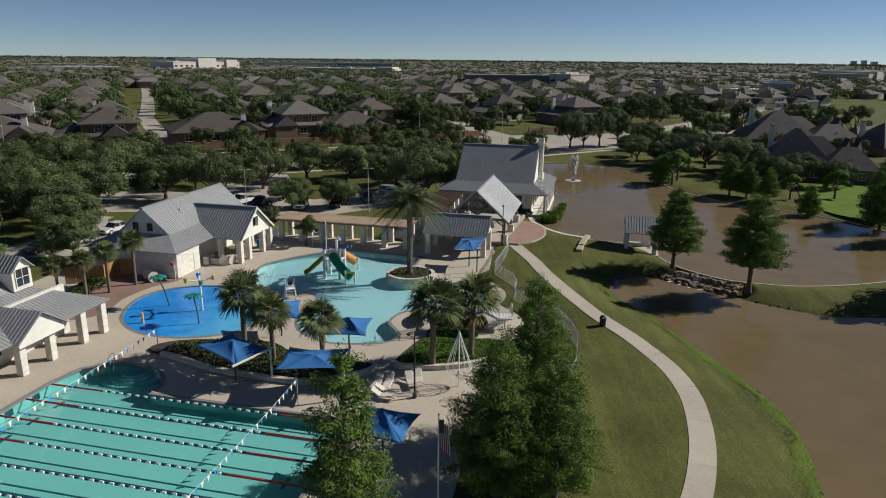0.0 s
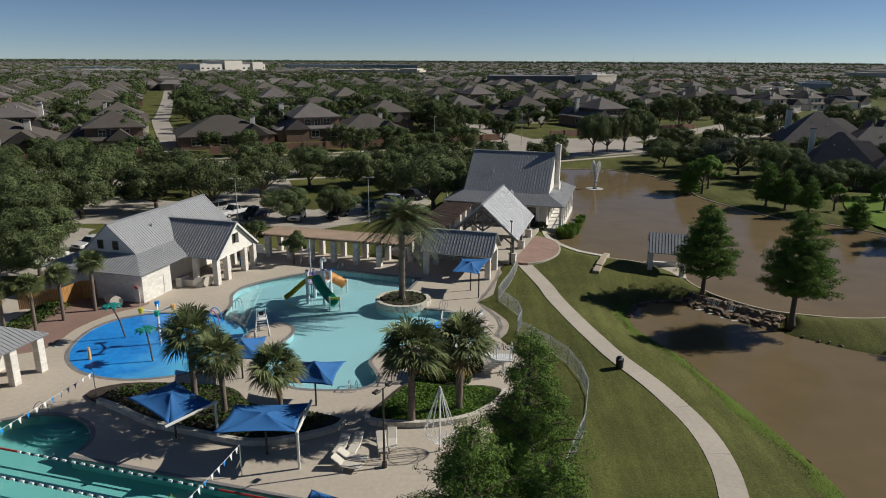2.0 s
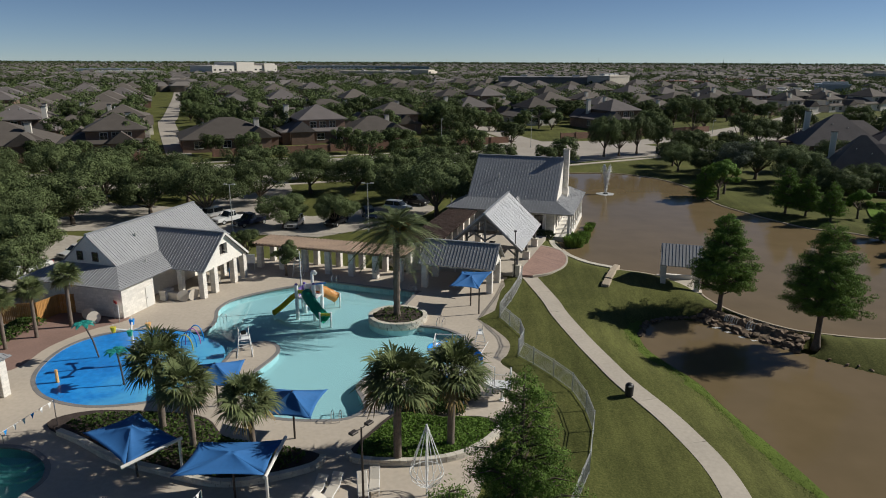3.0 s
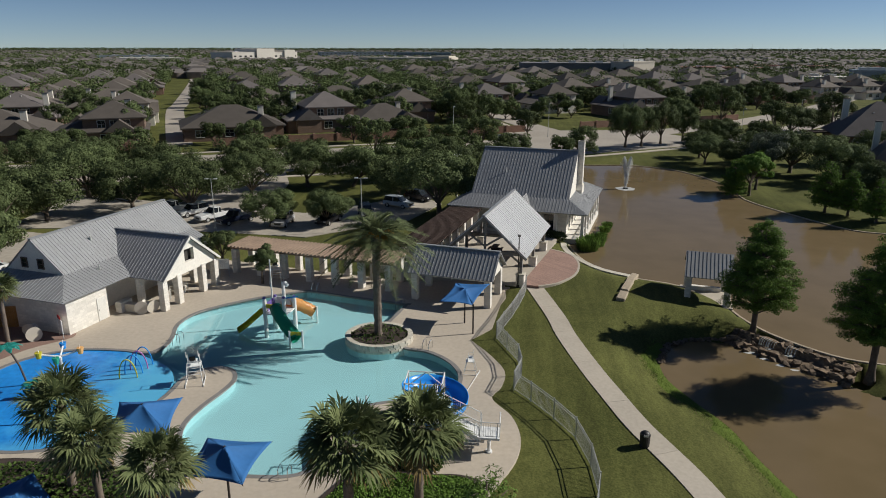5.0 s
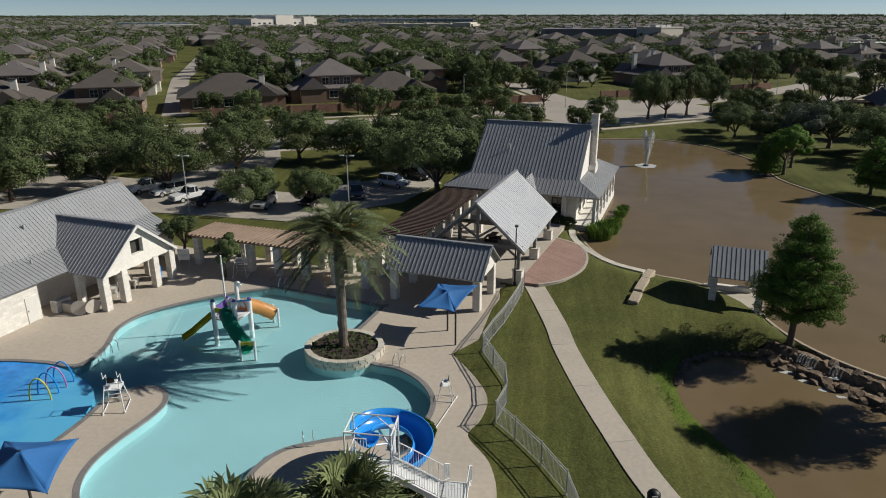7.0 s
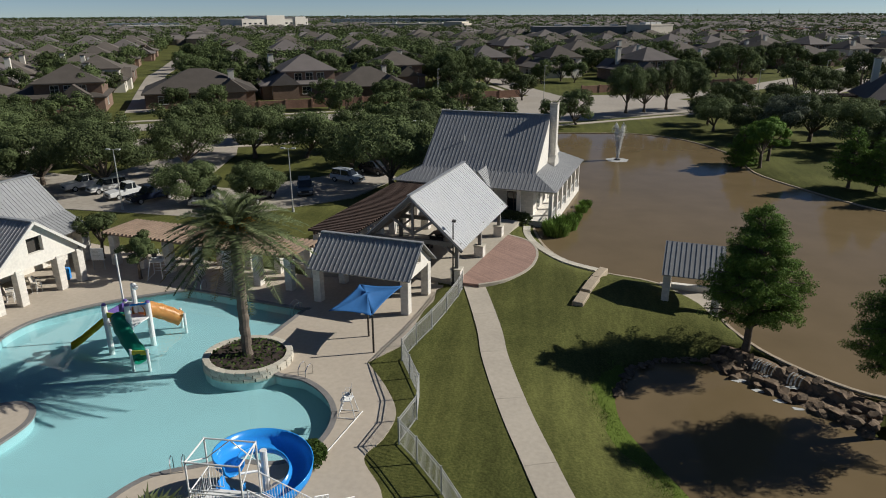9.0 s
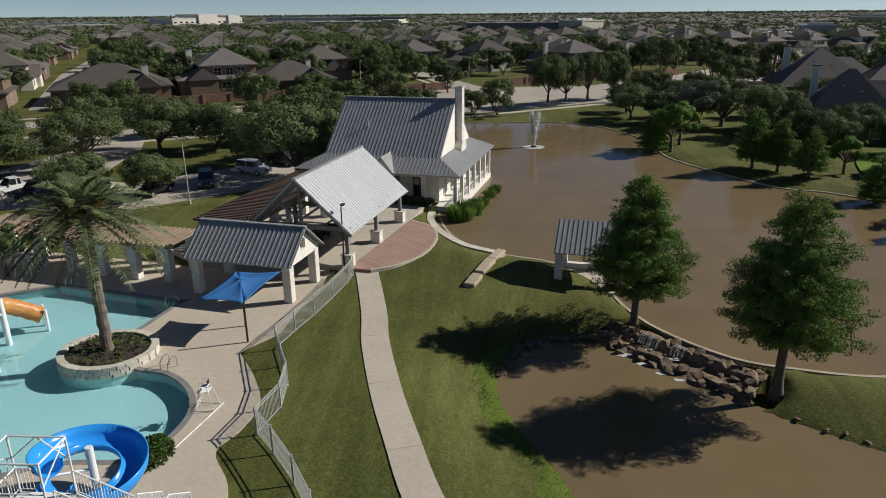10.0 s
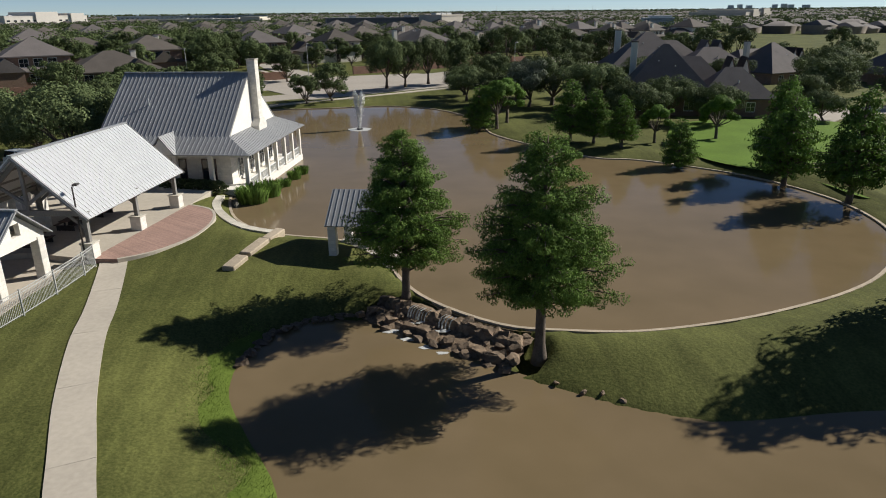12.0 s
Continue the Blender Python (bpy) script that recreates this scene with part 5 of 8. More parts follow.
road("road", [sn(-500, 156), sn(-200, 156), sn(0, 156.2), sn(90, 157), sn(140, 160), (72, 221), (99, 251), (135, 296), (172, 350), (235, 450)], 8.6, M_ROAD, "pale concrete carriageway of the boulevard")
road("road", [sn(-500, 175), sn(-200, 175), sn(0, 175.2), sn(90, 176), sn(140, 178), (62, 240), (88, 268), (124, 314), (160, 368), (220, 465)], 9.0, M_ROAD, "pale concrete carriageway of the boulevard")
single("road_junction", slab_bm([tuple(sn(s, n)[:2]) for s, n in ((98, 150), (150, 154), (146, 186), (112, 196), (98, 186))], [], -0.4, -0.012), M_ROAD, "wide pale concrete road junction", "road", kind="structure")
road("pavement", [sn(-500, 146.5), sn(0, 146.5), sn(80, 146.5), sn(120, 149), (60, 205), (90, 231), (130, 276), (180, 340)], 1.6, M_PATH, "concrete pavement along the boulevard", 0.0, "pavement")
road("pavement", [sn(-500, 184.5), sn(0, 184.5), sn(80, 185), sn(110, 198), sn(118, 240)], 1.6, M_PATH, "concrete pavement below the brick wall", 0.0, "pavement")
road("side_street", [sn(17, 200), sn(17, 300), sn(20, 340), sn(30, 500), sn(40, 700), sn(60, 1100)], 6.4, M_ROAD, "straight pale concrete residential street")
road("side_street", [sn(118, 182), sn(124, 230), sn(140, 290), sn(160, 380)], 8.0, M_ROAD, "pale concrete residential street")
road("side_street", [(88, 132), (98, 141), (112, 145), (135, 148), (170, 160), (215, 172)], 7.5, M_ROAD, "pale concrete street behind the pond houses")
road("side_street", [(122, 146), (118, 120), (128, 95), (150, 70)], 7.5, M_ROAD, "pale concrete street behind the pond houses")
single("parking_lot", slab_bm([(-62, 104), (-45, 106.5), (-20, 104.5), (-8, 115), (-4.5, 126), (-9, 132), (-17, 124), (-24, 117.5), (-46, 121.5), (-66, 126)], [], -0.4, -0.02), M_LOT, "shaded concrete parking lot", "parking lot", kind="structure")
single("lot_drive", slab_bm([(-46, 121), (-30, 119), (-34, 140), tuple(sn(36, 152.5)[:2]), tuple(sn(22, 152.5)[:2]), (-44, 136)], [], -0.4, -0.026), M_ROAD, "driveway from the boulevard to the parking lot", "road", kind="structure")

wall = empty("boundary_wall", None, "brown brick boundary wall with piers", "wall", kind="structure")


def brick_wall(a, b, z=1.9):
    a, b = Vector((a[0], a[1], 0)), Vector((b[0], b[1], 0))
    L = (b - a).length
    ang = math.degrees(math.atan2(b.y - a.y, b.x - a.x))
    n = max(1, round(L / 6))
    for k in range(n):
        m = Matrix.Translation(a.lerp(b, k / n)) @ pose(0, 0, 0, 0, 0, ang)
        part("wall_panel", boxbm(0.25, L / n - 0.25, -0.1, 0.1, -0.3, z, m), M_BRICKWALL, wall)
        part("pier", boxbm(-0.26, 0.25, -0.25, 0.25, -0.3, z + 0.18, m, 0.02), M_BRICKWALL, wall)


brick_wall(sn(-190, 194), sn(9, 194))
brick_wall(sn(25, 194), sn(112, 194))
brick_wall(sn(132, 196), sn(196, 198))


def hip(bm, w, d, z0, rise, over=0.5, ridge=None, m=None):
    """A hip roof with thickness; ridge along x. ridge: half length of the ridge (w for a gable)."""
    W, D = w / 2 + over, d / 2 + over
    r = max(0.2, W - D) if ridge is None else ridge
    T = [(-W, -D, z0), (W, -D, z0), (W, D, z0), (-W, D, z0), (-r, 0, z0 + rise), (r, 0, z0 + rise)]
    B = [(x, y, z0 - 0.22) for x, y, z in T[:4]]
    vs = [bm.verts.new(m @ Vector(p) if m else p) for p in T + B]
    for f in ((0, 1, 5, 4), (1, 2, 5), (2, 3, 4, 5), (3, 0, 4), (0, 6, 7, 1), (1, 7, 8, 2), (2, 8, 9, 3), (3, 9, 6, 0), (9, 8, 7, 6)):
        bm.faces.new([vs[i] for i in f])


def house(seed, label, two=True, w=15, d=13, roof=None, wall_m=None, plain=False):
    """A suburban house: brick body, main hip roof, gabled bays, windows, chimney and vents."""
    rng = np.random.default_rng(seed)
    e = empty("house", None, label, "house")
    roof, wall_m = roof or M_SHINGLE, wall_m or M_BRICKHOUSE
    zt = 5.4 if two else 2.9
    part("wall", boxbm(-w / 2, w / 2, -d / 2, d / 2, -0.3, 2.9 if two else zt), wall_m, e)
    bm = bmesh.new()
    if two:
        ux = rng.uniform(0.1, 0.2) * w
        uw = w * 0.66
        part("upper_wall", boxbm(ux - uw / 2, ux + uw / 2, -d * 0.40, d * 0.36, 2.9, zt), wall_m, e)
        hip(bm, w, d, 2.85, 2.6, 0.45)
        bu = bmesh.new()
        hip(bu, uw, d * 0.78, zt - 0.02, 3.0, 0.5, m=pose(ux, -0.25, 0))
        part("upper_roof", bu, roof, e)
    else:
        hip(bm, w, d, zt - 0.02, 3.9, 0.5)
        ux, uw = 0, w
    part("roof", bm, roof, e)
    # gabled bay to the front and to the back
    for sgn, gx in ((1, -w * 0.28), (-1, w * 0.22 * rng.choice([-1, 1]))):
        g = bmesh.new()
        gw, gd = 4.6, 2.2
        y0, y1 = (d / 2 - 2.5, d / 2 + gd) if sgn > 0 else (-d / 2 - gd * 0.5, -d / 2 + 2.5)
        part("bay_wall", boxbm(gx - gw / 2, gx + gw / 2, min(y0, y1) + 0.3, max(y0, y1) - 0.3, -0.3, 2.9), wall_m, e)
        P = [(gx - gw / 2 - 0.4, y0, 2.8), (gx + gw / 2 + 0.4, y0, 2.8), (gx, y0, 5.2), (gx - gw / 2 - 0.4, y1, 2.8), (gx + gw / 2 + 0.4, y1, 2.8), (gx, y1, 5.2)]
        vs = [g.verts.new(p) for p in P]
        for f in ((0, 1, 2), (3, 5, 4), (0, 2, 5, 3), (1, 4, 5, 2), (0, 3, 4, 1)):
            g.faces.new([vs[i] for i in f])
        bmesh.ops.recalc_face_normals(g, faces=g.faces)
        part("bay_roof", g, roof, e)
    if plain:
        wb = bmesh.new()
        for sgn in (-1, 1):
            for x in (-w * 0.33, w * 0.05, w * 0.34):
                box(wb, x - 0.8, x + 0.8, sgn * d / 2 - 0.05, sgn * d / 2 + 0.05, 0.9, 2.3)
        ws = part("windows", wb, M_GLASS, e, "dark windows")
        ws["kind"] = "stuff"
        return e
    for sgn in (-1, 1):
        for x in (-w * 0.33, w * 0.05, w * 0.34):
            window(e, pose(x, sgn * (d / 2 + 0.02), 0.9, 0, 0, 0 if sgn < 0 else 180), 1.5, 1.4, 1)
        if two:
            yy = -d * 0.40 - 0.02 if sgn < 0 else d * 0.36 + 0.02
            for x in (ux - 2.0, ux, ux + 2.0):
                window(e, pose(x, yy, 3.5, 0, 0, 0 if sgn < 0 else 180), 1.2, 1.35, 1)
    for sgn in (-1, 1):
        window(e, pose(sgn * (w / 2 + 0.02), -1.5, 0.9, 0, 0, sgn * 90), 1.4, 1.4, 1)
    cx = rng.choice([-1, 1]) * w * 0.3
    c = part("chimney", boxbm(cx - 0.5, cx + 0.5, d * 0.2, d * 0.2 + 0.9, 2.5, 8.2 if two else 6.6, bevel=0.03), M_CREAM, e)
    part("chimney_cap", boxbm(cx - 0.6, cx + 0.6, d * 0.2 - 0.1, d * 0.2 + 1.0, 8.2 if two else 6.6, 8.35 if two else 6.75), M_DARK, c)
    for k in range(2):
        part("roof_vent", tubebm([(ux - 1 + 2 * k, 1.6, zt + 1.0), (ux - 1 + 2 * k, 1.6, zt + 2.35)], 0.1, 6), M_FENCE, e)
    return e


HOUSES = [house(1, "two-storey brown brick house with hipped shingle roof"), house(2, "single-storey brick house with broad hipped shingle roof", False, 18, 15),
          house(3, "two-storey brick house with steep dark shingle roof", True, 14, 14, M_SHINGLE_DARK), house(4, "two-storey cream sided house with brown shingle roof", True, 13, 12, None, M_CREAM),
          house(5, "single-storey tan brick house with shingle hip roof", False, 16, 14)]
NEAR = len(HOUSES)
HOUSES += [house(11, "two-storey brick house with hipped shingle roof in the suburb", True, 15, 13, plain=True), house(12, "single-storey brick house with hipped shingle roof in the suburb", False, 18, 15, plain=True),
           house(13, "two-storey house with dark shingle roof in the suburb", True, 14, 14, M_SHINGLE_DARK, plain=True), house(14, "two-storey cream house with shingle roof in the suburb", True, 13, 12, None, M_CREAM, True)]
used = set()


def settle(kind, p, turn, s=1.0):
    m = Matrix.Translation((p[0], p[1], -0.1)) @ pose(0, 0, 0, 0, 0, turn) @ Matrix.Diagonal((s * 1.42, s * 1.36, s * 1.26, 1))
    if kind in used:
        c = copy_thing(HOUSES[kind], Matrix.Identity(4))
        c.matrix_basis = m
        return c
    used.add(kind)
    HOUSES[kind].matrix_basis = m
    return HOUSES[kind]


PLACED = [(1, -26, 216, 1.05), (0, -1, 213, 1.0), (1, 31, 215, 1.0), (2, 57, 224, 1.05), (4, 75, 216, 0.9), (0, 86, 238, 1.0), (3, 150, 250, 1.0), (2, 128, 262, 1.0), (0, -52, 214, 1.0), (4, -76, 215, 1.0), (1, -100, 214, 1.0), (0, -124, 215, 1.0), (2, 172, 226, 1.0)]
taken = []
for kind, s, n, f in PLACED:
    settle(kind, sn(s, n), SUB + (0 if kind != 1 else 180), f)
    taken.append((s, n))
# the dark-roofed houses across the pond


def pond_house(m, label):
    """A large house of steep intersecting hip roofs with small gables and a tall pale chimney."""
    e = empty("house", m, label, "house")
    for nm, x, y, w, d, z, rise, r in (("front", 0, 0, 17, 15, 3.2, 8.0, 0.6), ("rear", 5.0, 11.0, 18, 11, 3.6, 5.0, 4.0), ("wing", 12.5, -2.5, 13, 11, 3.0, 4.6, 1.5)):
        part("wall", boxbm(x - w / 2, x + w / 2, y - d / 2, y + d / 2, -0.3, z), M_BRICKHOUSE, e)
        bm = bmesh.new()
        hip(bm, w, d, z, rise, 0.5, r, Matrix.Translation((x, y, 0)))
        part("roof", bm, M_SHINGLE_DARK, e)
    for x in (13.5, 16.2):
        part("gable", prism_bm([(x - 1.5, 4.0), (x + 1.5, 4.0), (x, 8.4)], 3.2, 3.5, 'y'), M_CREAM, e, "pale stone gable")
        g = bmesh.new()
        vs = [g.verts.new(p) for p in ((x - 1.8, 3.0, 3.9), (x + 1.8, 3.0, 3.9), (x, 3.0, 8.9), (x - 1.8, 8, 3.9), (x + 1.8, 8, 3.9), (x, 8, 8.9))]
        for f in ((0, 2, 5, 3), (1, 4, 5, 2)):
            g.faces.new([vs[i] for i in f])
        bmesh.ops.solidify(g, geom=g.faces[:], thickness=0.15)
        part("gable_roof", g, M_SHINGLE_DARK, e)
    c = part("chimney", boxbm(-6.2, -5.0, 2.6, 3.7, 3, 11.4, bevel=0.03), M_CREAM, e)
    part("chimney_cap", boxbm(-6.3, -4.9, 2.5, 3.8, 11.4, 11.6), M_DARK, c)
    for x, y, z in ((-1.5, -2.6, 8.2), (1.6, -3.4, 7.4), (2.6, -4.6, 6.0), (3.4, -2.2, 8.0), (13, -5.5, 5.2)):
        part("roof_vent", tubebm([(x, y, z - 0.8), (x, y, z + 0.5)], 0.11, 6), M_FENCE, e)
    for x in (-5, -1, 4):
        window(e, pose(x, -7.52, 0.9), 1.6, 1.5, 1)
    for x in (9, 15):
        window(e, pose(x, -8.02, 0.9), 1.5, 1.4, 1)
    return e


BIG = pond_house(pose(76.6, 151.6, -0.1, 0, 0, -16) @ Matrix.Diagonal((0.83, 0.83, 0.95, 1)), "large brick house with very dark steep shingle roofs")
for x, y, a, f in ((97, 206, -10, 1.15), (122, 194, 20, 0.9), (146, 176, 10, 0.9), (158, 128, 60, 0.85)):
    c = copy_thing(BIG, Matrix.Identity(4))
    c.matrix_basis = pose(x, y, -0.1, 0, 0, a) @ Matrix.Diagonal((f, f, f * 0.85, 1))


def garden_pool():
    m = pose(83.0, 203.2, 0, 0, 0, 8)
    e = empty("garden_pool", m, "small turquoise garden pool with pale coping behind the house", "swimming pool")
    part("basin", boxbm(-5.0, 5.0, -2.2, 2.2, -0.6, 0.02), M_PLASTER2, e)
    for b in ((-5.4, 5.4, -2.6, -2.2), (-5.4, 5.4, 2.2, 2.6), (-5.4, -5.0, -2.2, 2.2), (5.0, 5.4, -2.2, 2.2)):
        part("coping", boxbm(*b, -0.4, 0.08, None, 0.02), M_LIME, e)
    p = empty("patio_pergola", pose(85.0, 208.6, 0, 0, 0, 8), "dark brown timber pergola beside the garden pool", "pergola")
    for x in (-3.6, 0, 3.6):
        for y in (-1.8, 1.8):
            part("post", boxbm(x - 0.14, x + 0.14, y - 0.14, y + 0.14, -0.2, 2.7), M_DARKTIMBER, p)
    for y in (-1.8, 1.8):
        part("beam", boxbm(-4.2, 4.2, y - 0.1, y + 0.1, 2.7, 2.95), M_DARKTIMBER, p)
    for k in range(15):
        part("slat", boxbm(-4.2 + 0.58 * k, -3.98 + 0.58 * k, -2.4, 2.4, 2.95, 3.1), M_DARKTIMBER, p)


garden_pool()
rng = np.random.default_rng(21)
count = 0
for row in range(5):
    for n in (262 + 78 * row - 4, 288 + 78 * row + 4):
        s = -330 + rng.uniform(0, 10)
        while s < 380:
            street = 18 + max(0, (n - 340) * 0.06)
            clear = all(math.hypot(s - a, n - b) > 22 for a, b in taken)
            p = sn(s, n)
            ray = math.degrees(math.atan2(p.x - 5, p.y))
            if abs(s - street) > 15 and clear and -46 < ray < 44 and abs(s - 135) > 14 and count < 130:
                settle(int(rng.integers(0, 5)) if n < 300 else NEAR + int(rng.integers(0, 4)), p, SUB + 90 * int(rng.integers(0, 4)) * (1 if rng.random() < 0.3 else 2), rng.uniform(0.92, 1.1))
                taken.append((s, n))
                count += 1
            s += rng.uniform(25, 29)

# suburb trees: two light builds, repeated, in gardens and along the boulevard
rng = np.random.default_rng(31)
far_src = [make_oak(rng, hh, rr, 5200, 0.21, M_FARLEAF, 0.7, "garden_tree", "dark green garden tree with a rounded crown", lobes=24, sides=5) for hh, rr in ((8.8, 4.9), (7.4, 4.6), (10.0, 5.2))]
for e in far_src:
    e["group"] = "suburb trees"
started = set()


def garden_tree(k, p, s):
    if k in started:
        return again(far_src[k], p[0], p[1], -0.12, rng.uniform(0, 360), s)
    started.add(k)
    return put(far_src[k], p[0], p[1], -0.12, 0, s)


spots = [(s, 165.5) for s in (-140, -118, -95, -70, -48, -28, -8, 12, 33, 52, 66, 79, 88)] + [(s, 189) for s in (60, 75, 88, 99)] + [(s, 146.5) for s in (82, 92, 101)] + [(s, 188.5) for s in range(-150, 110, 37)] + [(s, 200) for s in range(-142, 115, 43)] + [(s, 236) for s in range(-140, 120, 22)] + [(s, 142) for s in (-110, -88, -66, 60, 74)]
spots += [(17 + k * 12.5 + max(0, (n - 340) * 0.06), n) for n in range(215, 420, 17) for k in (-1, 1)]
for s, n in spots:
    if abs(s - 17) < 8 and n > 185:
        continue
    garden_tree(int(rng.integers(0, 3)), sn(s + rng.normal() * 2.5, n + rng.normal() * 1.2), rng.uniform(0.8, 1.15))
for _ in range(420):
    n = 222 + 80 * rng.random()
    s = rng.uniform(-230, 260)
    p = sn(s, n)
    ray = math.degrees(math.atan2(p.x - 5, p.y))
    if abs(s - 18) < 13 or not -46 < ray < 44:
        continue
    if min(math.hypot(s - a, n - b) for a, b in taken) < 10.5:
        continue
    garden_tree(int(rng.integers(0, 3)), p, rng.uniform(0.75, 1.2))
for x, y in ((75, 262), (82, 275), (60, 262), (115, 275), (130, 262), (150, 300), (110, 235), (122, 228), (140, 240), (135, 210), (160, 215), (180, 250), (95, 225), (75, 212), (170, 190), (185, 160), (150, 150), (160, 175)):
    garden_tree(int(rng.integers(0, 3)), (x, y), rng.uniform(0.95, 1.25))


# beyond: roofs and trees too many to count
def far_roofs(count, r0, r1, seed):
    g = np.random.default_rng(seed)
    a = np.radians(g.uniform(-48, 46, count))
    r = np.sqrt(g.uniform(r0 ** 2, r1 ** 2, count))
    x, y = 5 + np.sin(a) * r, np.cos(a) * r
    w, d = g.uniform(6, 9, count), g.uniform(5.5, 8, count)
    t = np.radians(SUB) + g.integers(0, 2, count) * math.pi / 2 + g.normal(size=count) * 0.05
    z0, z1 = g.uniform(2.8, 5.5, count), None
    z1 = z0 + g.uniform(2.4, 3.6, count)
    c, s = np.cos(t), np.sin(t)
    local = [(-1, -1, 0), (1, -1, 0), (1, 1, 0), (-1, 1, 0), (-1, -1, 1), (1, -1, 1), (1, 1, 1), (-1, 1, 1), (-0.45, 0, 2), (0.45, 0, 2)]
    V = np.zeros((count, 10, 3))
    for i, (lx, ly, lz) in enumerate(local):
        k = 1.0 if lz == 0 else 1.08
        V[:, i, 0] = x + (lx * w * k * c - ly * d * k * s)
        V[:, i, 1] = y + (lx * w * k * s + ly * d * k * c)
        V[:, i, 2] = -0.2 if lz == 0 else (z0 if lz == 1 else z1)
    o = (np.arange(count) * 10)[:, None, None]
    walls = (np.array([(0, 1, 5, 4), (1, 2, 6, 5), (2, 3, 7, 6), (3, 0, 4, 7)])[None] + o).reshape(-1, 4)
    tops = (np.array([(4, 5, 9, 8), (6, 7, 8, 9), (5, 6, 9, 9), (7, 4, 8, 8)])[None] + o)
    tq = tops[:, :2].reshape(-1, 4)
    tt = tops[:, 2:, :3].reshape(-1, 3)
    return V.reshape(-1, 3), walls, tq, tt


M_FARROOF = mat("far_shingle", (0.125, 0.110, 0.098), rough=0.95, var=0.1, scale=0.02, fine=0.3, island=0.45)
M_FARWALL = mat("far_wall", (0.20, 0.17, 0.14), rough=0.9, var=0.1, scale=0.02, fine=0.3, island=0.5)
for name, cnt, r0, r1, seed in (("distant_houses", 1500, 560, 1300, 3), ("distant_houses", 5200, 1300, 4400, 4)):
    V, walls, tq, tt = far_roofs(cnt, r0, r1, seed)
    e = empty(name, None, "brown shingle roofs of the distant suburb", "houses", kind="stuff")
    quads("wall", V, walls, M_FARWALL, e)
    quads("roof", V, tq, M_FARROOF, e)
    quads("roof_end", V, tt, M_FARROOF, e)


def far_trees(name, count, r0, r1, cards, size, seed, tall=(5, 10)):
    g = np.random.default_rng(seed)
    a = np.radians(g.uniform(-48, 46, count))
    r = np.sqrt(g.uniform(r0 ** 2, r1 ** 2, count))
    x, y, h = 5 + np.sin(a) * r, np.cos(a) * r, g.uniform(*tall, count)
    S, N = x * S_AX.x + y * S_AX.y, x * N_AX.x + y * N_AX.y
    ok = np.ones(count, dtype=bool)
    if r0 < 900:
        for s_, n_ in taken:
            ok &= np.hypot(S - s_, N - n_) > 9.0
        ok &= (np.abs(S - 18 - np.maximum(0, (N - 340) * 0.06)) > 13) & (N > 296)
    x, y, h = x[ok], y[ok], h[ok]
    count = len(x)
    C = np.column_stack([x, y, h * 0.50])
    R = np.column_stack([h * 0.48, h * 0.48, h * 0.42])
    n = count * cards
    C, R = np.repeat(C, cards, axis=0), np.repeat(R, cards, axis=0)
    d = g.normal(size=(n, 3))
    d /= np.linalg.norm(d, axis=1)[:, None]
    P = C + d * R * g.uniform(0.6, 1.0, n)[:, None]
    nrm = d + g.normal(size=(n, 3)) * 0.5
    nrm /= np.linalg.norm(nrm, axis=1)[:, None]
    ref = g.normal(size=(n, 3))
    u = np.cross(nrm, ref)
    u /= np.linalg.norm(u, axis=1)[:, None]
    v = np.cross(nrm, u)
    s = size * g.uniform(0.6, 1.3, n)[:, None]
    V = np.stack([P - u * s, P - v * s * 0.7, P + u * s, P + v * s * 0.7], axis=1).reshape(-1, 3)
    tagged(quads(name, V, np.arange(n * 4).reshape(-1, 4), M_FARLEAF), "dark green tree crowns of the distant suburb", "trees", kind="stuff")


far_trees("suburb_trees", 2500, 290, 540, 180, 0.46, 40, (6, 11.5))
far_trees("distant_trees", 5200, 540, 1000, 60, 0.8, 41, (5.5, 11))
far_trees("distant_trees", 8500, 1000, 2300, 16, 1.5, 42)
far_trees("distant_trees", 8000, 2300, 4700, 8, 2.6, 43, (6, 11))
far_trees("distant_woods", 5000, 4300, 4850, 8, 3.4, 44, (15, 21))


# commercial buildings on the horizon
M_BEIGE = mat("beige_panel", (0.50, 0.45, 0.37), rough=0.8, var=0.08, scale=0.05, fine=0.6)
M_OFFWHITE = mat("white_panel", (0.62, 0.57, 0.50), rough=0.8, var=0.06, scale=0.05, fine=0.6)
M_GREYBOX = mat("grey_panel", (0.16, 0.155, 0.15), rough=0.8, var=0.1, scale=0.05, fine=0.6)
M_BLUEBOX = mat("blue_grey_panel", (0.24, 0.28, 0.31), rough=0.5, var=0.1, scale=0.05, fine=0.6)
M_REDBOX = mat("red_brick_panel", (0.26, 0.12, 0.09), rough=0.8, var=0.1, scale=0.05, fine=0.6)


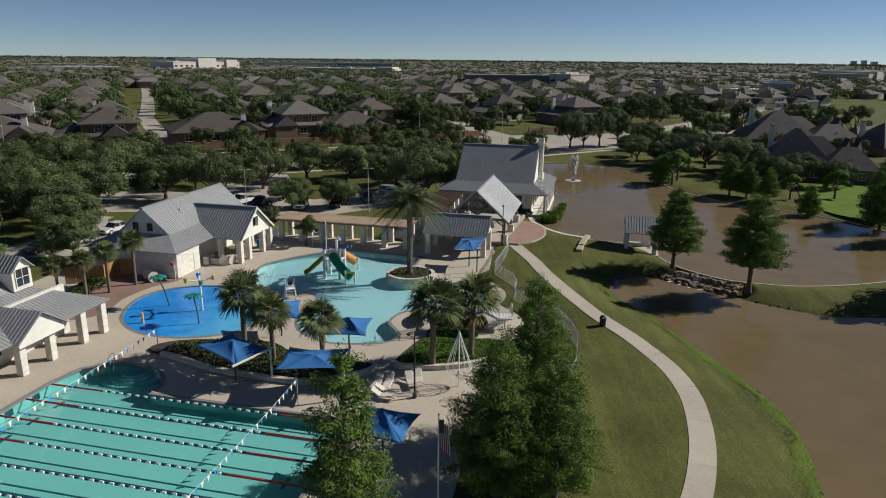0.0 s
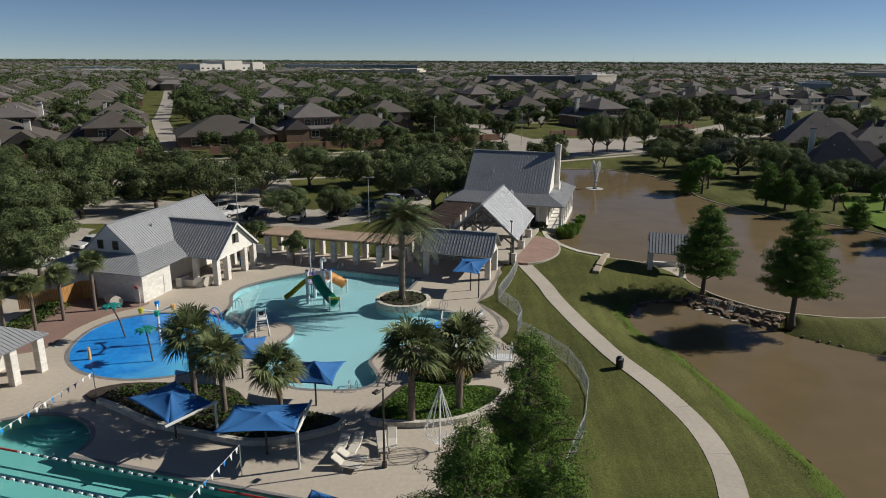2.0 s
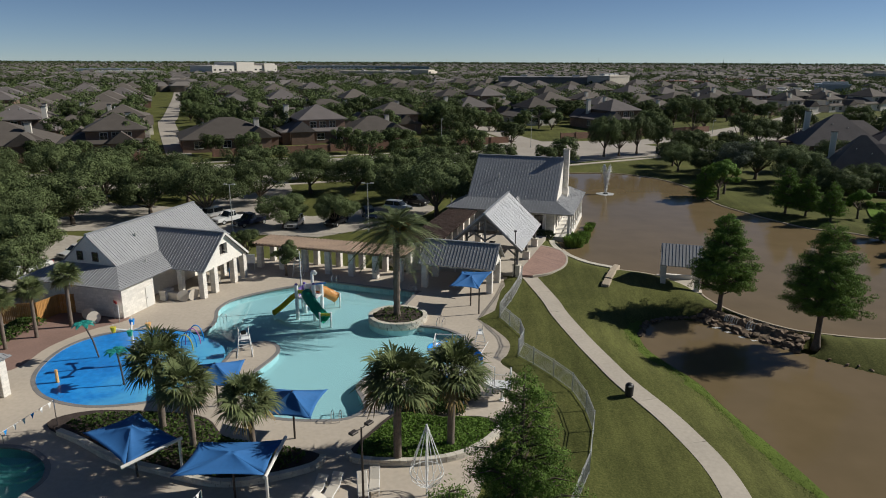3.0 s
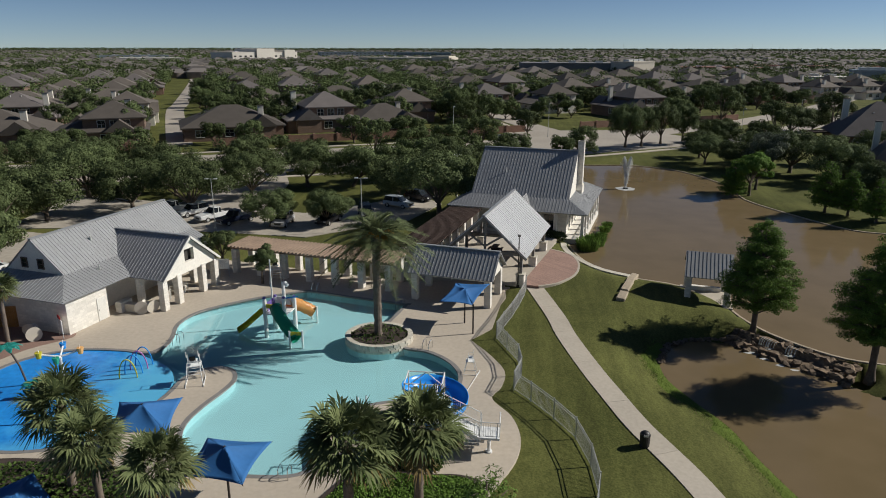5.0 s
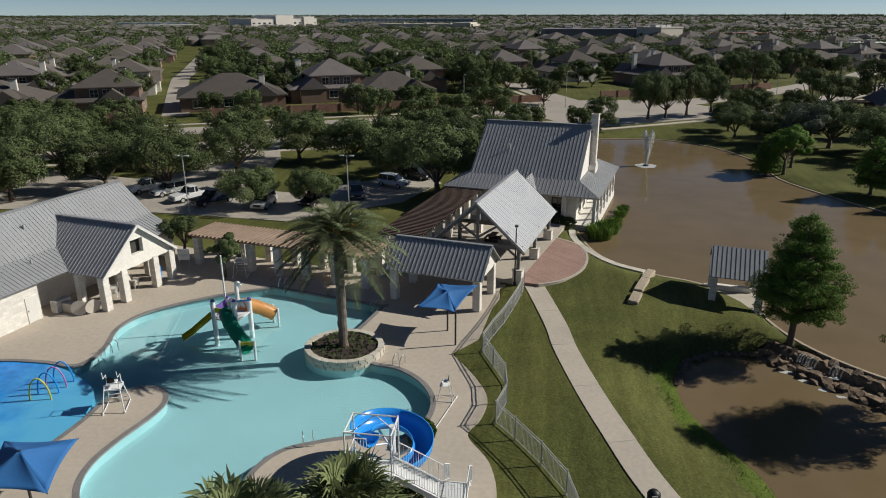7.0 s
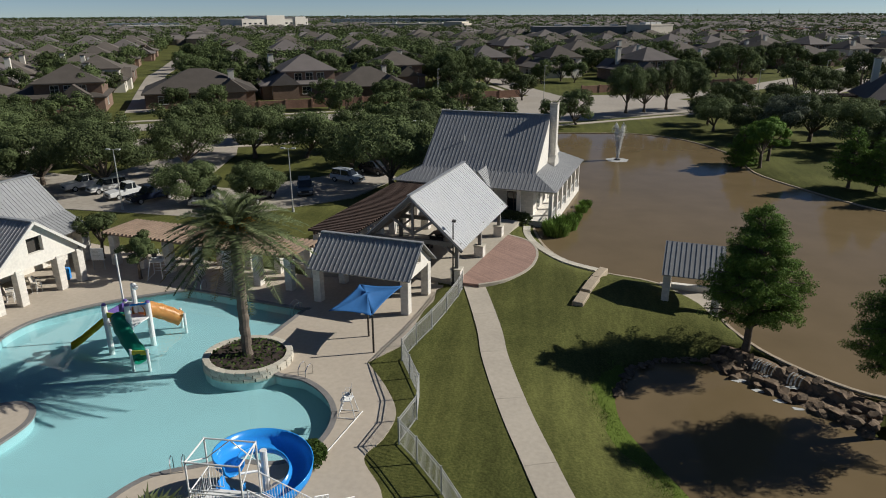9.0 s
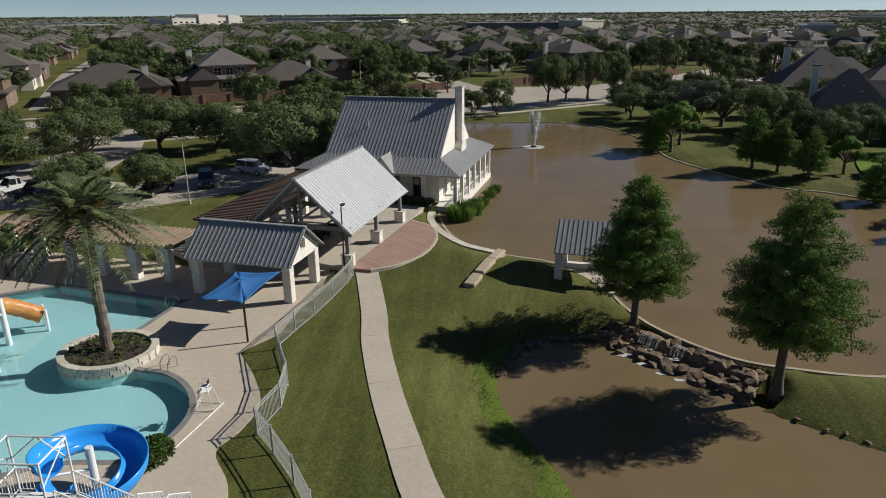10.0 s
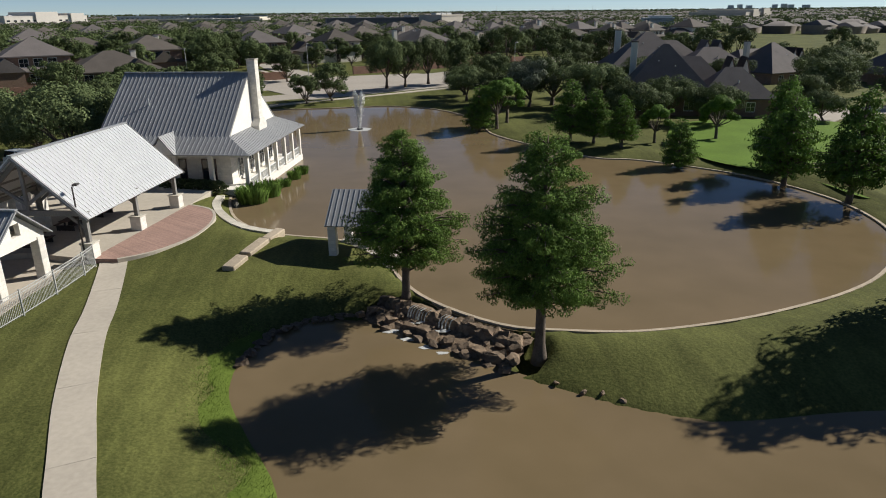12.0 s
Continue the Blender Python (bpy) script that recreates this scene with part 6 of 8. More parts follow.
def big_box(x, y, w, d, h, turn, material, label, floors=2, tiers=()):
    """A flat-roofed commercial block with parapet, window bands cut into bays, and roof plant."""
    e = empty("commercial_building", pose(x, y, -0.2, 0, 0, turn), label, "building")
    part("block", boxbm(-w / 2, w / 2, -d / 2, d / 2, 0, h, bevel=0.2), material, e)
    part("parapet", boxbm(-w / 2 - 0.3, w / 2 + 0.3, -d / 2 - 0.3, d / 2 + 0.3, h, h + 0.9), material, e)
    for x0, x1, hh in tiers:
        part("upper_block", boxbm(x0 * w, x1 * w, -d / 2 - 2.5, d / 2 - 3, 0, hh, bevel=0.2), material, e)
    bays = max(4, int(w / 9))
    for f in range(floors):
        z = 1.2 + f * (h - 1) / floors
        for k in range(bays):
            cx = -w / 2 + w * (k + 0.5) / bays
            part("window", boxbm(cx - w / bays * 0.22, cx + w / bays * 0.22, -d / 2 - 0.25, -d / 2 + 0.1, z, z + (h - 1) / floors * 0.32), M_GLASS, e)
    for k in range(3):
        part("roof_plant", boxbm(-w * 0.3 + w * 0.25 * k, -w * 0.3 + w * 0.25 * k + 5, -2, 3, h + 0.1, h + 2.2), M_FENCE, e)


big_box(-430, 1150, 120, 70, 15, 52, M_OFFWHITE, "large white commercial building on the horizon", 2, ((-0.15, 0.12, 21), (0.28, 0.45, 19)))
big_box(-150, 1010, 135, 40, 9, -8, M_BEIGE, "long low beige commercial building", 1, ((0.3, 0.48, 12),))
big_box(-360, 1590, 170, 40, 12, 25, M_BLUEBOX, "blue-grey office building on the horizon", 3)
big_box(-205, 1560, 120, 40, 12, 10, M_BLUEBOX, "blue-grey office building on the horizon", 3)
big_box(50, 585, 84, 40, 11.5, 4, M_GREYBOX, "long dark flat-roofed store", 1)
big_box(92, 566, 24, 22, 13.0, 42, M_BEIGE, "cream end block of the store", 1)
big_box(505, 900, 90, 70, 11, 40, M_BEIGE, "beige shopping centre on the horizon", 2, ((-0.3, -0.1, 14.5), (0.1, 0.35, 15.5)))
big_box(190, 690, 70, 24, 6, -12, M_REDBOX, "low red-brick shop row", 1)
big_box(300, 760, 110, 26, 6, -18, M_REDBOX, "low red-brick shop row", 1)
big_box(185, 470, 36, 22, 6.5, -14, M_OFFWHITE, "low white metal shed", 1)
big_box(222, 482, 18, 16, 10, -14, M_BLUEBOX, "tall grey metal shed with white roof", 1)
big_box(-560, 1050, 90, 30, 7, 28, M_OFFWHITE, "low white commercial building", 1)
big_box(-700, 1250, 120, 30, 8, 30, M_BLUEBOX, "low dark commercial building", 1)
M_TOWER = mat("pale_tower_panel", (0.42, 0.46, 0.50), rough=0.6, var=0.06, scale=0.05, fine=0.6)
for x, h, w in ((2350, 34, 26), (2410, 38, 22), (2470, 32, 30), (2640, 36, 24), (2700, 40, 26), (2745, 35, 34), (2850, 33, 40)):
    tagged(part("distant_tower", boxbm(x - w / 2, x + w / 2, 4200, 4225, 0, h), M_TOWER, None), "pale distant office tower on the skyline", "tower", "skyline towers")
for k, (x, y) in enumerate(((900, 4300), (600, 4200), (1250, 4300), (1330, 4250), (-300, 4300), (1500, 4300))):
    tagged(part("distant_mast", tubebm([(x, y, 0), (x, y, 42)], [1.0, 0.3], 4), M_FENCE, None), "thin distant transmission mast on the skyline", "mast", "skyline masts")

# ---- pool things ----
M_RED = mat("red_float", (0.42, 0.03, 0.025), rough=0.5, var=0.1)
M_FLOATW = mat("white_float", (0.75, 0.75, 0.72), rough=0.5, var=0.05)
M_FLOATB = mat("navy_float", (0.02, 0.05, 0.07), rough=0.5, var=0.1)
M_YELLOW = mat("yellow_plastic", (0.55, 0.47, 0.03), rough=0.35, var=0.08)
M_GREENP = mat("teal_green_plastic", (0.015, 0.30, 0.19), rough=0.3, var=0.08)
M_ORANGE = mat("orange_plastic", (0.78, 0.42, 0.14), rough=0.35, var=0.08)
M_BLUEP = mat("bright_blue_fibreglass", (0.025, 0.26, 0.68), rough=0.22, var=0.06)
M_PURPLE = mat("purple_plastic", (0.13, 0.09, 0.30), rough=0.4, var=0.08)
M_PINK = mat("pink_paint", (0.45, 0.16, 0.40), rough=0.4, var=0.05)
M_TEAL = mat("teal_leaf_plastic", (0.04, 0.36, 0.30), rough=0.4, var=0.1)
M_BROWNP = mat("brown_post_paint", (0.10, 0.075, 0.06), rough=0.6, var=0.15)
M_CEDAR = mat("orange_cedar", (0.40, 0.20, 0.06), rough=0.8, var=0.2, scale=1, fine=10, per_ob=0.15)
M_BLACK = mat("black_plastic", (0.018, 0.018, 0.018), rough=0.5, var=0.2)
M_STRAP = mat("cream_vinyl_strap", (0.55, 0.50, 0.42), rough=0.6, var=0.06)
M_LANE = mat("navy_lane_tile", (0.012, 0.05, 0.075), rough=0.4, var=0.1)


def lap(a, b, z=0.0):
    p = LAP0 + U * a + V_ * b
    return Vector((p.x, p.y, z))


def disc_mesh(r, L, sides, material, name):
    bm = tubebm([(-L / 2, 0, 0), (L / 2, 0, 0)], r, sides)
    me = bpy.data.meshes.new(name)
    bm.to_mesh(me)
    bm.free()
    me.materials.append(material)
    return me


me_w, me_b = disc_mesh(0.075, 0.24, 6, M_FLOATW, "float"), disc_mesh(0.075, 0.24, 6, M_FLOATB, "float")
lap_turn = math.degrees(math.atan2(U.y, U.x))
for k in range(7):
    b = 0.08 - 2.47 * k
    rope = empty("lane_rope", None, "floating lane rope with red ends and white and navy floats", "lane rope", "lap lane ropes")
    part("red_end", tubebm([lap(0.3, b, -0.06), lap(4.9, b, -0.06)], 0.07, 6), M_RED, rope, "red end floats")
    part("red_end", tubebm([lap(19.6, b, -0.06), lap(24.7, b, -0.06)], 0.07, 6), M_RED, rope, "red end floats")
    for i in range(42):
        f = new("float", (me_w, me_b)[i % 2])
        f.parent = rope
        f.matrix_basis = Matrix.Translation(lap(5.05 + 14.4 * i / 41, b, -0.06)) @ pose(0, 0, 0, 0, 0, lap_turn)
lines = empty("lane_markings", None, "dark navy tile lines on the lap pool floor", "lane lines", kind="structure")
for k in range(7):
    b = 1.2 - 2.47 * (k + 1)
    for a0, a1, hw in ((2.0, 23.0, 0.13),):
        part("lane_line", boxbm(a0, a1, b - hw, b + hw, -0.91, -0.888, Matrix.Translation(LAP0) @ pose(0, 0, 0, 0, 0, lap_turn)), M_LANE, lines)
    for a0 in (1.9, 22.8):
        part("line_end", boxbm(a0, a0 + 0.25, b - 0.55, b + 0.55, -0.91, -0.886, Matrix.Translation(LAP0) @ pose(0, 0, 0, 0, 0, lap_turn)), M_LANE, lines)
    part("wall_target", boxbm(-0.02, 0.03, b - 0.35, b + 0.35, -0.8, -0.3, Matrix.Translation(LAP0) @ pose(0, 0, 0, 0, 0, lap_turn)), M_LANE, lines)
# steps in the alcove
for k, r in enumerate((2.6, 2.1, 1.6, 1.1)):
    c = (-24.9, 48.6)
    ring = [(c[0] + r * math.cos(a), c[1] + r * math.sin(a) * 0.8) for a in np.linspace(math.pi * 1.02, math.pi * 1.98, 14)]
    single("pool_step", slab_bm(ring, [], -0.9, -0.76 + 0.15 * k), M_PLASTER2, "curved turquoise entry step in the lap pool", "step", kind="structure", group="lap pool steps")


def pennants(p, q, n, sag=0.35, z=2.1):
    e = empty("backstroke_flags", None, "string of white and blue backstroke pennants over the pool", "flags", "backstroke flags")
    p, q = Vector((p[0], p[1], z)), Vector((q[0], q[1], z))
    pts = [p.lerp(q, t) - Vector((0, 0, sag * 4 * t * (1 - t))) for t in np.linspace(0, 1, 24)]
    part("line", tubebm(pts, 0.012, 4), M_WHITESTEEL, e)
    d = (q - p).normalized()
    for i in range(n):
        t = (i + 0.5) / n
        o = p.lerp(q, t) - Vector((0, 0, sag * 4 * t * (1 - t)))
        bm = bmesh.new()
        s = Vector((-d.y, d.x, 0)) * (0.05 * math.sin(i * 2.3))
        pr = [o - d * 0.13, o + d * 0.13, o + s - Vector((0, 0, 0.42))]
        a = [bm.verts.new(v + Vector((0, 0.004, 0))) for v in pr]
        b = [bm.verts.new(v - Vector((0, 0.004, 0))) for v in pr]
        bm.faces.new(a)
        bm.faces.new(b[::-1])
        for j in range(3):
            bm.faces.new((a[j], b[j], b[(j + 1) % 3], a[(j + 1) % 3]))
        part("pennant", bm, M_BLUEP if i % 3 == 2 else M_FLOATW, e)
    for o in (p, q):
        part("post", tubebm([(o.x, o.y, 0), (o.x, o.y, z + 0.05)], 0.035, 6), M_CHROME, e)


pennants(lap(4.6, 7.3), lap(4.6, -21), 42)
pennants(lap(20.2, 1.6), lap(20.2, -21), 36)


def sail(name, corners, apex, posts, label, beam=None):
    """A four-cornered fabric roof stretched up to an apex, with sagging edges, on steel posts."""
    e = empty(name, None, label, "shade canopy", "blue shade canopies")
    A = Vector(apex)
    C = [Vector(c) for c in corners]
    mid = sum(C, Vector()) / 4
    for i in range(4):
        p, q = C[i], C[(i + 1) % 4]
        bm = bmesh.new()
        rows = []
        N = 8
        for r in range(N + 1):
            t = r / N
            row = []
            for s in range(N + 1):
                u = s / N
                edge = p.lerp(q, u)
                edge = edge.lerp(mid, 0.10 * 4 * u * (1 - u))
                v = A.lerp(edge, t)
                v.z -= 0.18 * 4 * t * (1 - t) * (0.4 + 0.6 * 4 * u * (1 - u))
                row.append(bm.verts.new(v))
            rows.append(row)
        for r in range(N):
            for s in range(N):
                if r == 0:
                    bm.faces.new((rows[0][s], rows[1][s], rows[1][s + 1]))
                else:
                    bm.faces.new((rows[r][s], rows[r + 1][s], rows[r + 1][s + 1], rows[r][s + 1]))
        bmesh.ops.remove_doubles(bm, verts=bm.verts, dist=0.0005)
        bmesh.ops.recalc_face_normals(bm, faces=bm.faces)
        bmesh.ops.solidify(bm, geom=bm.faces[:], thickness=0.012)
        part("fabric_panel", bm, M_CANVAS, e, smooth=True)
    for x, y, z in posts:
        part("post", tubebm([(x, y, 0), (x, y, z)], 0.07, 8), M_STEEL, e)
    if beam is not None:
        p, q = C[beam], C[(beam + 1) % 4]
        part("edge_beam", tubebm([p.lerp(q, -0.06), p.lerp(q, 1.08)], 0.10, 8), M_TRIM, e, "pale tubular edge beam")
        part("beam_post", tubebm([(p.x, p.y, 0), (p.x, p.y, p.z)], 0.09, 8), M_TRIM, e)
    for c in C:
        part("rib", tubebm([A - Vector((0, 0, 0.05)), A.lerp(c, 0.5) - Vector((0, 0, 0.26)), c - Vector((0, 0, 0.03))], 0.03, 5), M_STEEL, e)
    return e


sail("shade_canopy", [(-18.95, 46.6, 2.95), (-16.9, 49.3, 2.9), (-13.1, 46.7, 2.75), (-15.1, 44.3, 2.45)], (-16.0, 46.8, 3.45), [(-16.0, 46.8, 3.4)], "blue fabric shade canopy over the planted bed", 2)
sail("shade_canopy", [(-12.0, 43.2, 2.65), (-6.95, 43.9, 2.55), (-7.05, 47.5, 2.55), (-11.7, 46.3, 2.9)], (-9.4, 45.3, 3.0), [(-9.4, 45.3, 2.95)], "blue fabric shade canopy beside the stone bed", 1)
sail("shade_canopy", [(-5.95, 53.8, 2.65), (-10.0, 54.3, 2.3), (-9.9, 50.6, 2.3), (-6.1, 49.9, 2.6)], (-7.8, 51.8, 3.5), [(-7.8, 51.8, 3.5)], "blue fabric umbrella canopy at the pool edge")
sail("shade_canopy", [(-13.2, 57.9, 2.7), (-17.5, 57.9, 2.1), (-15.9, 53.9, 2.4), (-12.4, 54.4, 2.2)], (-14.6, 55.7, 3.4), [(-14.6, 55.7, 3.4)], "blue fabric umbrella canopy by the splash pad")
sail("shade_canopy", [(-0.9, 36.7, 3.0), (-4.5, 37.7, 3.0), (-5.4, 34.2, 2.9), (-1.8, 33.3, 2.9)], (-3.2, 35.5, 4.0), [(-3.2, 35.5, 4.0)], "blue fabric shade canopy at the end of the lap pool")
sail("shade_canopy", [(1.9, 80.2, 3.05), (5.05, 79.9, 3.2), (3.7, 76.2, 2.5), (0.8, 76.2, 2.7)], (2.9, 78.2, 3.3), [(3.8, 75.9, 2.7), (2.9, 78.2, 3.25)], "blue fabric shade canopy in front of the cabana")


def stone_course(parent, line, w, h, z, closed, step=0.55, shift=0.0):
    """Cut blocks laid end to end along a line."""
    pts = line + ([line[0]] if closed else [])
    acc = [0.0]
    for a, b in zip(pts, pts[1:]):
        acc.append(acc[-1] + (Vector(b[:2]) - Vector(a[:2])).length)
    g = np.random.default_rng(int(acc[-1] * 100) + int(z * 50))

    def at(s):
        i = min(max(np.searchsorted(acc, s) - 1, 0), len(pts) - 2)
        t = (s - acc[i]) / max(acc[i + 1] - acc[i], 1e-6)
        return Vector(pts[i][:2]).lerp(Vector(pts[i + 1][:2]), t)
    s = shift
    while s < acc[-1] - 0.15:
        L = min(step * g.uniform(0.75, 1.35), acc[-1] - s)
        a, b = at(s + 0.004), at(s + L - 0.004)
        d = b - a
        ob = part("stone", boxbm(0, d.length, -w / 2 - g.uniform(0, 0.03), w / 2 + g.uniform(0, 0.03), z, z + h - 0.004, None, 0.012), M_LIME, parent)
        ob.matrix_basis = Matrix.Translation((a.x, a.y, 0)) @ pose(0, 0, 0, 0, 0, math.degrees(math.atan2(d.y, d.x)))
        s += L


# island of the date palm
isl = empty("palm_island", None, "round pale stone planter with dark mulch in the pool", "planter")
ring = [(-4.0 + 2.66 * math.cos(a), 73.9 + 2.45 * math.sin(a)) for a in np.linspace(0, 2 * math.pi, 49)[:-1]]
for k in range(3):
    stone_course(isl, ring, 0.42, 0.235, -0.22 + 0.235 * k, True, 0.6, 0.0)
inner = [(-4.0 + 2.54 * math.cos(a), 73.9 + 2.33 * math.sin(a)) for a in np.linspace(0, 2 * math.pi, 41)[:-1]]
part("core", slab_bm(inner, [], 0.0, 0.36), M_MULCH, isl, "dark mulch")
part("footing", slab_bm([(-4.0 + 2.8 * math.cos(a), 73.9 + 2.6 * math.sin(a)) for a in np.linspace(0, 2 * math.pi, 41)[:-1]], [], -0.78, -0.225), M_PLASTER, isl, "pale plastered footing under water")


def hedge(name, outline, z0, z1, cards, size, material, label, seed, category="hedge"):
    """A clipped hedge or bed of low plants: leaf cards filling an outline."""
    g = np.random.default_rng(seed)
    a = xy(outline)
    P = []
    lo, hi = a.min(axis=0), a.max(axis=0)
    while len(P) < cards:
        q = g.uniform(lo, hi, (cards, 2))
        P.extend(q[inside(q, a)])
    P = np.array(P[:cards])
    edge = np.clip(distance(P, a, True) / 0.35, 0, 1)
    top = g.random(cards) < 0.7
    Z = z0 + (z1 - z0) * np.where(top, 0.75 + 0.25 * edge + g.normal(size=cards) * 0.06, g.random(cards)) * (0.6 + 0.4 * edge)
    n = g.normal(size=(cards, 3)) * 0.6 + [0, 0, 0.8]
    n /= np.linalg.norm(n, axis=1)[:, None]
    u = np.cross(n, g.normal(size=(cards, 3)))
    u /= np.linalg.norm(u, axis=1)[:, None]
    v = np.cross(n, u)
    s = size * g.uniform(0.6, 1.3, cards)[:, None]
    C = np.column_stack([P, Z])
    V = np.stack([C - u * s, C - v * s * 0.6, C + u * s, C + v * s * 0.6], axis=1).reshape(-1, 3)
    return tagged(quads(name, V, np.arange(cards * 4).reshape(-1, 4), material), label, category, kind="stuff")


BED_R = smooth_line([(-3.8, 50.0), (-2.4, 49.3), (0.9, 49.5), (3.5, 50.6), (5.2, 52.6), (5.9, 54.6), (4.4, 55.4), (1.7, 55.2), (-1.3, 55.6), (-2.8, 53.0)], True, 4)
BED_L = smooth_line([(-25.2, 52.0), (-21.5, 50.0), (-18.2, 48.2), (-15.0, 47.3), (-11.6, 46.4), (-9.1, 46.6), (-5.8, 48.3), (-5.6, 49.8), (-8.8, 50.6), (-12.2, 51.2), (-14.6, 53.6), (-18.0, 54.2), (-23.2, 53.9)], True, 4)
for nm, line, a, b in (("planted_bed", BED_R, 0, 21), ("planted_bed", BED_L, 2, 28)):
    bed = empty(nm, None, "raised bed of dark mulch with a low pale stone wall", "planted bed")
    part("soil", slab_bm([(p.x, p.y) for p in line], [], -0.2, 0.2), M_MULCH, bed, "dark mulch")
    stone_course(bed, [(p.x, p.y) for p in line[a:b]], 0.34, 0.22, 0.0, False, 0.6)
    stone_course(bed, [(p.x, p.y) for p in line[a:b]], 0.36, 0.2, 0.22, False, 0.55, 0.02)
hedge("ground_cover", [p.lerp(Vector((1.4, 52.0, 0)), 0.1) for p in BED_R], 0.2, 0.45, 9000, 0.10, M_YOUNG, "low bright green ground cover in the stone bed", 3)
hedge("clipped_hedge", [(-1.4, 55.6), (3.2, 55.4), (3.4, 56.4), (1.6, 57.0), (-1.2, 56.6)], 0.0, 0.8, 2500, 0.11, M_HEDGE, "clipped green hedge", 4)
hedge("clipped_hedge", smooth_line([(-0.4, 57.6), (2.2, 56.8), (4.0, 57.8), (4.2, 59.2), (2.0, 58.8), (0.2, 58.6)], True, 4), 0.0, 0.9, 3000, 0.11, M_HEDGE, "rounded clipped hedge beside the slide stair", 5)
hedge("clipped_hedge", smooth_line([(3.0, 62.8), (3.9, 63.6), (4.1, 64.6), (3.4, 65.0), (2.6, 64.3)], True, 4), 0.0, 0.95, 2500, 0.10, M_HEDGE, "rounded clipped hedge beside the blue slide", 6)
hedge("low_shrubs", [p.lerp(Vector((-13.5, 50.0, 0)), 0.14) for p in BED_L], 0.2, 0.6, 3500, 0.13, M_HEDGE, "patchy low shrubs in the shaded bed", 7, "shrubs")
hedge("island_flowers", [(x * 0.9 - 0.4, y * 0.9 + 7.39) for x, y in ring], 0.36, 0.6, 350, 0.12, M_HEDGE, "sparse small plants in the island mulch", 8, "plants")
hedge("terrace_shrubs", [(-40, 61.5), (-37.6, 61.6), (-37.2, 70.0), (-40, 71)], 0.0, 0.6, 1800, 0.14, M_HEDGE, "low dark shrubs under the young palms", 9, "shrubs")


def lounger(label):
    e = empty("sun_lounger", None, label, "sun lounger", "sun loungers on the deck")
    f = bmesh.new()
    for x in (-0.3, 0.3):
        tube(f, [(x, -0.95, 0.34), (x, 0.3, 0.34), (x, 0.95, 0.78)], 0.022, 5)
    part("frame", f, M_WHITESTEEL, e)
    for x in (-0.3, 0.3):
        for y in (-0.75, 0.2):
            part("leg", tubebm([(x, y, 0), (x, y, 0.34)], 0.022, 5), M_WHITESTEEL, e)
    part("seat", boxbm(-0.29, 0.29, -0.93, 0.3, 0.35, 0.38, None, 0.01), M_STRAP, e)
    b = part("backrest", boxbm(-0.29, 0.29, 0, 0.8, 0, 0.03, None, 0.01), M_STRAP, e)
    b.matrix_basis = pose(0, 0.3, 0.35, 34)
    return e


L0 = lounger("cream strap sun lounger with a raised back")
spots_l = [(-4.8, 45.9, -12), (-3.9, 46.2, -8), (-2.2, 46.4, 14), (-4.0, 44.1, 78), (-3.8, 44.9, 80), (-1.6, 46.9, 8)]
for i, (x, y, a) in enumerate(spots_l):
    if i:
        copy_thing(L0, pose(x, y, 0, 0, 0, a))
    else:
        L0.matrix_basis = pose(x, y, 0, 0, 0, a)


def lifeguard_chair():
    e = empty("lifeguard_chair", None, "tall white metal lifeguard chair with ladder", "lifeguard chair", "lifeguard chairs")
    for x in (-0.55, 0.55):
        for y, ty in ((-0.8, -0.3), (0.8, 0.3)):
            part("leg", tubebm([(x * 1.15, y, 0), (x * 0.75, ty, 1.75)], 0.035, 6), M_WHITESTEEL, e)
        part("foot_rail", tubebm([(x * 1.15, -0.8, 0.05), (x * 1.15, 0.8, 0.05)], 0.03, 6), M_WHITESTEEL, e)
        part("arm", tubebm([(x * 0.75, -0.3, 1.75), (x * 0.75, -0.3, 2.15), (x * 0.75, 0.3, 2.2), (x * 0.75, 0.35, 2.65)], 0.025, 6), M_WHITESTEEL, e)
    for k in range(5):
        z = 0.3 + 0.3 * k
        part("rung", tubebm([(-0.5, -0.8 + 0.28 * z, z), (0.5, -0.8 + 0.28 * z, z)], 0.025, 6), M_WHITESTEEL, e)
    part("platform", boxbm(-0.5, 0.5, -0.55, 0.4, 1.42, 1.47), M_WHITESTEEL, e)
    part("seat", boxbm(-0.3, 0.3, -0.2, 0.3, 1.8, 1.86, None, 0.02), M_WHITESTEEL, e)
    part("backrest", boxbm(-0.22, 0.22, 0.28, 0.33, 1.9, 2.25, None, 0.02), M_BLACK, e, "dark seat back")
    return e


LG = lifeguard_chair()
LG.matrix_basis = pose(-15.9, 64.7, 0, 0, 0, 200)
copy_thing(LG, pose(4.1, 68.5, 0, 0, 0, 270) @ Matrix.Diagonal((0.62, 0.62, 0.72, 1)))
copy_thing(LG, pose(-17.6, 87.0, 0, 0, 0, 190))


def grab_rails(x, y, turn, group="pool grab rails"):
    e = empty("pool_ladder", pose(x, y, 0, 0, 0, turn), "pair of bent stainless pool rails", "pool rail", group)
    for s in (-0.28, 0.28):
        part("rail", tubebm([(s, 0.45, 0), (s, 0.45, 0.6), (s, 0.3, 0.75), (s, 0.0, 0.72), (s, -0.25, 0.45), (s, -0.3, -0.4)], 0.028, 6), M_CHROME, e)


for x, y, a in ((0.25, 72.4, -20), (-3.0, 62.9, 200), (-20.8, 71.6, 260), (-3.6, 81.6, 315), (-12.8, 84.9, 350), (-5.6, 54.5, 180), (-27.0, 49.3, 340)):
    grab_rails(x, y, a)


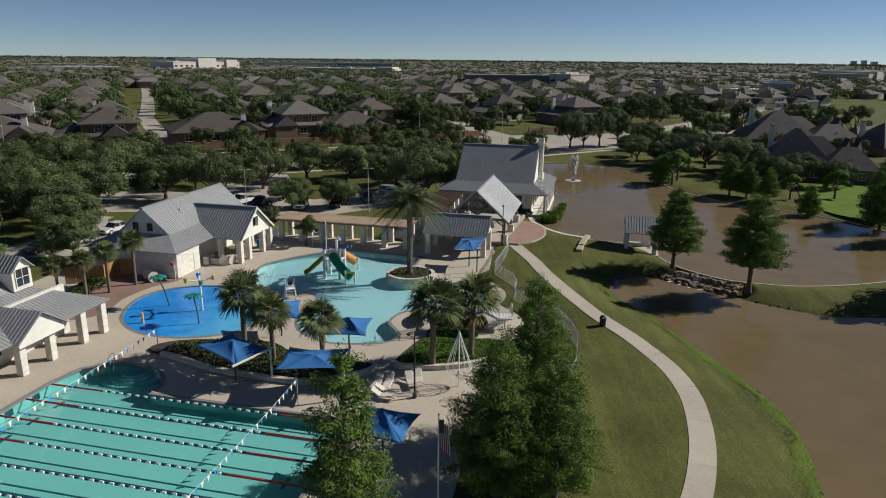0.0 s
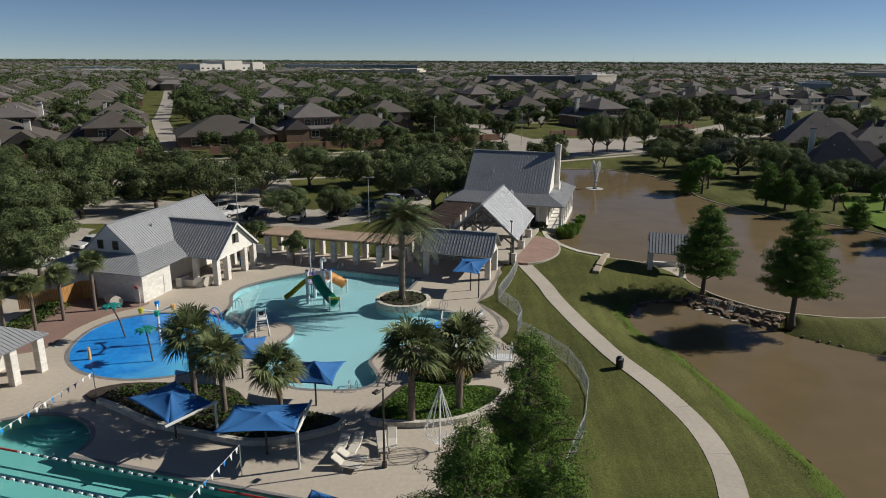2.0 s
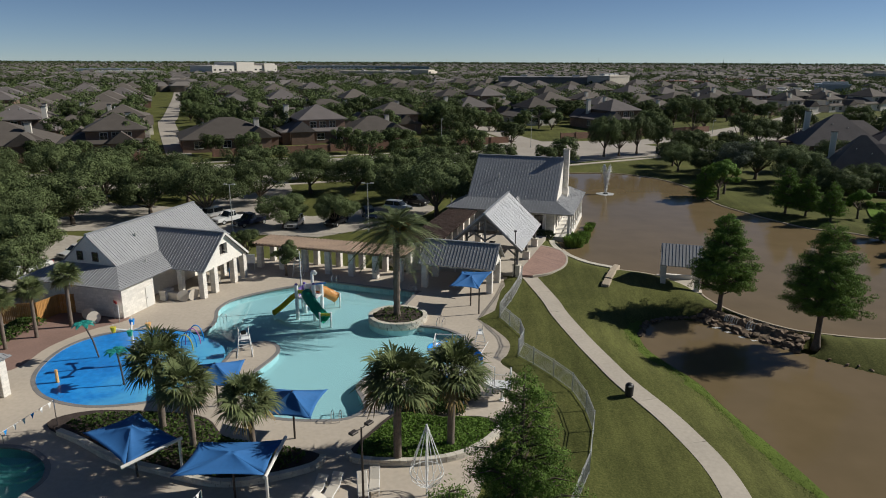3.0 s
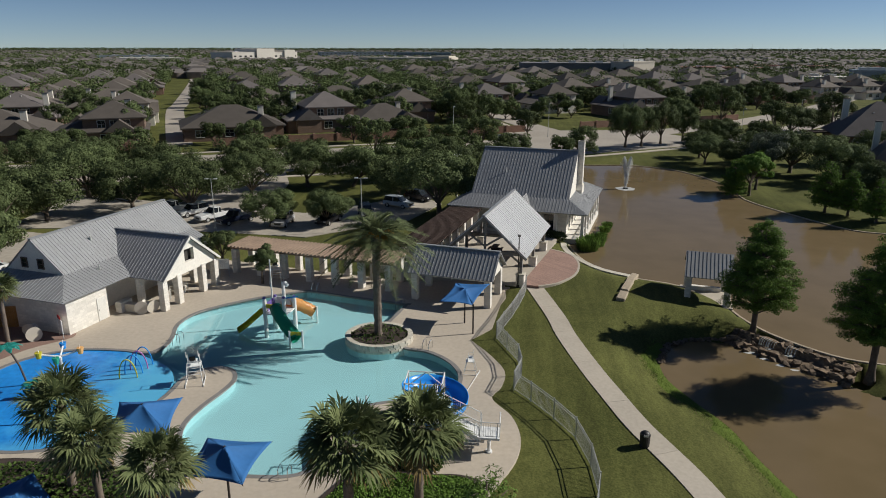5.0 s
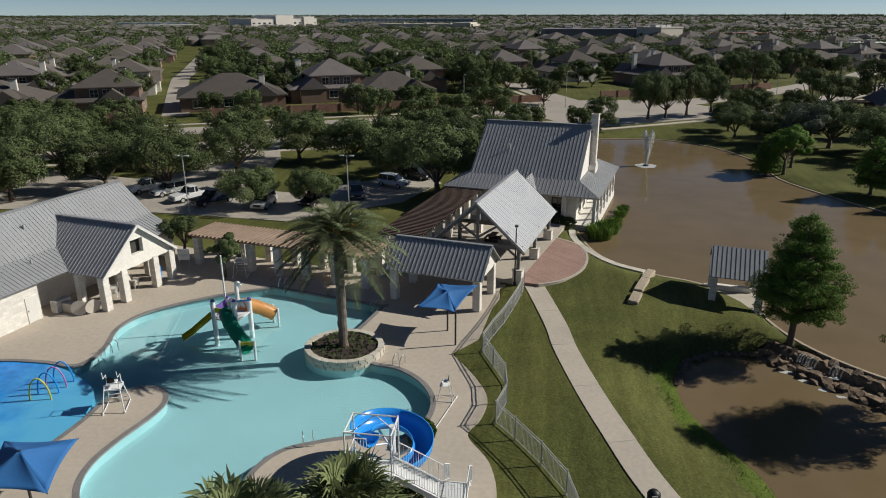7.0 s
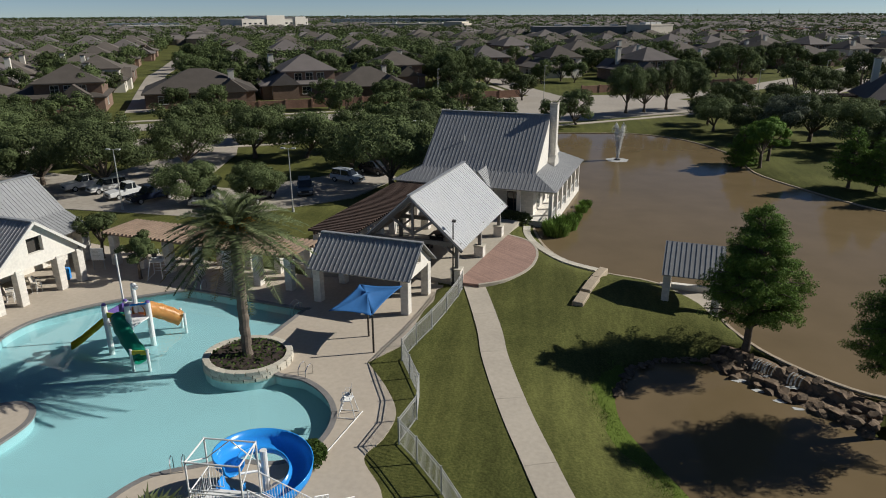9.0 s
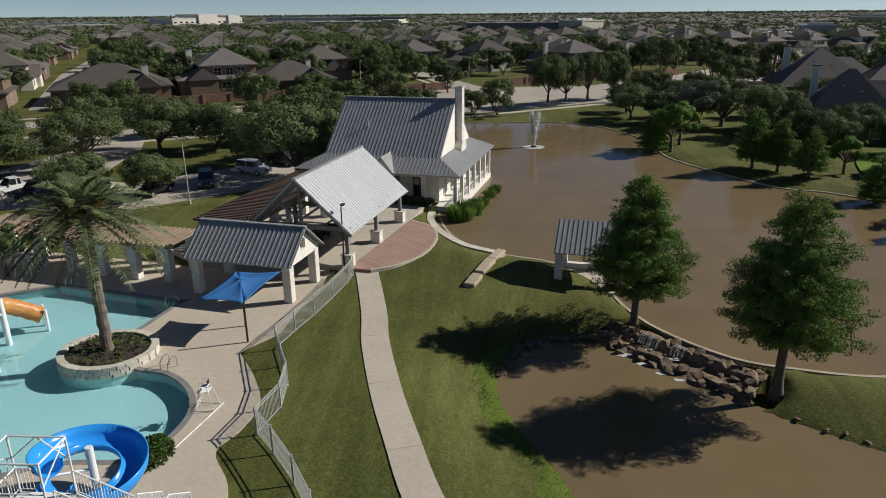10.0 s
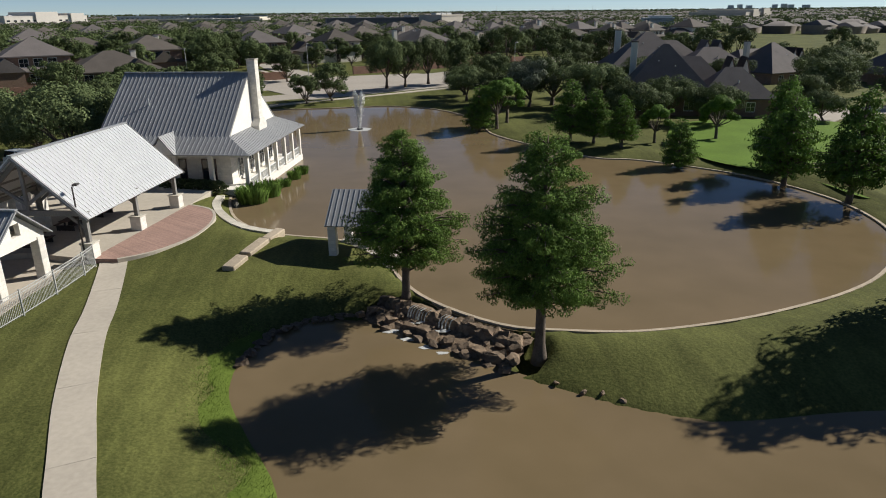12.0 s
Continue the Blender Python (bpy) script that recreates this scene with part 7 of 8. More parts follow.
# play structure standing in the leisure pool
def play_structure():
    e = empty("water_play_structure", Matrix.Translation((-13.2, 75.6, -0.55)) @ pose(0, 0, 0, 0, 0, -8) @ Matrix.Diagonal((0.92, 0.92, 0.98, 1)), "white, yellow, green and orange water play structure with slides", "play structure")
    for x, y, h in ((-1.0, -1.0, 3.5), (1.0, -1.0, 3.7), (-1.0, 1.1, 3.0), (1.0, 1.1, 3.1)):
        p = part("post", tubebm([(x, y, -0.5), (x, y, h)], 0.2, 12), M_WHITESTEEL, e)
        part("post_cap", tubebm([(x, y, h), (x, y, h + 0.14)], [0.18, 0.12], 12), M_PURPLE, p)
    part("deck", boxbm(-1.1, 1.1, -1.1, 1.2, 2.0, 2.1), M_WHITESTEEL, e)
    part("side_panel", boxbm(-1.06, -0.98, -0.9, 1.0, 2.1, 2.95), M_PURPLE, e, "purple side panel")
    part("side_panel", boxbm(-0.85, 0.85, -1.06, -0.98, 2.6, 3.0), M_YELLOW, e, "yellow front panel")
    part("side_panel", boxbm(-0.8, 0.8, 1.06, 1.14, 2.3, 3.0), M_WHITESTEEL, e)
    # open yellow slide
    bm = bmesh.new()
    rows = []
    path = [(-1.1, -0.5, 2.15), (-1.5, -0.8, 1.95), (-2.0, -1.3, 1.5), (-2.6, -1.95, 0.95), (-3.1, -2.5, 0.62)]
    for p in path:
        d = Vector((-0.7, -0.7, 0)).normalized()
        s = Vector((-d.y, d.x, 0))
        rows.append([bm.verts.new(Vector(p) + s * a + Vector((0, 0, b))) for a, b in ((-0.42, 0.32), (-0.36, 0.06), (0, 0), (0.36, 0.06), (0.42, 0.32))])
    for a, b in zip(rows, rows[1:]):
        for k in range(4):
            bm.faces.new((a[k], a[k + 1], b[k + 1], b[k]))
    bmesh.ops.solidify(bm, geom=bm.faces[:], thickness=0.05)
    part("open_slide", bm, M_YELLOW, e, "yellow open slide", True)

    def tunnel(path, r, material, label):
        line = smooth_line(path, False, 5)
        bm = bmesh.new()
        n = len(line)
        tube(bm, line, [r * (1.08 if i % 3 == 0 else 1.0) for i in range(n)], 14, False)
        bmesh.ops.solidify(bm, geom=bm.faces[:], thickness=0.04)
        part("tube_slide", bm, material, e, label, True)
    tunnel([(0.1, -0.9, 2.65), (0.6, -1.4, 2.3), (1.7, -1.9, 1.35), (2.8, -2.3, 0.62)], 0.55, M_GREENP, "green ribbed tube slide")
    tunnel([(0.2, 0.9, 2.35), (0.3, 1.9, 2.2), (0.8, 2.9, 1.6), (1.6, 3.7, 0.85)], 0.55, M_ORANGE, "orange curved tube slide")
    for x, y in ((2.3, -2.75), (3.4, -2.4), (1.25, 4.3), (2.15, 3.55)):
        part("exit_post", tubebm([(x, y, -0.5), (x, y, 1.4)], 0.1, 10), M_WHITESTEEL, e)
    part("exit_panel", boxbm(-0.5, 0.5, -0.04, 0.04, 1.0, 1.3, pose(2.85, -2.57, 0, 0, 0, 18)), M_YELLOW, e, "yellow exit panel")
    part("exit_panel", boxbm(-0.5, 0.5, -0.04, 0.04, 1.0, 1.3, pose(1.7, 3.92, 0, 0, 0, -40)), M_ORANGE, e, "orange exit panel")
    part("spout", tubebm([(0, 1.0, 2.3), (0, 1.0, 4.1), (0.1, 0.9, 4.4), (0.4, 0.7, 4.5), (0.65, 0.6, 4.3)], 0.17, 10), M_WHITESTEEL, e, "white bent water spout")
    part("spout", tubebm([(0.75, -0.9, 3.6), (2.2, -0.4, 3.75)], 0.07, 8), M_BLUEP, e, "blue side jet")
    part("mast", tubebm([(-1.6, 1.6, -0.5), (-1.6, 1.6, 6.3)], [0.1, 0.06], 8), M_WHITESTEEL, e)
    return e


play_structure()


# splash pad figures
def splash_palm(x, y, h, lean, seed):
    g = np.random.default_rng(seed)
    e = empty("splash_palm", pose(x, y, -0.06), "artificial spray palm with brown post and teal leaves", "spray feature", "splash pad figures")
    top = Vector((lean[0], lean[1], h))
    part("post", tubebm([(0, 0, 0), (lean[0] * 0.35, lean[1] * 0.35, h * 0.5), top], 0.07, 8), M_BROWNP, e)
    for k in range(8):
        a = 2 * math.pi * k / 8 + g.normal() * 0.1
        d = Vector((math.cos(a), math.sin(a), 0))
        s = Vector((-d.y, d.x, 0))
        bm = bmesh.new()
        rows = []
        for t, w in ((0, 0.06), (0.3, 0.2), (0.7, 0.22), (1.0, 0.03)):
            p = top + d * t * 0.95 + Vector((0, 0, 0.25 * math.sin(t * 2.2) - 0.35 * t * t))
            rows.append([bm.verts.new(p + s * w - Vector((0, 0, 0.06))), bm.verts.new(p), bm.verts.new(p - s * w - Vector((0, 0, 0.06)))])
        for r, q in zip(rows, rows[1:]):
            for i in range(2):
                bm.faces.new((r[i], r[i + 1], q[i + 1], q[i]))
        bmesh.ops.solidify(bm, geom=bm.faces[:], thickness=0.03)
        part("leaf", bm, M_TEAL, e)


splash_palm(-28.0, 63.1, 3.2, (-0.7, -0.4), 1)
splash_palm(-23.2, 58.4, 2.8, (-0.4, 0.2), 2)
bt = empty("bucket_tree", pose(-24.2, 62.0, -0.06, 0, 0, 25), "white post with four arms and coloured tipping buckets", "spray feature", "splash pad figures")
part("post", tubebm([(0, 0, 0), (0, 0, 3.0)], 0.11, 10), M_WHITESTEEL, bt)
for k, m_ in enumerate((M_ORANGE, M_BLUEP, M_YELLOW, M_GREENP)):
    a = math.pi / 2 * k
    d = Vector((math.cos(a), math.sin(a), 0))
    arm = part("arm", tubebm([(0, 0, 3.0), tuple(d * 1.2 + Vector((0, 0, 3.3)))], 0.07, 8), M_WHITESTEEL, bt)
    part("hook", tubebm([tuple(d * 1.2 + Vector((0, 0, 3.3))), tuple(d * 1.3 + Vector((0, 0, 3.7)))], 0.03, 6), M_WHITESTEEL, arm)
    part("bucket", tubebm([tuple(d * 1.3 + Vector((0, 0, 3.05))), tuple(d * 1.3 + Vector((0, 0, 3.5)))], [0.16, 0.24], 10), m_, arm, "coloured tipping bucket")
for k, m_ in enumerate((M_YELLOW, M_BLUEP, M_PINK, M_BLUEP)):
    y = 64.8 + 0.75 * k
    tagged(part("spray_arch", tubebm([(-21.9 + 0.62 * (1 - math.cos(t)), y + 0.3 * (1 - math.cos(t)) * 0.5, -0.06 + 1.5 * math.sin(t)) for t in np.linspace(0, math.pi, 13)], 0.05, 8), m_, None),
           ("yellow", "blue", "pink", "blue")[k] + " painted spray arch on the splash pad", "spray feature", "splash pad figures")
single("spray_post", tubebm([(-28.6, 58.4, -0.06), (-28.6, 58.4, 1.0)], [0.13, 0.11], 10), M_ORANGE, "short orange spray post on the splash pad", "spray feature", group="splash pad figures")


# blue spiral slide with its stair
def spiral_slide():
    e = empty("spiral_slide", None, "bright blue spiral water slide with white steel stair tower", "water slide")
    c = Vector((2.3, 61.2, 0))
    bm = bmesh.new()
    rows = []
    N = 60
    for i in range(N + 1):
        t = i / N
        a = radians(-115 - 430 * t)
        z = 2.45 - 2.1 * t ** 0.9
        o = c + Vector((0, 0, z))
        d = Vector((math.cos(a), math.sin(a), 0))
        prof = [(1.05, 0.42), (1.08, 0.12), (1.3, -0.08), (1.6, -0.12), (1.92, 0.0), (2.12, 0.3), (2.18, 0.72)]
        rows.append([bm.verts.new(o + d * r + Vector((0, 0, h))) for r, h in prof])
    for a, b in zip(rows, rows[1:]):
        for k in range(6):
            bm.faces.new((a[k], a[k + 1], b[k + 1], b[k]))
    bmesh.ops.recalc_face_normals(bm, faces=bm.faces)
    bmesh.ops.solidify(bm, geom=bm.faces[:], thickness=0.05)
    part("flume", bm, M_BLUEP, e, "bright blue fibreglass flume", True)
    part("centre_column", tubebm([(c.x, c.y, 0), (c.x, c.y, 2.7)], 0.16, 12), M_WHITESTEEL, e)
    for k in range(4):
        a = radians(-140 - 90 * k)
        z = 2.0 - 0.5 * k
        part("arm", tubebm([(c.x, c.y, z - 0.35), tuple(c + Vector((math.cos(a) * 1.6, math.sin(a) * 1.6, z)))], 0.06, 6), M_WHITESTEEL, e)
    # tower
    x0, x1, y0, y1, zp = 0.95, 3.15, 57.2, 58.8, 2.4
    part("platform", boxbm(x0, x1, y0, y1, zp - 0.1, zp), M_WHITESTEEL, e)
    for x in (x0, x1):
        for y in (y0, y1):
            part("tower_post", tubebm([(x, y, 0), (x, y, 4.9)], 0.04, 8), M_WHITESTEEL, e)
    for p, q in (((x0, y0), (x1, y0)), ((x0, y1), (x1, y1)), ((x0, y0), (x0, y1)), ((x1, y0), (x1, y1))):
        part("top_rail", tubebm([(*p, 4.85), (*q, 4.85)], 0.036, 6), M_WHITESTEEL, e)
    for p, q in (((x0, y0, 4.85), (x0, y1, 3.9)), ((x1, y0, 3.9), (x1, y1, 4.85)), ((x0, y1, 3.9), (x0 + 1.1, y1, 4.85)), ((x1, y1, 3.9), (x1 - 1.1, y1, 4.85)), ((x0, y0, 3.6), (x1, y0, 3.6))):
        part("brace", tubebm([p, q], 0.028, 6), M_WHITESTEEL, e)

    def railing(p, q, h=1.05, gap=0.13):
        p, q = Vector(p), Vector(q)
        bm = bmesh.new()
        up = Vector((0, 0, h))
        tube(bm, [p + up, q + up], 0.028, 6)
        tube(bm, [p + up * 0.12, q + up * 0.12], 0.02, 5)
        n = max(2, int((q - p).length / gap))
        for i in range(n + 1):
            o = p.lerp(q, i / n)
            tube(bm, [o + up * 0.12, o + up], 0.011 if i % 8 else 0.025, 4)
        r = part("railing", bm, M_WHITESTEEL, e)
        r["kind"] = "stuff"
    railing((x0, y0, zp), (x0, y1, zp))
    railing((x0, y0, zp), (x1, y0, zp))
    railing((x0, y1, zp), (x0 + 0.6, y1, zp))
    # flight down to a landing, then a short flight to the deck
    lx0, lx1, ly0, ly1, zl = 5.35, 6.6, 57.6, 58.9, 1.3
    n = 10
    for i in range(n):
        x = x1 + (lx0 - x1) * i / n
        z = zp - (zp - zl) * (i + 1) / n
        part("tread", boxbm(x, x + 0.27, y0 + 0.45, y0 + 1.55, z - 0.05, z), M_WHITESTEEL, e)
    for y in (y0 + 0.43, y0 + 1.57):
        beam(e, (x1, y, zp - 0.12), (lx0, y, zl - 0.12), 0.06, 0.25, M_WHITESTEEL, "stringer")
        railing((x1, y, zp), (lx0, y, zl))
    part("landing", boxbm(lx0, lx1, ly0, ly1, zl - 0.14, zl), M_WHITESTEEL, e)
    railing((lx0, ly0, zl), (lx1, ly0, zl))
    railing((lx1, ly0, zl), (lx1, ly1, zl))
    part("landing_column", tubebm([(5.95, 58.2, 0), (5.95, 58.2, zl - 0.1)], 0.11, 10), M_WHITESTEEL, e)
    part("column_foot", tubebm([(5.95, 58.2, 0), (5.95, 58.2, 0.08)], 0.22, 12), M_WHITESTEEL, e)
    for i in range(6):
        y = ly1 + 0.27 * i
        z = zl * (1 - (i + 1) / 6.5)
        part("tread", boxbm(lx0 + 0.05, lx1 - 0.05, y, y + 0.27, z - 0.05, z), M_WHITESTEEL, e)
    for x in (lx0 + 0.04, lx1 - 0.04):
        railing((x, ly1, zl), (x, ly1 + 1.7, 0.05))
    return e


spiral_slide()


# perimeter fence
FENCE = [(8.45, 87.2), (8.3, 85.7), (7.75, 82.7), (7.1, 79.8), (6.4, 77.4), (5.85, 75.1), (7.7, 70.8), (7.95, 68.6), (7.4, 66.3), (8.6, 64.9), (10.1, 62.9), (11.4, 60.8), (12.1, 58.0), (12.3, 55.3), (11.3, 50.0), (9.9, 46.0), (8.6, 42.0), (7.6, 36.0), (6.6, 28.0), (5.4, 20.0)]
fence = empty("pool_fence", None, "pale grey picket metal fence round the pool", "fence")


def fence_run():
    for (ax, ay), (bx, by) in zip(FENCE, FENCE[1:]):
        L = math.hypot(bx - ax, by - ay)
        n = max(1, round(L / 2.2))
        for k in range(n):
            p = Vector((ax + (bx - ax) * k / n, ay + (by - ay) * k / n, 0))
            q = Vector((ax + (bx - ax) * (k + 1) / n, ay + (by - ay) * (k + 1) / n, 0))
            p.z, q.z = height(p.x, p.y), height(q.x, q.y)
            part("fence_post", tubebm([p - Vector((0, 0, 0.2)), p + Vector((0, 0, 1.62))], 0.05, 4), M_FENCE, fence)
            bm = bmesh.new()
            for h in (0.15, 1.35, 1.52):
                tube(bm, [p + Vector((0, 0, h)), q + Vector((0, 0, h))], 0.026, 4, False)
            c = int((q - p).length / 0.115)
            for i in range(1, c):
                o = p.lerp(q, i / c)
                tube(bm, [o + Vector((0, 0, 0.08)), o + Vector((0, 0, 1.55))], 0.014, 3, False)
            pan = part("fence_panel", bm, M_FENCE, fence)
            pan["kind"] = "stuff"


fence_run()


# ---- lawn, weir and shore things ----
def bin_():
    z = height(15.66, 60.5)
    e = empty("litter_bin", pose(15.66, 60.5, z), "black domed litter bin beside the footpath", "litter bin")
    part("body", tubebm([(0, 0, 0), (0, 0, 0.08), (0, 0, 0.8)], [0.27, 0.31, 0.33], 16), M_BLACK, e)
    part("dome", tubebm([(0, 0, 0.8), (0, 0, 0.92), (0, 0, 1.04), (0, 0, 1.1)], [0.34, 0.31, 0.2, 0.06], 16), M_BLACK, e, smooth=True)
    part("door", boxbm(-0.14, 0.14, -0.33, -0.29, 0.84, 0.95), M_FENCE, e)


bin_()


def boulder_mesh(seed):
    g = np.random.default_rng(seed)
    bm = bmesh.new()
    bmesh.ops.create_icosphere(bm, subdivisions=2, radius=0.5)
    for _ in range(15):
        n = Vector(g.normal(size=3)).normalized()
        k = g.uniform(0.20, 0.31)
        for v in bm.verts:
            d = v.co.dot(n)
            if d > k:
                v.co -= n * (d - k)
    for v in bm.verts:
        v.co += Vector(g.normal(size=3)) * 0.012
    me = bpy.data.meshes.new("boulder")
    bm.to_mesh(me)
    bm.free()
    me.materials.append(M_ROCK)
    return me


BOULDERS = [boulder_mesh(s) for s in range(6)]
g = np.random.default_rng(50)


def boulder(parent, x, y, z, sx, sy, sz, turn):
    ob = new("boulder", BOULDERS[int(g.integers(0, 6))])
    ob.parent = parent
    ob.matrix_basis = pose(x, y, z, g.uniform(-12, 12), g.uniform(-12, 12), turn) @ Matrix.Diagonal((sx, sy, sz, 1))


weir = empty("rock_weir", None, "weir of dark brown boulders with water spilling over", "rock weir")
a, b = Vector((27.9, 80.6)), Vector((34.4, 74.2))
down = Vector((-0.71, -0.70))
across = (b - a).normalized()
PROFILE = ((-0.25, -0.62), (0.35, -0.60), (0.62, -0.72), (0.72, -1.02), (1.25, -1.10), (1.75, -1.14), (2.1, -1.3), (2.5, -1.5), (2.7, -1.9))
bm = bmesh.new()
rows = []
for k in range(34):
    p = a.lerp(b, -0.08 + 1.13 * k / 33)
    rows.append([bm.verts.new((p.x + down.x * (o + g.normal() * 0.07), p.y + down.y * (o + g.normal() * 0.07), z + g.normal() * 0.05)) for o, z in PROFILE])
for r, q in zip(rows, rows[1:]):
    for k in range(len(PROFILE) - 1):
        bm.faces.new((r[k], q[k], q[k + 1], r[k + 1]))
bmesh.ops.recalc_face_normals(bm, faces=bm.faces)
part("rock_bed", bm, M_ROCK, weir, "wet dark rock ledge")
turn = math.degrees(math.atan2(across.y, across.x))
for k in range(11):
    p = a.lerp(b, (k + 0.5) / 11 + g.normal() * 0.01) + down * (0.22 + g.normal() * 0.08)
    low = 0.22 if k in (2, 3, 5) else 0.0
    boulder(weir, p.x, p.y, -0.78 - low + g.uniform(-0.06, 0.06), g.uniform(1.15, 1.6), g.uniform(1.1, 1.5), g.uniform(1.1, 1.35), turn + g.normal() * 14)
for o, z, n, s0 in ((0.95, -1.10, 8, 0.85), (1.75, -1.20, 9, 1.5), (2.35, -1.34, 8, 1.25)):
    for k in range(n):
        p = a.lerp(b, (k + g.uniform(0.1, 0.7)) / n) + down * (o + g.normal() * 0.12)
        boulder(weir, p.x, p.y, z + g.uniform(-0.06, 0.08), s0 * g.uniform(0.85, 1.35), s0 * g.uniform(0.7, 1.1), s0 * g.uniform(0.5, 0.8), turn + g.normal() * 30)
for x, y, z, s0 in ((27.2, 80.6, -0.7, 1.3), (26.5, 79.9, -0.95, 1.2), (25.7, 79.6, -1.1, 1.0), (27.0, 79.4, -1.1, 1.2), (33.9, 73.6, -0.85, 1.2), (33.5, 72.9, -1.05, 1.3), (33.0, 72.3, -1.25, 1.1), (34.6, 74.3, -0.7, 0.9), (33.0, 73.4, -1.15, 1.2)):
    boulder(weir, x, y, z, s0 * 1.1, s0, s0 * 0.8, g.uniform(0, 360))
M_SPRAY = mat("white_spray", (0.80, 0.80, 0.78), rough=0.5, var=0.1, scale=3, fine=14)
M_FOAM = mat("white_water", (0.46, 0.46, 0.44), rough=0.5, var=0.3, scale=3, fine=14, bump=0.4)
for t in (0.20, 0.22, 0.24, 0.265, 0.285, 0.31, 0.335, 0.45, 0.475, 0.50, 0.53):
    p = a.lerp(b, t) + down * 0.42
    w = g.uniform(0.03, 0.08)
    d = (b - a).normalized()
    bm = bmesh.new()
    rows = []
    for o, z in ((-0.2, -0.5), (0.3, -0.52), (0.48, -0.75), (0.55, -1.08)):
        c = p + down * o
        rows.append([bm.verts.new((c.x - d.x * w, c.y - d.y * w, z)), bm.verts.new((c.x + d.x * w, c.y + d.y * w, z + 0.03))])
    for r, q in zip(rows, rows[1:]):
        bm.faces.new((r[0], r[1], q[1], q[0]))
    bmesh.ops.solidify(bm, geom=bm.faces[:], thickness=0.03)
    part("water_spill", bm, M_FOAM, weir, "thin white spill of water")
for t, o in ((0.2, 2.5), (0.36, 2.7), (0.52, 2.75), (0.64, 2.8), (0.3, 1.25), (0.5, 1.3)):
    p = a.lerp(b, t) + down * o
    bm = bmesh.new()
    ring_ = [bm.verts.new((p.x + math.cos(q) * g.uniform(0.25, 0.6), p.y + math.sin(q) * g.uniform(0.12, 0.3), (-1.335 if o > 2 else -1.0))) for q in np.linspace(0, 6.28, 14)[:-1]]
    bm.faces.new(ring_)
    part("foam", bm, M_FOAM, weir, "patch of white foam")
bank = empty("shore_rocks", None, "dark brown rocks lining the creek cove", "rocks")
for k in range(34):
    t = k / 33
    x, y = [(19.3, 74.5), (20.6, 78.0), (22.8, 79.6), (25.0, 79.9), (27.6, 79.6)][min(3, int(t * 4))], [(20.6, 78.0), (22.8, 79.6), (25.0, 79.9), (27.6, 79.6), (27.8, 79.6)][min(3, int(t * 4))]
    f = t * 4 - min(3, int(t * 4))
    boulder(bank, x[0] + (y[0] - x[0]) * f + g.normal() * 0.12, x[1] + (y[1] - x[1]) * f + g.normal() * 0.12, -1.3 + g.uniform(-0.05, 0.12), g.uniform(0.6, 1.3), g.uniform(0.6, 1.1), g.uniform(0.4, 0.7), g.uniform(0, 360))
for k in range(5):
    f = g.random()
    boulder(bank, 33.9 + 3.6 * f + g.normal() * 0.2, 71.2 - 2.8 * f + g.normal() * 0.2, -1.3 + g.uniform(0, 0.12), g.uniform(0.3, 0.7), g.uniform(0.3, 0.6), g.uniform(0.25, 0.5), g.uniform(0, 360))
for x, y in ((23.9, 37.0), (24.4, 38.2), (24.9, 39.6), (24.2, 35.6), (26.0, 49.0), (23.9, 56.4)):
    boulder(bank, x, y, Z_LOW + 0.02, 0.7, 0.4, 0.3, g.uniform(0, 360))

slabs = empty("stepping_slabs", None, "large rough limestone slabs set in the lawn", "stone slabs")
for x, y, a_, L, w in ((17.75, 85.6, 72, 2.1, 0.85), (18.65, 88.5, 70, 2.9, 0.8), (19.6, 91.3, 66, 2.2, 0.75)):
    ob = part("slab", boxbm(-L / 2, L / 2, -w / 2, w / 2, -0.3, 0.32, None, 0.06), M_SAND, slabs)
    ob.matrix_basis = pose(x, y, height(x, y), 3, -2, a_)
edge = empty("shore_edging", None, "row of limestone blocks along the pond edge", "edging")
stone_course(edge, [tuple(p[:2]) for p in smooth_line([(13.3, 105.6), (13.4, 102.8), (14.4, 99.5), (16.6, 95.6), (19.6, 93.4)], False, 5)], 0.7, 0.35, -0.35, False, 1.3)


def tuft(name, x, y, r, h, n, material, label, seed, z=None):
    """A clump of strap leaves."""
    g = np.random.default_rng(seed)
    z = height(x, y) if z is None else z
    a, rr = g.uniform(0, 6.283, n), r * np.sqrt(g.random(n))
    B = np.column_stack([x + np.cos(a) * rr, y + np.sin(a) * rr, np.full(n, z - 0.15)])
    out = np.column_stack([np.cos(a), np.sin(a), np.zeros(n)]) * (0.35 * h) * g.uniform(0.2, 1.3, n)[:, None]
    hh = h * g.uniform(0.6, 1.1, n)[:, None]
    T = B + out + np.column_stack([np.zeros(n), np.zeros(n), np.ones(n)]) * hh
    M = B + out * 0.35 + np.column_stack([np.zeros(n), np.zeros(n), np.ones(n)]) * hh * 0.62
    s = np.column_stack([-np.sin(a), np.cos(a), np.zeros(n)]) * 0.05 * h
    V = np.stack([B, M + s, T, M - s], axis=1).reshape(-1, 3)
    return tagged(quads(name, V, np.arange(n * 4).reshape(-1, 4), material), label, "reeds")


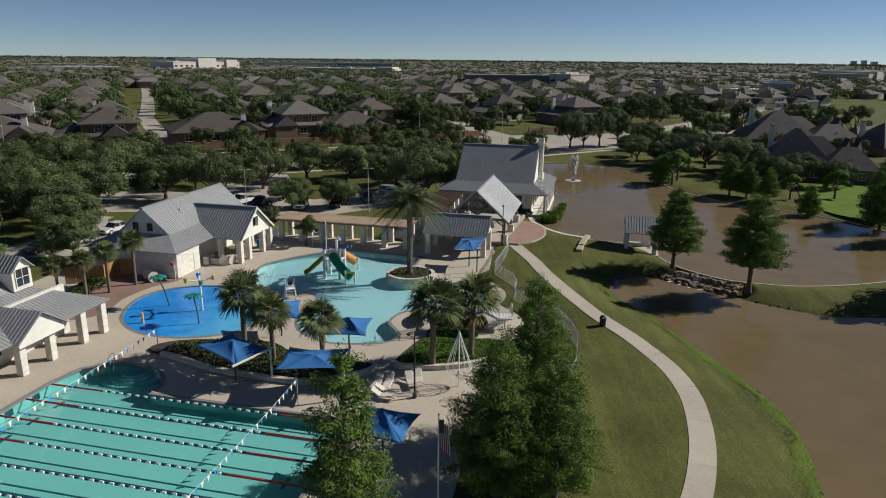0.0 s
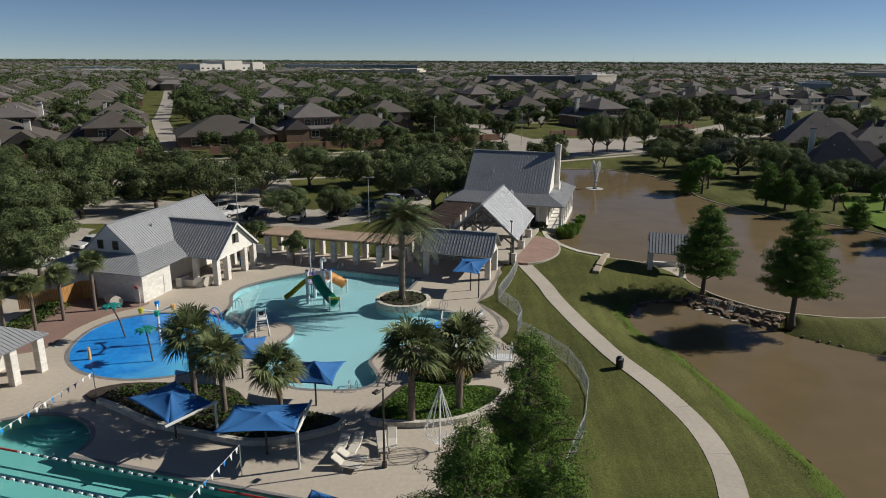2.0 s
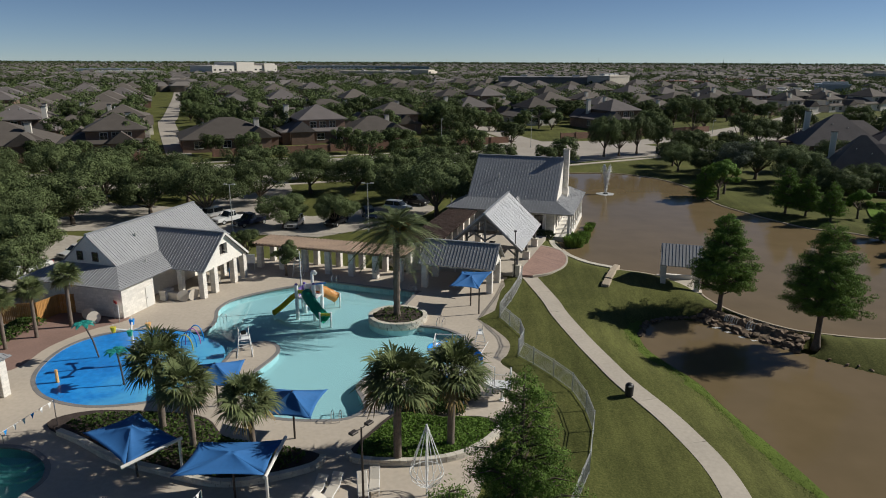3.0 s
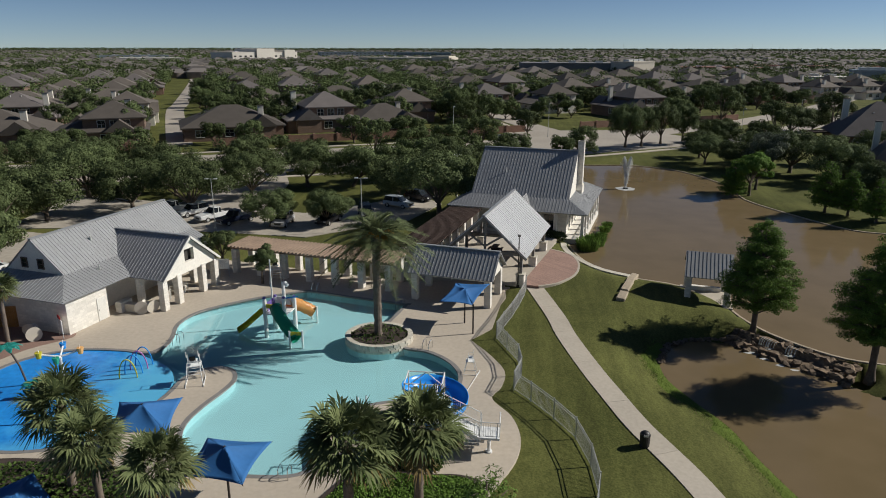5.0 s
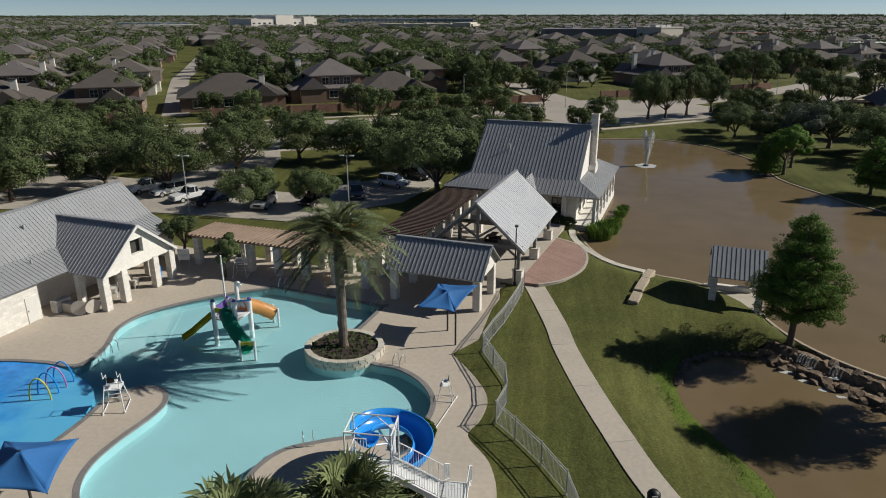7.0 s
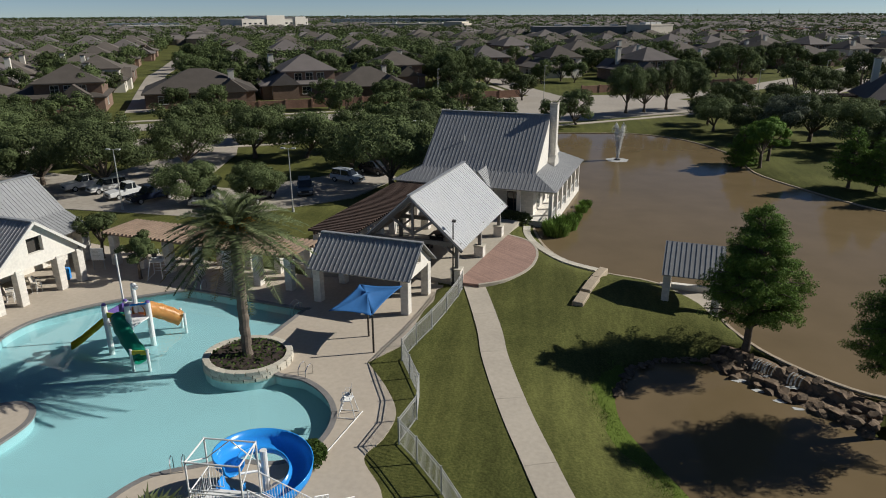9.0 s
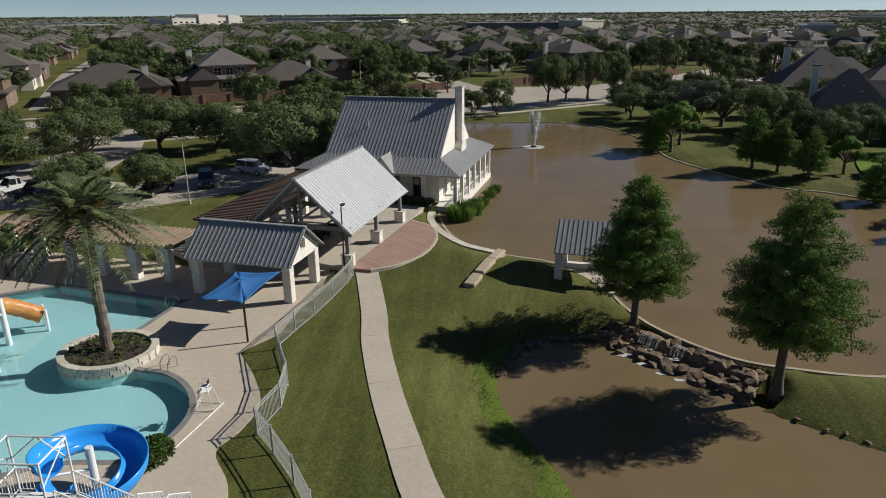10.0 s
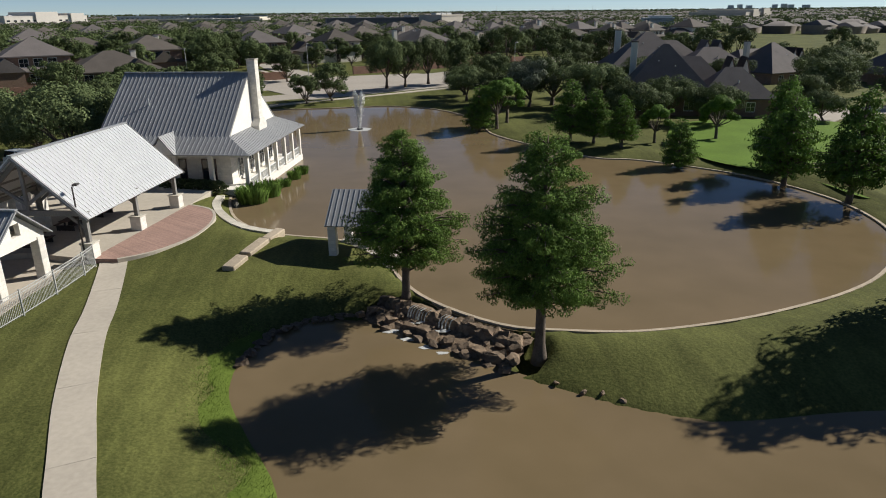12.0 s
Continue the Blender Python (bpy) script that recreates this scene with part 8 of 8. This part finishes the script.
for i, (x, y, r, h) in enumerate(((16.3, 104.8, 1.3, 1.7), (17.5, 106.8, 1.0, 1.6), (18.6, 110.5, 0.6, 0.9), (19.4, 113.6, 0.6, 1.0), (20.0, 115.8, 0.6, 1.0))):
    tuft("reed_clump", x, y, r, h, 700, M_CYPRESS, "green clump of reeds beside the hall porch", 60 + i, -0.6)
hedge("porch_hedge", [(7.2, 108.3), (13.4, 105.8), (13.8, 107.0), (7.6, 109.4)], 0.0, 1.0, 3000, 0.14, M_OAK, "dark clipped hedge along the hall porch", 12)


M_SHORE = leaf_mat("lush_shore_blade", (0.085, 0.125, 0.022), (0.115, 0.165, 0.03), 0.25)
M_TURF = mat("lush_shore_turf", (0.085, 0.118, 0.020), rough=0.9, var=0.2, scale=0.5, fine=7.0, bump=0.5, bdist=0.05, spec=0.1)


def shore_fringe():
    g = np.random.default_rng(70)
    line = [p for p in LOWER if p.x < 27.0 and 22 < p.y < 78.0]
    rows = []
    for i, p in enumerate(line):
        d = (line[min(i + 1, len(line) - 1)] - line[max(i - 1, 0)])
        d.z = 0
        n = Vector((-d.y, d.x, 0)).normalized()
        wide = 1.1 + 0.45 * math.sin(i * 0.9) + 0.25 * g.normal()
        rows.append([(p + n * (wide * f)).xy for f in (-0.06, 0.3, 0.65, 1.0)])
    P = np.array(rows).reshape(-1, 2)
    Z = ground_height(P) + np.tile([0.05, 0.06, 0.05, -0.01], len(rows))
    Z = np.maximum(Z, Z_LOW + 0.03)
    k = np.arange(len(rows) - 1)[:, None] * 4 + np.arange(3)[None]
    k = k.ravel()
    F = np.column_stack([k, k + 4, k + 5, k + 1])
    turf = tagged(quads("shore_turf", np.column_stack([P, Z]), F, M_TURF, smooth=True), "strip of lush bright green turf along the creek", "grass", kind="stuff")
    V = []
    for p in line:
        for _ in range(260):
            V.append((p.x - 0.55 + g.normal() * 0.5, p.y + g.normal() * 0.8))
    P = np.array(V)
    P = P[~inside(P, a_low)]
    Z = ground_height(P)
    n = len(P)
    a = g.uniform(0, 6.283, n)
    h = g.uniform(0.04, 0.11, n)
    d = np.column_stack([np.cos(a), np.sin(a), np.zeros(n)])
    s = np.column_stack([-np.sin(a), np.cos(a), np.zeros(n)]) * 0.014
    B = np.column_stack([P, Z])
    up = np.column_stack([np.zeros(n), np.zeros(n), h])
    Q = np.stack([B - s, B + s, B + s * 0.4 + up + d * h[:, None] * 1.5, B - s * 0.4 + up + d * h[:, None] * 1.5], axis=1).reshape(-1, 3)
    tagged(quads("shore_grass", Q, np.arange(n * 4).reshape(-1, 4), M_SHORE), "long bright green grass along the creek shore", "grass", kind="stuff")


shore_fringe()


def fountain():
    e = empty("pond_fountain", pose(26.6, 144.2, Z_UP), "white spray fountain jet in the pond", "fountain")
    g = np.random.default_rng(80)
    n = 5200
    t = g.random(n)
    a = g.uniform(0, 6.283, n)
    lean = np.where(g.random(n) < 0.5, -1, 1) * 0.55 * t
    r = (0.12 + 0.34 * t) * np.abs(g.normal(size=n)) * 0.75
    z = 5.8 * t ** 0.8 * (1 - 0.25 * np.minimum(r, 1)) + g.normal(size=n) * 0.08
    P = np.column_stack([np.cos(a) * r + lean, np.sin(a) * r, np.maximum(z, 0.05)])
    u = g.normal(size=(n, 3))
    u /= np.linalg.norm(u, axis=1)[:, None]
    v = np.cross(u, g.normal(size=(n, 3)))
    v /= np.linalg.norm(v, axis=1)[:, None]
    s = g.uniform(0.02, 0.06, n)[:, None]
    V = np.stack([P - u * s * 1.8, P - v * s, P + u * s * 1.8, P + v * s], axis=1).reshape(-1, 3)
    q = quads("spray", V, np.arange(n * 4).reshape(-1, 4), M_SPRAY, e)
    q["kind"] = "stuff"
    bm = bmesh.new()
    bm.faces.new([bm.verts.new((math.cos(k) * (1.7 + 0.12 * math.sin(k * 5)), math.sin(k) * (1.7 + 0.12 * math.cos(k * 7)), 0.012)) for k in np.linspace(0, 6.283, 40)[:-1]])
    part("foam", bm, M_FOAM, e, "ring of white foam on the water")
    part("float", tubebm([(0, 0, -0.1), (0, 0, 0.18)], 0.45, 12), M_BLACK, e)


fountain()


# ---- lamps, flag, signs, furniture ----
def lamp(x, y, h, arms, label, group, material=None, z=0.0):
    e = empty("lamp_post", pose(x, y, z), label, "lamp post", group)
    material = material or M_STEEL
    part("base", tubebm([(0, 0, -0.1), (0, 0, 0.35)], 0.16, 10), material, e)
    part("pole", tubebm([(0, 0, 0.3), (0, 0, h)], [0.075, 0.05], 8), material, e)
    for a in arms:
        d = Vector((math.cos(radians(a)), math.sin(radians(a)), 0))
        part("arm", tubebm([(0, 0, h - 0.08), tuple(d * 0.5 + Vector((0, 0, h)))], 0.03, 6), material, e)
        m = pose(d.x * 0.62, d.y * 0.62, h, 0, 0, a)
        part("lamp_head", boxbm(-0.24, 0.24, -0.16, 0.16, -0.07, 0.06, m, 0.02), material, e)
    return e


lamp(-1.75, 44.4, 5.4, (60, 240), "dark bronze floodlight post on the pool deck", "deck lamps")
lamp(7.6, 88.0, 5.4, (90,), "dark bronze lamp post beside the pavilion", "deck lamps")
lamp(-13.2, 108.2, 7.2, (0, 180), "twin-headed parking lot lamp post", "parking lamps", M_FENCE)
lamp(-2.5, 131.0, 7.0, (0, 180), "twin-headed parking lot lamp post", "parking lamps", M_FENCE)
lamp(-33.0, 106.5, 7.0, (0, 180), "twin-headed parking lot lamp post", "parking lamps", M_FENCE)
for s, n in ((-20, 181.5), (84, 181.5), (112, 181), (150, 150), (-70, 181.5), (190, 168)):
    p = sn(s, n)
    lamp(p.x, p.y, 9.0, (SUB - 90,), "tall grey street lamp on the boulevard", "street lamps", M_FENCE)


def flag():
    e = empty("flagpole", pose(0.36, 31.1, 0) @ Matrix.Diagonal((1, 1, 0.92, 1)), "white flagpole with a limp striped flag", "flagpole")
    part("pole", tubebm([(0, 0, 0), (0, 0, 6.6)], [0.06, 0.035], 8), M_WHITESTEEL, e)
    part("finial", tubebm([(0, 0, 6.6), (0, 0, 6.68), (0, 0, 6.76)], [0.03, 0.07, 0.02], 8), M_YELLOW, e)
    for k in range(9):
        bm = bmesh.new()
        x0, x1 = 0.05 + 0.055 * k, 0.05 + 0.055 * (k + 1)
        pts = [(x0, 0.05 * math.sin(k * 1.3), 6.3 - 0.05 * k), (x1, 0.05 * math.sin((k + 1) * 1.3), 6.3 - 0.05 * (k + 1))]
        vs = [bm.verts.new(p) for p in pts] + [bm.verts.new((p[0] + 0.1, p[1] + 0.04, p[2] - 1.9)) for p in pts[::-1]]
        bm.faces.new(vs)
        bmesh.ops.solidify(bm, geom=bm.faces[:], thickness=0.01)
        part("flag_stripe", bm, M_RED if k % 2 else M_FLOATW, e)
    part("flag_field", boxbm(0.03, 0.3, -0.08, 0.1, 5.5, 6.28), M_FLOATB, e, "dark blue flag field")


flag()


def cone_frame():
    e = empty("spray_cone", pose(1.55, 46.4, 0), "white cone-shaped frame of bowed steel rods", "spray feature")
    part("mast", tubebm([(0, 0, 0), (0, 0, 4.6)], 0.05, 8), M_WHITESTEEL, e)
    for k in range(12):
        a = 2 * math.pi * k / 12
        d = Vector((math.cos(a), math.sin(a), 0))
        part("rod", tubebm([tuple(d * r + Vector((0, 0, z))) for r, z in ((0.03, 4.55), (0.35, 3.6), (0.7, 2.6), (0.98, 1.7), (0.92, 1.25), (0.5, 0.8), (0.06, 0.55))], 0.022, 5), M_WHITESTEEL, e)
    part("ring", tubebm([(math.cos(t) * 0.98, math.sin(t) * 0.98, 1.6) for t in np.linspace(0, 2 * math.pi, 25)], 0.02, 5), M_WHITESTEEL, e)


cone_frame()


def board(x, y, turn, w, h, z, label, cap=None):
    e = empty("notice_board", pose(x, y, 0, 0, 0, turn), label, "sign", "notice boards")
    for s in (-w / 2 + 0.08, w / 2 - 0.08):
        part("post", tubebm([(s, 0, 0), (s, 0, z)], 0.035, 6), M_FENCE, e)
    p = part("panel", boxbm(-w / 2, w / 2, -0.03, 0.03, z, z + h, None, 0.01), M_WHITESTEEL, e)
    if cap:
        part("cap_panel", boxbm(-w * 0.3, w * 0.3, -0.032, 0.032, z + h, z + h + 0.3, None, 0.05), cap, e)
    for k in range(6):
        part("text_bar", boxbm(-w * 0.38, w * (0.38 - 0.12 * (k % 3)), -0.036, -0.03, z + h - 0.16 - 0.13 * k, z + h - 0.11 - 0.13 * k), M_FENCE, p)


board(-23.7, 88.0, 10, 1.1, 1.1, 0.9, "white notice board with small text on the lawn")
board(-30.9, 71.2, -40, 1.3, 1.2, 0.5, "white pool rules board with a red heading", M_RED)


def round_table(x, y, turn, tip):
    e = empty("round_table", pose(x, y, 0, 0, 0, turn), "round white mesh table tipped on its edge", "table", "tipped tables")
    bm = tubebm([(0, 0, 0), (0, 0.05, 0)], 0.62, 24)
    t = part("tabletop", bm, M_STRAP, e)
    t.matrix_basis = pose(0, 0, 0.60, tip)
    c = part("pedestal", tubebm([(0, 0.05, 0.6), (0, 0.7, 0.62)], 0.05, 8), M_WHITESTEEL, e)
    part("table_foot", tubebm([(0, 0.7, 0.62), (0, 0.75, 0.62)], 0.32, 12), M_WHITESTEEL, c)


round_table(-26.9, 76.9, 20, -8)
round_table(-26.0, 77.4, 60, 8)
round_table(-32.6, 70.2, 40, -8)
round_table(-33.6, 71.0, 10, 6)


def stacked_chairs(x, y, turn):
    for k in range(4):
        e = empty("patio_chair", pose(x + 0.02 * k, y, 0.14 * k, 0, 0, turn + 3 * k), "white vinyl strap patio chair in a stack", "chair", "stacked patio chairs")
        part("seat", boxbm(-0.28, 0.28, -0.26, 0.26, 0.42, 0.45, None, 0.01), M_STRAP, e)
        bk = part("backrest", boxbm(-0.28, 0.28, 0, 0.03, 0, 0.5, None, 0.01), M_STRAP, e)
        bk.matrix_basis = pose(0, 0.26, 0.44, -14)
        for sx in (-0.26, 0.26):
            for sy in (-0.24, 0.24):
                part("leg", tubebm([(sx, sy, 0), (sx, sy, 0.43)], 0.018, 5), M_WHITESTEEL, e)
            part("arm", tubebm([(sx, -0.24, 0.43), (sx, -0.24, 0.64), (sx, 0.28, 0.66)], 0.018, 5), M_WHITESTEEL, e)


stacked_chairs(-26.3, 80.6, 120)
stacked_chairs(-25.6, 82.6, 80)
stacked_chairs(-26.8, 82.3, 40)
single("recycling_bin", boxbm(-0.3, 0.3, -0.3, 0.3, 0, 1.0, pose(-25.1, 85.6, 0, 0, 0, 20), 0.06), M_BLUEP, "blue plastic bin in the arcade", "bin")
single("deck_box", boxbm(-0.9, 0.9, -0.35, 0.35, 0, 0.8, pose(-28.4, 77.6, 0, 0, 0, -12), 0.04), M_STRAP, "cream storage box in the arcade", "storage box")

cedar = empty("cedar_screen", None, "orange cedar board screen fence beside the palms", "fence")
for (ax, ay), (bx, by) in (((-42.0, 69.0), (-38.2, 70.2)), ((-38.2, 70.2), (-37.6, 72.6)), ((-37.6, 72.6), (-34.9, 73.2))):
    L = math.hypot(bx - ax, by - ay)
    n = int(L / 0.16)
    for k in range(n):
        ob = part("board", boxbm(-0.072, 0.072, -0.015, 0.015, 0, 1.95), M_CEDAR, cedar)
        t = (k + 0.5) / n
        ob.matrix_basis = pose(ax + (bx - ax) * t, ay + (by - ay) * t, 0, 0, 0, math.degrees(math.atan2(by - ay, bx - ax)))
pole = empty("pool_brush", None, "long white pool brush lying on the deck", "pool brush")
part("handle", tubebm([(4.8, 68.9, 0.04), (3.85, 64.7, 0.04)], 0.03, 6), M_WHITESTEEL, pole)
part("brush_head", boxbm(-0.25, 0.25, -0.05, 0.05, 0.0, 0.07, pose(3.82, 64.6, 0, 0, 0, -10)), M_STEEL, pole)


# picnic tables under the pavilion
def picnic_table():
    e = empty("picnic_table", None, "dark picnic table under the pavilion roof", "table", "picnic tables")
    part("tabletop", boxbm(-0.9, 0.9, -0.38, 0.38, 0.72, 0.77, None, 0.01), M_DARKTIMBER, e)
    for s in (-0.7, 0.7):
        part("bench", boxbm(-0.9, 0.9, s - 0.14, s + 0.14, 0.42, 0.46, None, 0.01), M_DARKTIMBER, e)
        part("leg", boxbm(s - 0.04, s + 0.04, -0.7, 0.7, 0, 0.42), M_STEEL, e)
        part("post", boxbm(s - 0.04, s + 0.04, -0.06, 0.06, 0.42, 0.72), M_STEEL, e)
    return e


PT = picnic_table()
for i, (x, y) in enumerate(((-1.6, 3.0), (-1.6, 7.0), (-1.4, 10.6))):
    m = Matrix.Translation((3.95, 88.5, 0.385)) @ SITE @ pose(x, y, 0, 0, 0, 90)
    if i:
        copy_thing(PT, m)
    else:
        PT.matrix_basis = m


# ---- parked vehicles ----
def paint(name, c):
    return mat(name, c, rough=0.25, metal=0.1, var=0.03, spec=0.6)


M_TYRE = mat("tyre_rubber", (0.02, 0.02, 0.02), rough=0.85, var=0.2)
M_LIGHT = mat("clear_lamp", (0.55, 0.55, 0.52), rough=0.2, var=0.05)
M_TAIL = mat("red_lamp", (0.35, 0.02, 0.02), rough=0.25, var=0.05)


def vehicle(kind, color, label, name):
    """Body by cross sections along x (front at +x), cabin glass, wheels, lamps and bumpers."""
    e = empty(name, None, label, "car", "parked vehicles")
    m = paint(name + "_paint", color)
    if kind == "pickup":
        L, W, deck_z, roof_z = 5.7, 1.95, 1.12, 1.85
        cab = [(-0.55, deck_z), (1.15, deck_z), (0.55, roof_z), (-0.45, roof_z)]
        low = [(-2.85, 0.45), (2.85, 0.42), (2.85, 0.95), (1.2, 1.14), (-0.55, 1.14), (-2.85, 1.10)]
    elif kind == "suv":
        L, W, deck_z, roof_z = 4.7, 1.88, 1.02, 1.72
        cab = [(-2.2, deck_z), (1.1, deck_z), (0.45, roof_z), (-1.95, roof_z)]
        low = [(-2.35, 0.4), (2.35, 0.36), (2.35, 0.82), (1.1, 1.03), (-2.3, 1.03)]
    else:
        L, W, deck_z, roof_z = 4.7, 1.8, 0.88, 1.42
        cab = [(-1.7, deck_z), (1.0, deck_z), (0.35, roof_z), (-1.05, roof_z)]
        low = [(-2.35, 0.34), (2.35, 0.30), (2.35, 0.68), (1.0, 0.89), (-1.7, 0.89), (-2.35, 0.86)]
    bm = prism_bm([(x, z) for x, z in low], -W / 2, W / 2, 'y')
    bmesh.ops.bevel(bm, geom=[d for d in bm.edges], offset=0.08, segments=2, affect='EDGES')
    body = part("body", bm, m, e, smooth=False)
    g = prism_bm(cab, -W / 2 + 0.10, W / 2 - 0.10, 'y')
    for v in g.verts:
        if v.co.z > deck_z + 0.1:
            v.co.y *= 0.86
    bmesh.ops.bevel(g, geom=[d for d in g.edges], offset=0.05, segments=1, affect='EDGES')
    part("glasshouse", g, M_GLASS, e, "dark tinted glass")
    xr0, xr1 = cab[3][0], cab[2][0]
    part("roof", boxbm(xr0 - 0.05, xr1 + 0.05, -W / 2 + 0.2, W / 2 - 0.2, roof_z - 0.04, roof_z + 0.03, None, 0.03), m, e)
    for x in (xr0 * 0.2 + xr1 * 0.8 - 0.4,):
        for s in (-1, 1):
            part("pillar", boxbm(x - 0.05, x + 0.05, s * (W / 2 - 0.14) - 0.03, s * (W / 2 - 0.14) + 0.03, deck_z - 0.05, roof_z), m, e)
    if kind == "pickup":
        part("bed_floor", boxbm(-2.7, -0.65, -W / 2 + 0.15, W / 2 - 0.15, 1.09, 1.13), M_BLACK, e, "dark load bed")
    for x in (-L * 0.31, L * 0.31):
        for s in (-1, 1):
            w = part("wheel", tubebm([(x, s * (W / 2 - 0.22), 0.36), (x, s * (W / 2 + 0.01), 0.36)], 0.36, 16), M_TYRE, e)
            part("rim", tubebm([(x, s * (W / 2 - 0.05), 0.36), (x, s * (W / 2 + 0.025), 0.36)], 0.22, 12), M_FENCE, w)
    for s in (-1, 1):
        part("headlight", boxbm(L / 2 - 0.06, L / 2 + 0.01, s * W * 0.36 - 0.18, s * W * 0.36 + 0.18, 0.62, 0.78), M_LIGHT, e)
        part("tail_light", boxbm(-L / 2 - 0.01, -L / 2 + 0.05, s * W * 0.42 - 0.1, s * W * 0.42 + 0.1, 0.68, 0.9), M_TAIL, e)
        part("mirror", boxbm(0.75, 0.9, s * (W / 2 + 0.08) - 0.09, s * (W / 2 + 0.08) + 0.09, deck_z, deck_z + 0.16), m, e)
    part("grille", boxbm(L / 2 - 0.05, L / 2 + 0.015, -0.45, 0.45, 0.5, 0.78), M_BLACK, e)
    part("bumper", boxbm(L / 2 - 0.1, L / 2 + 0.07, -W / 2 + 0.05, W / 2 - 0.05, 0.36, 0.52, None, 0.03), M_FENCE if kind == "pickup" else m, e)
    return e


for kind, c, label, name, x, y, a in (
        ("pickup", (0.72, 0.72, 0.70), "white pickup truck in the parking lot", "pickup_truck", -43.6, 115.6, 235), ("suv", (0.70, 0.70, 0.68), "white sport utility car in the parking lot", "parked_car", -39.9, 114.4, 235),
        ("pickup", (0.72, 0.72, 0.70), "white pickup truck in the parking lot", "pickup_truck", -35.6, 112.4, 235), ("pickup", (0.015, 0.022, 0.045), "dark navy pickup truck in the parking lot", "pickup_truck", -31.9, 110.9, 235),
        ("suv", (0.42, 0.42, 0.42), "silver car in the parking lot", "parked_car", -24.9, 110.4, 270), ("suv", (0.02, 0.02, 0.022), "black car in the parking lot", "parked_car", -18.9, 112.2, 255),
        ("suv", (0.10, 0.11, 0.12), "dark grey sport utility car in the parking lot", "parked_car", -14.6, 116.6, 290), ("suv", (0.50, 0.55, 0.60), "pale blue-grey car in the parking lot", "parked_car", -10.9, 123.0, 335),
        ("suv", (0.02, 0.02, 0.025), "black car in the parking lot", "parked_car", -8.4, 128.4, 330), ("sedan", (0.66, 0.66, 0.64), "white sedan beside the bathhouse", "parked_car", -49.5, 85.5, 250), ("sedan", (0.03, 0.03, 0.035), "dark sedan beside the bathhouse", "parked_car", -52.5, 82.0, 250),
        ("sedan", (0.6, 0.6, 0.58), "white sedan beside the bathhouse", "parked_car", -48.0, 92.5, 250)):
    vehicle(kind, c, label, name).matrix_basis = pose(x, y, -0.03, 0, 0, a)
single("side_lot", slab_bm([(-47, 78), (-44.5, 100), (-58, 103), (-62, 80)], [], -0.3, -0.035), M_LOT, "shaded concrete parking bay beside the bathhouse", "parking lot", kind="structure")
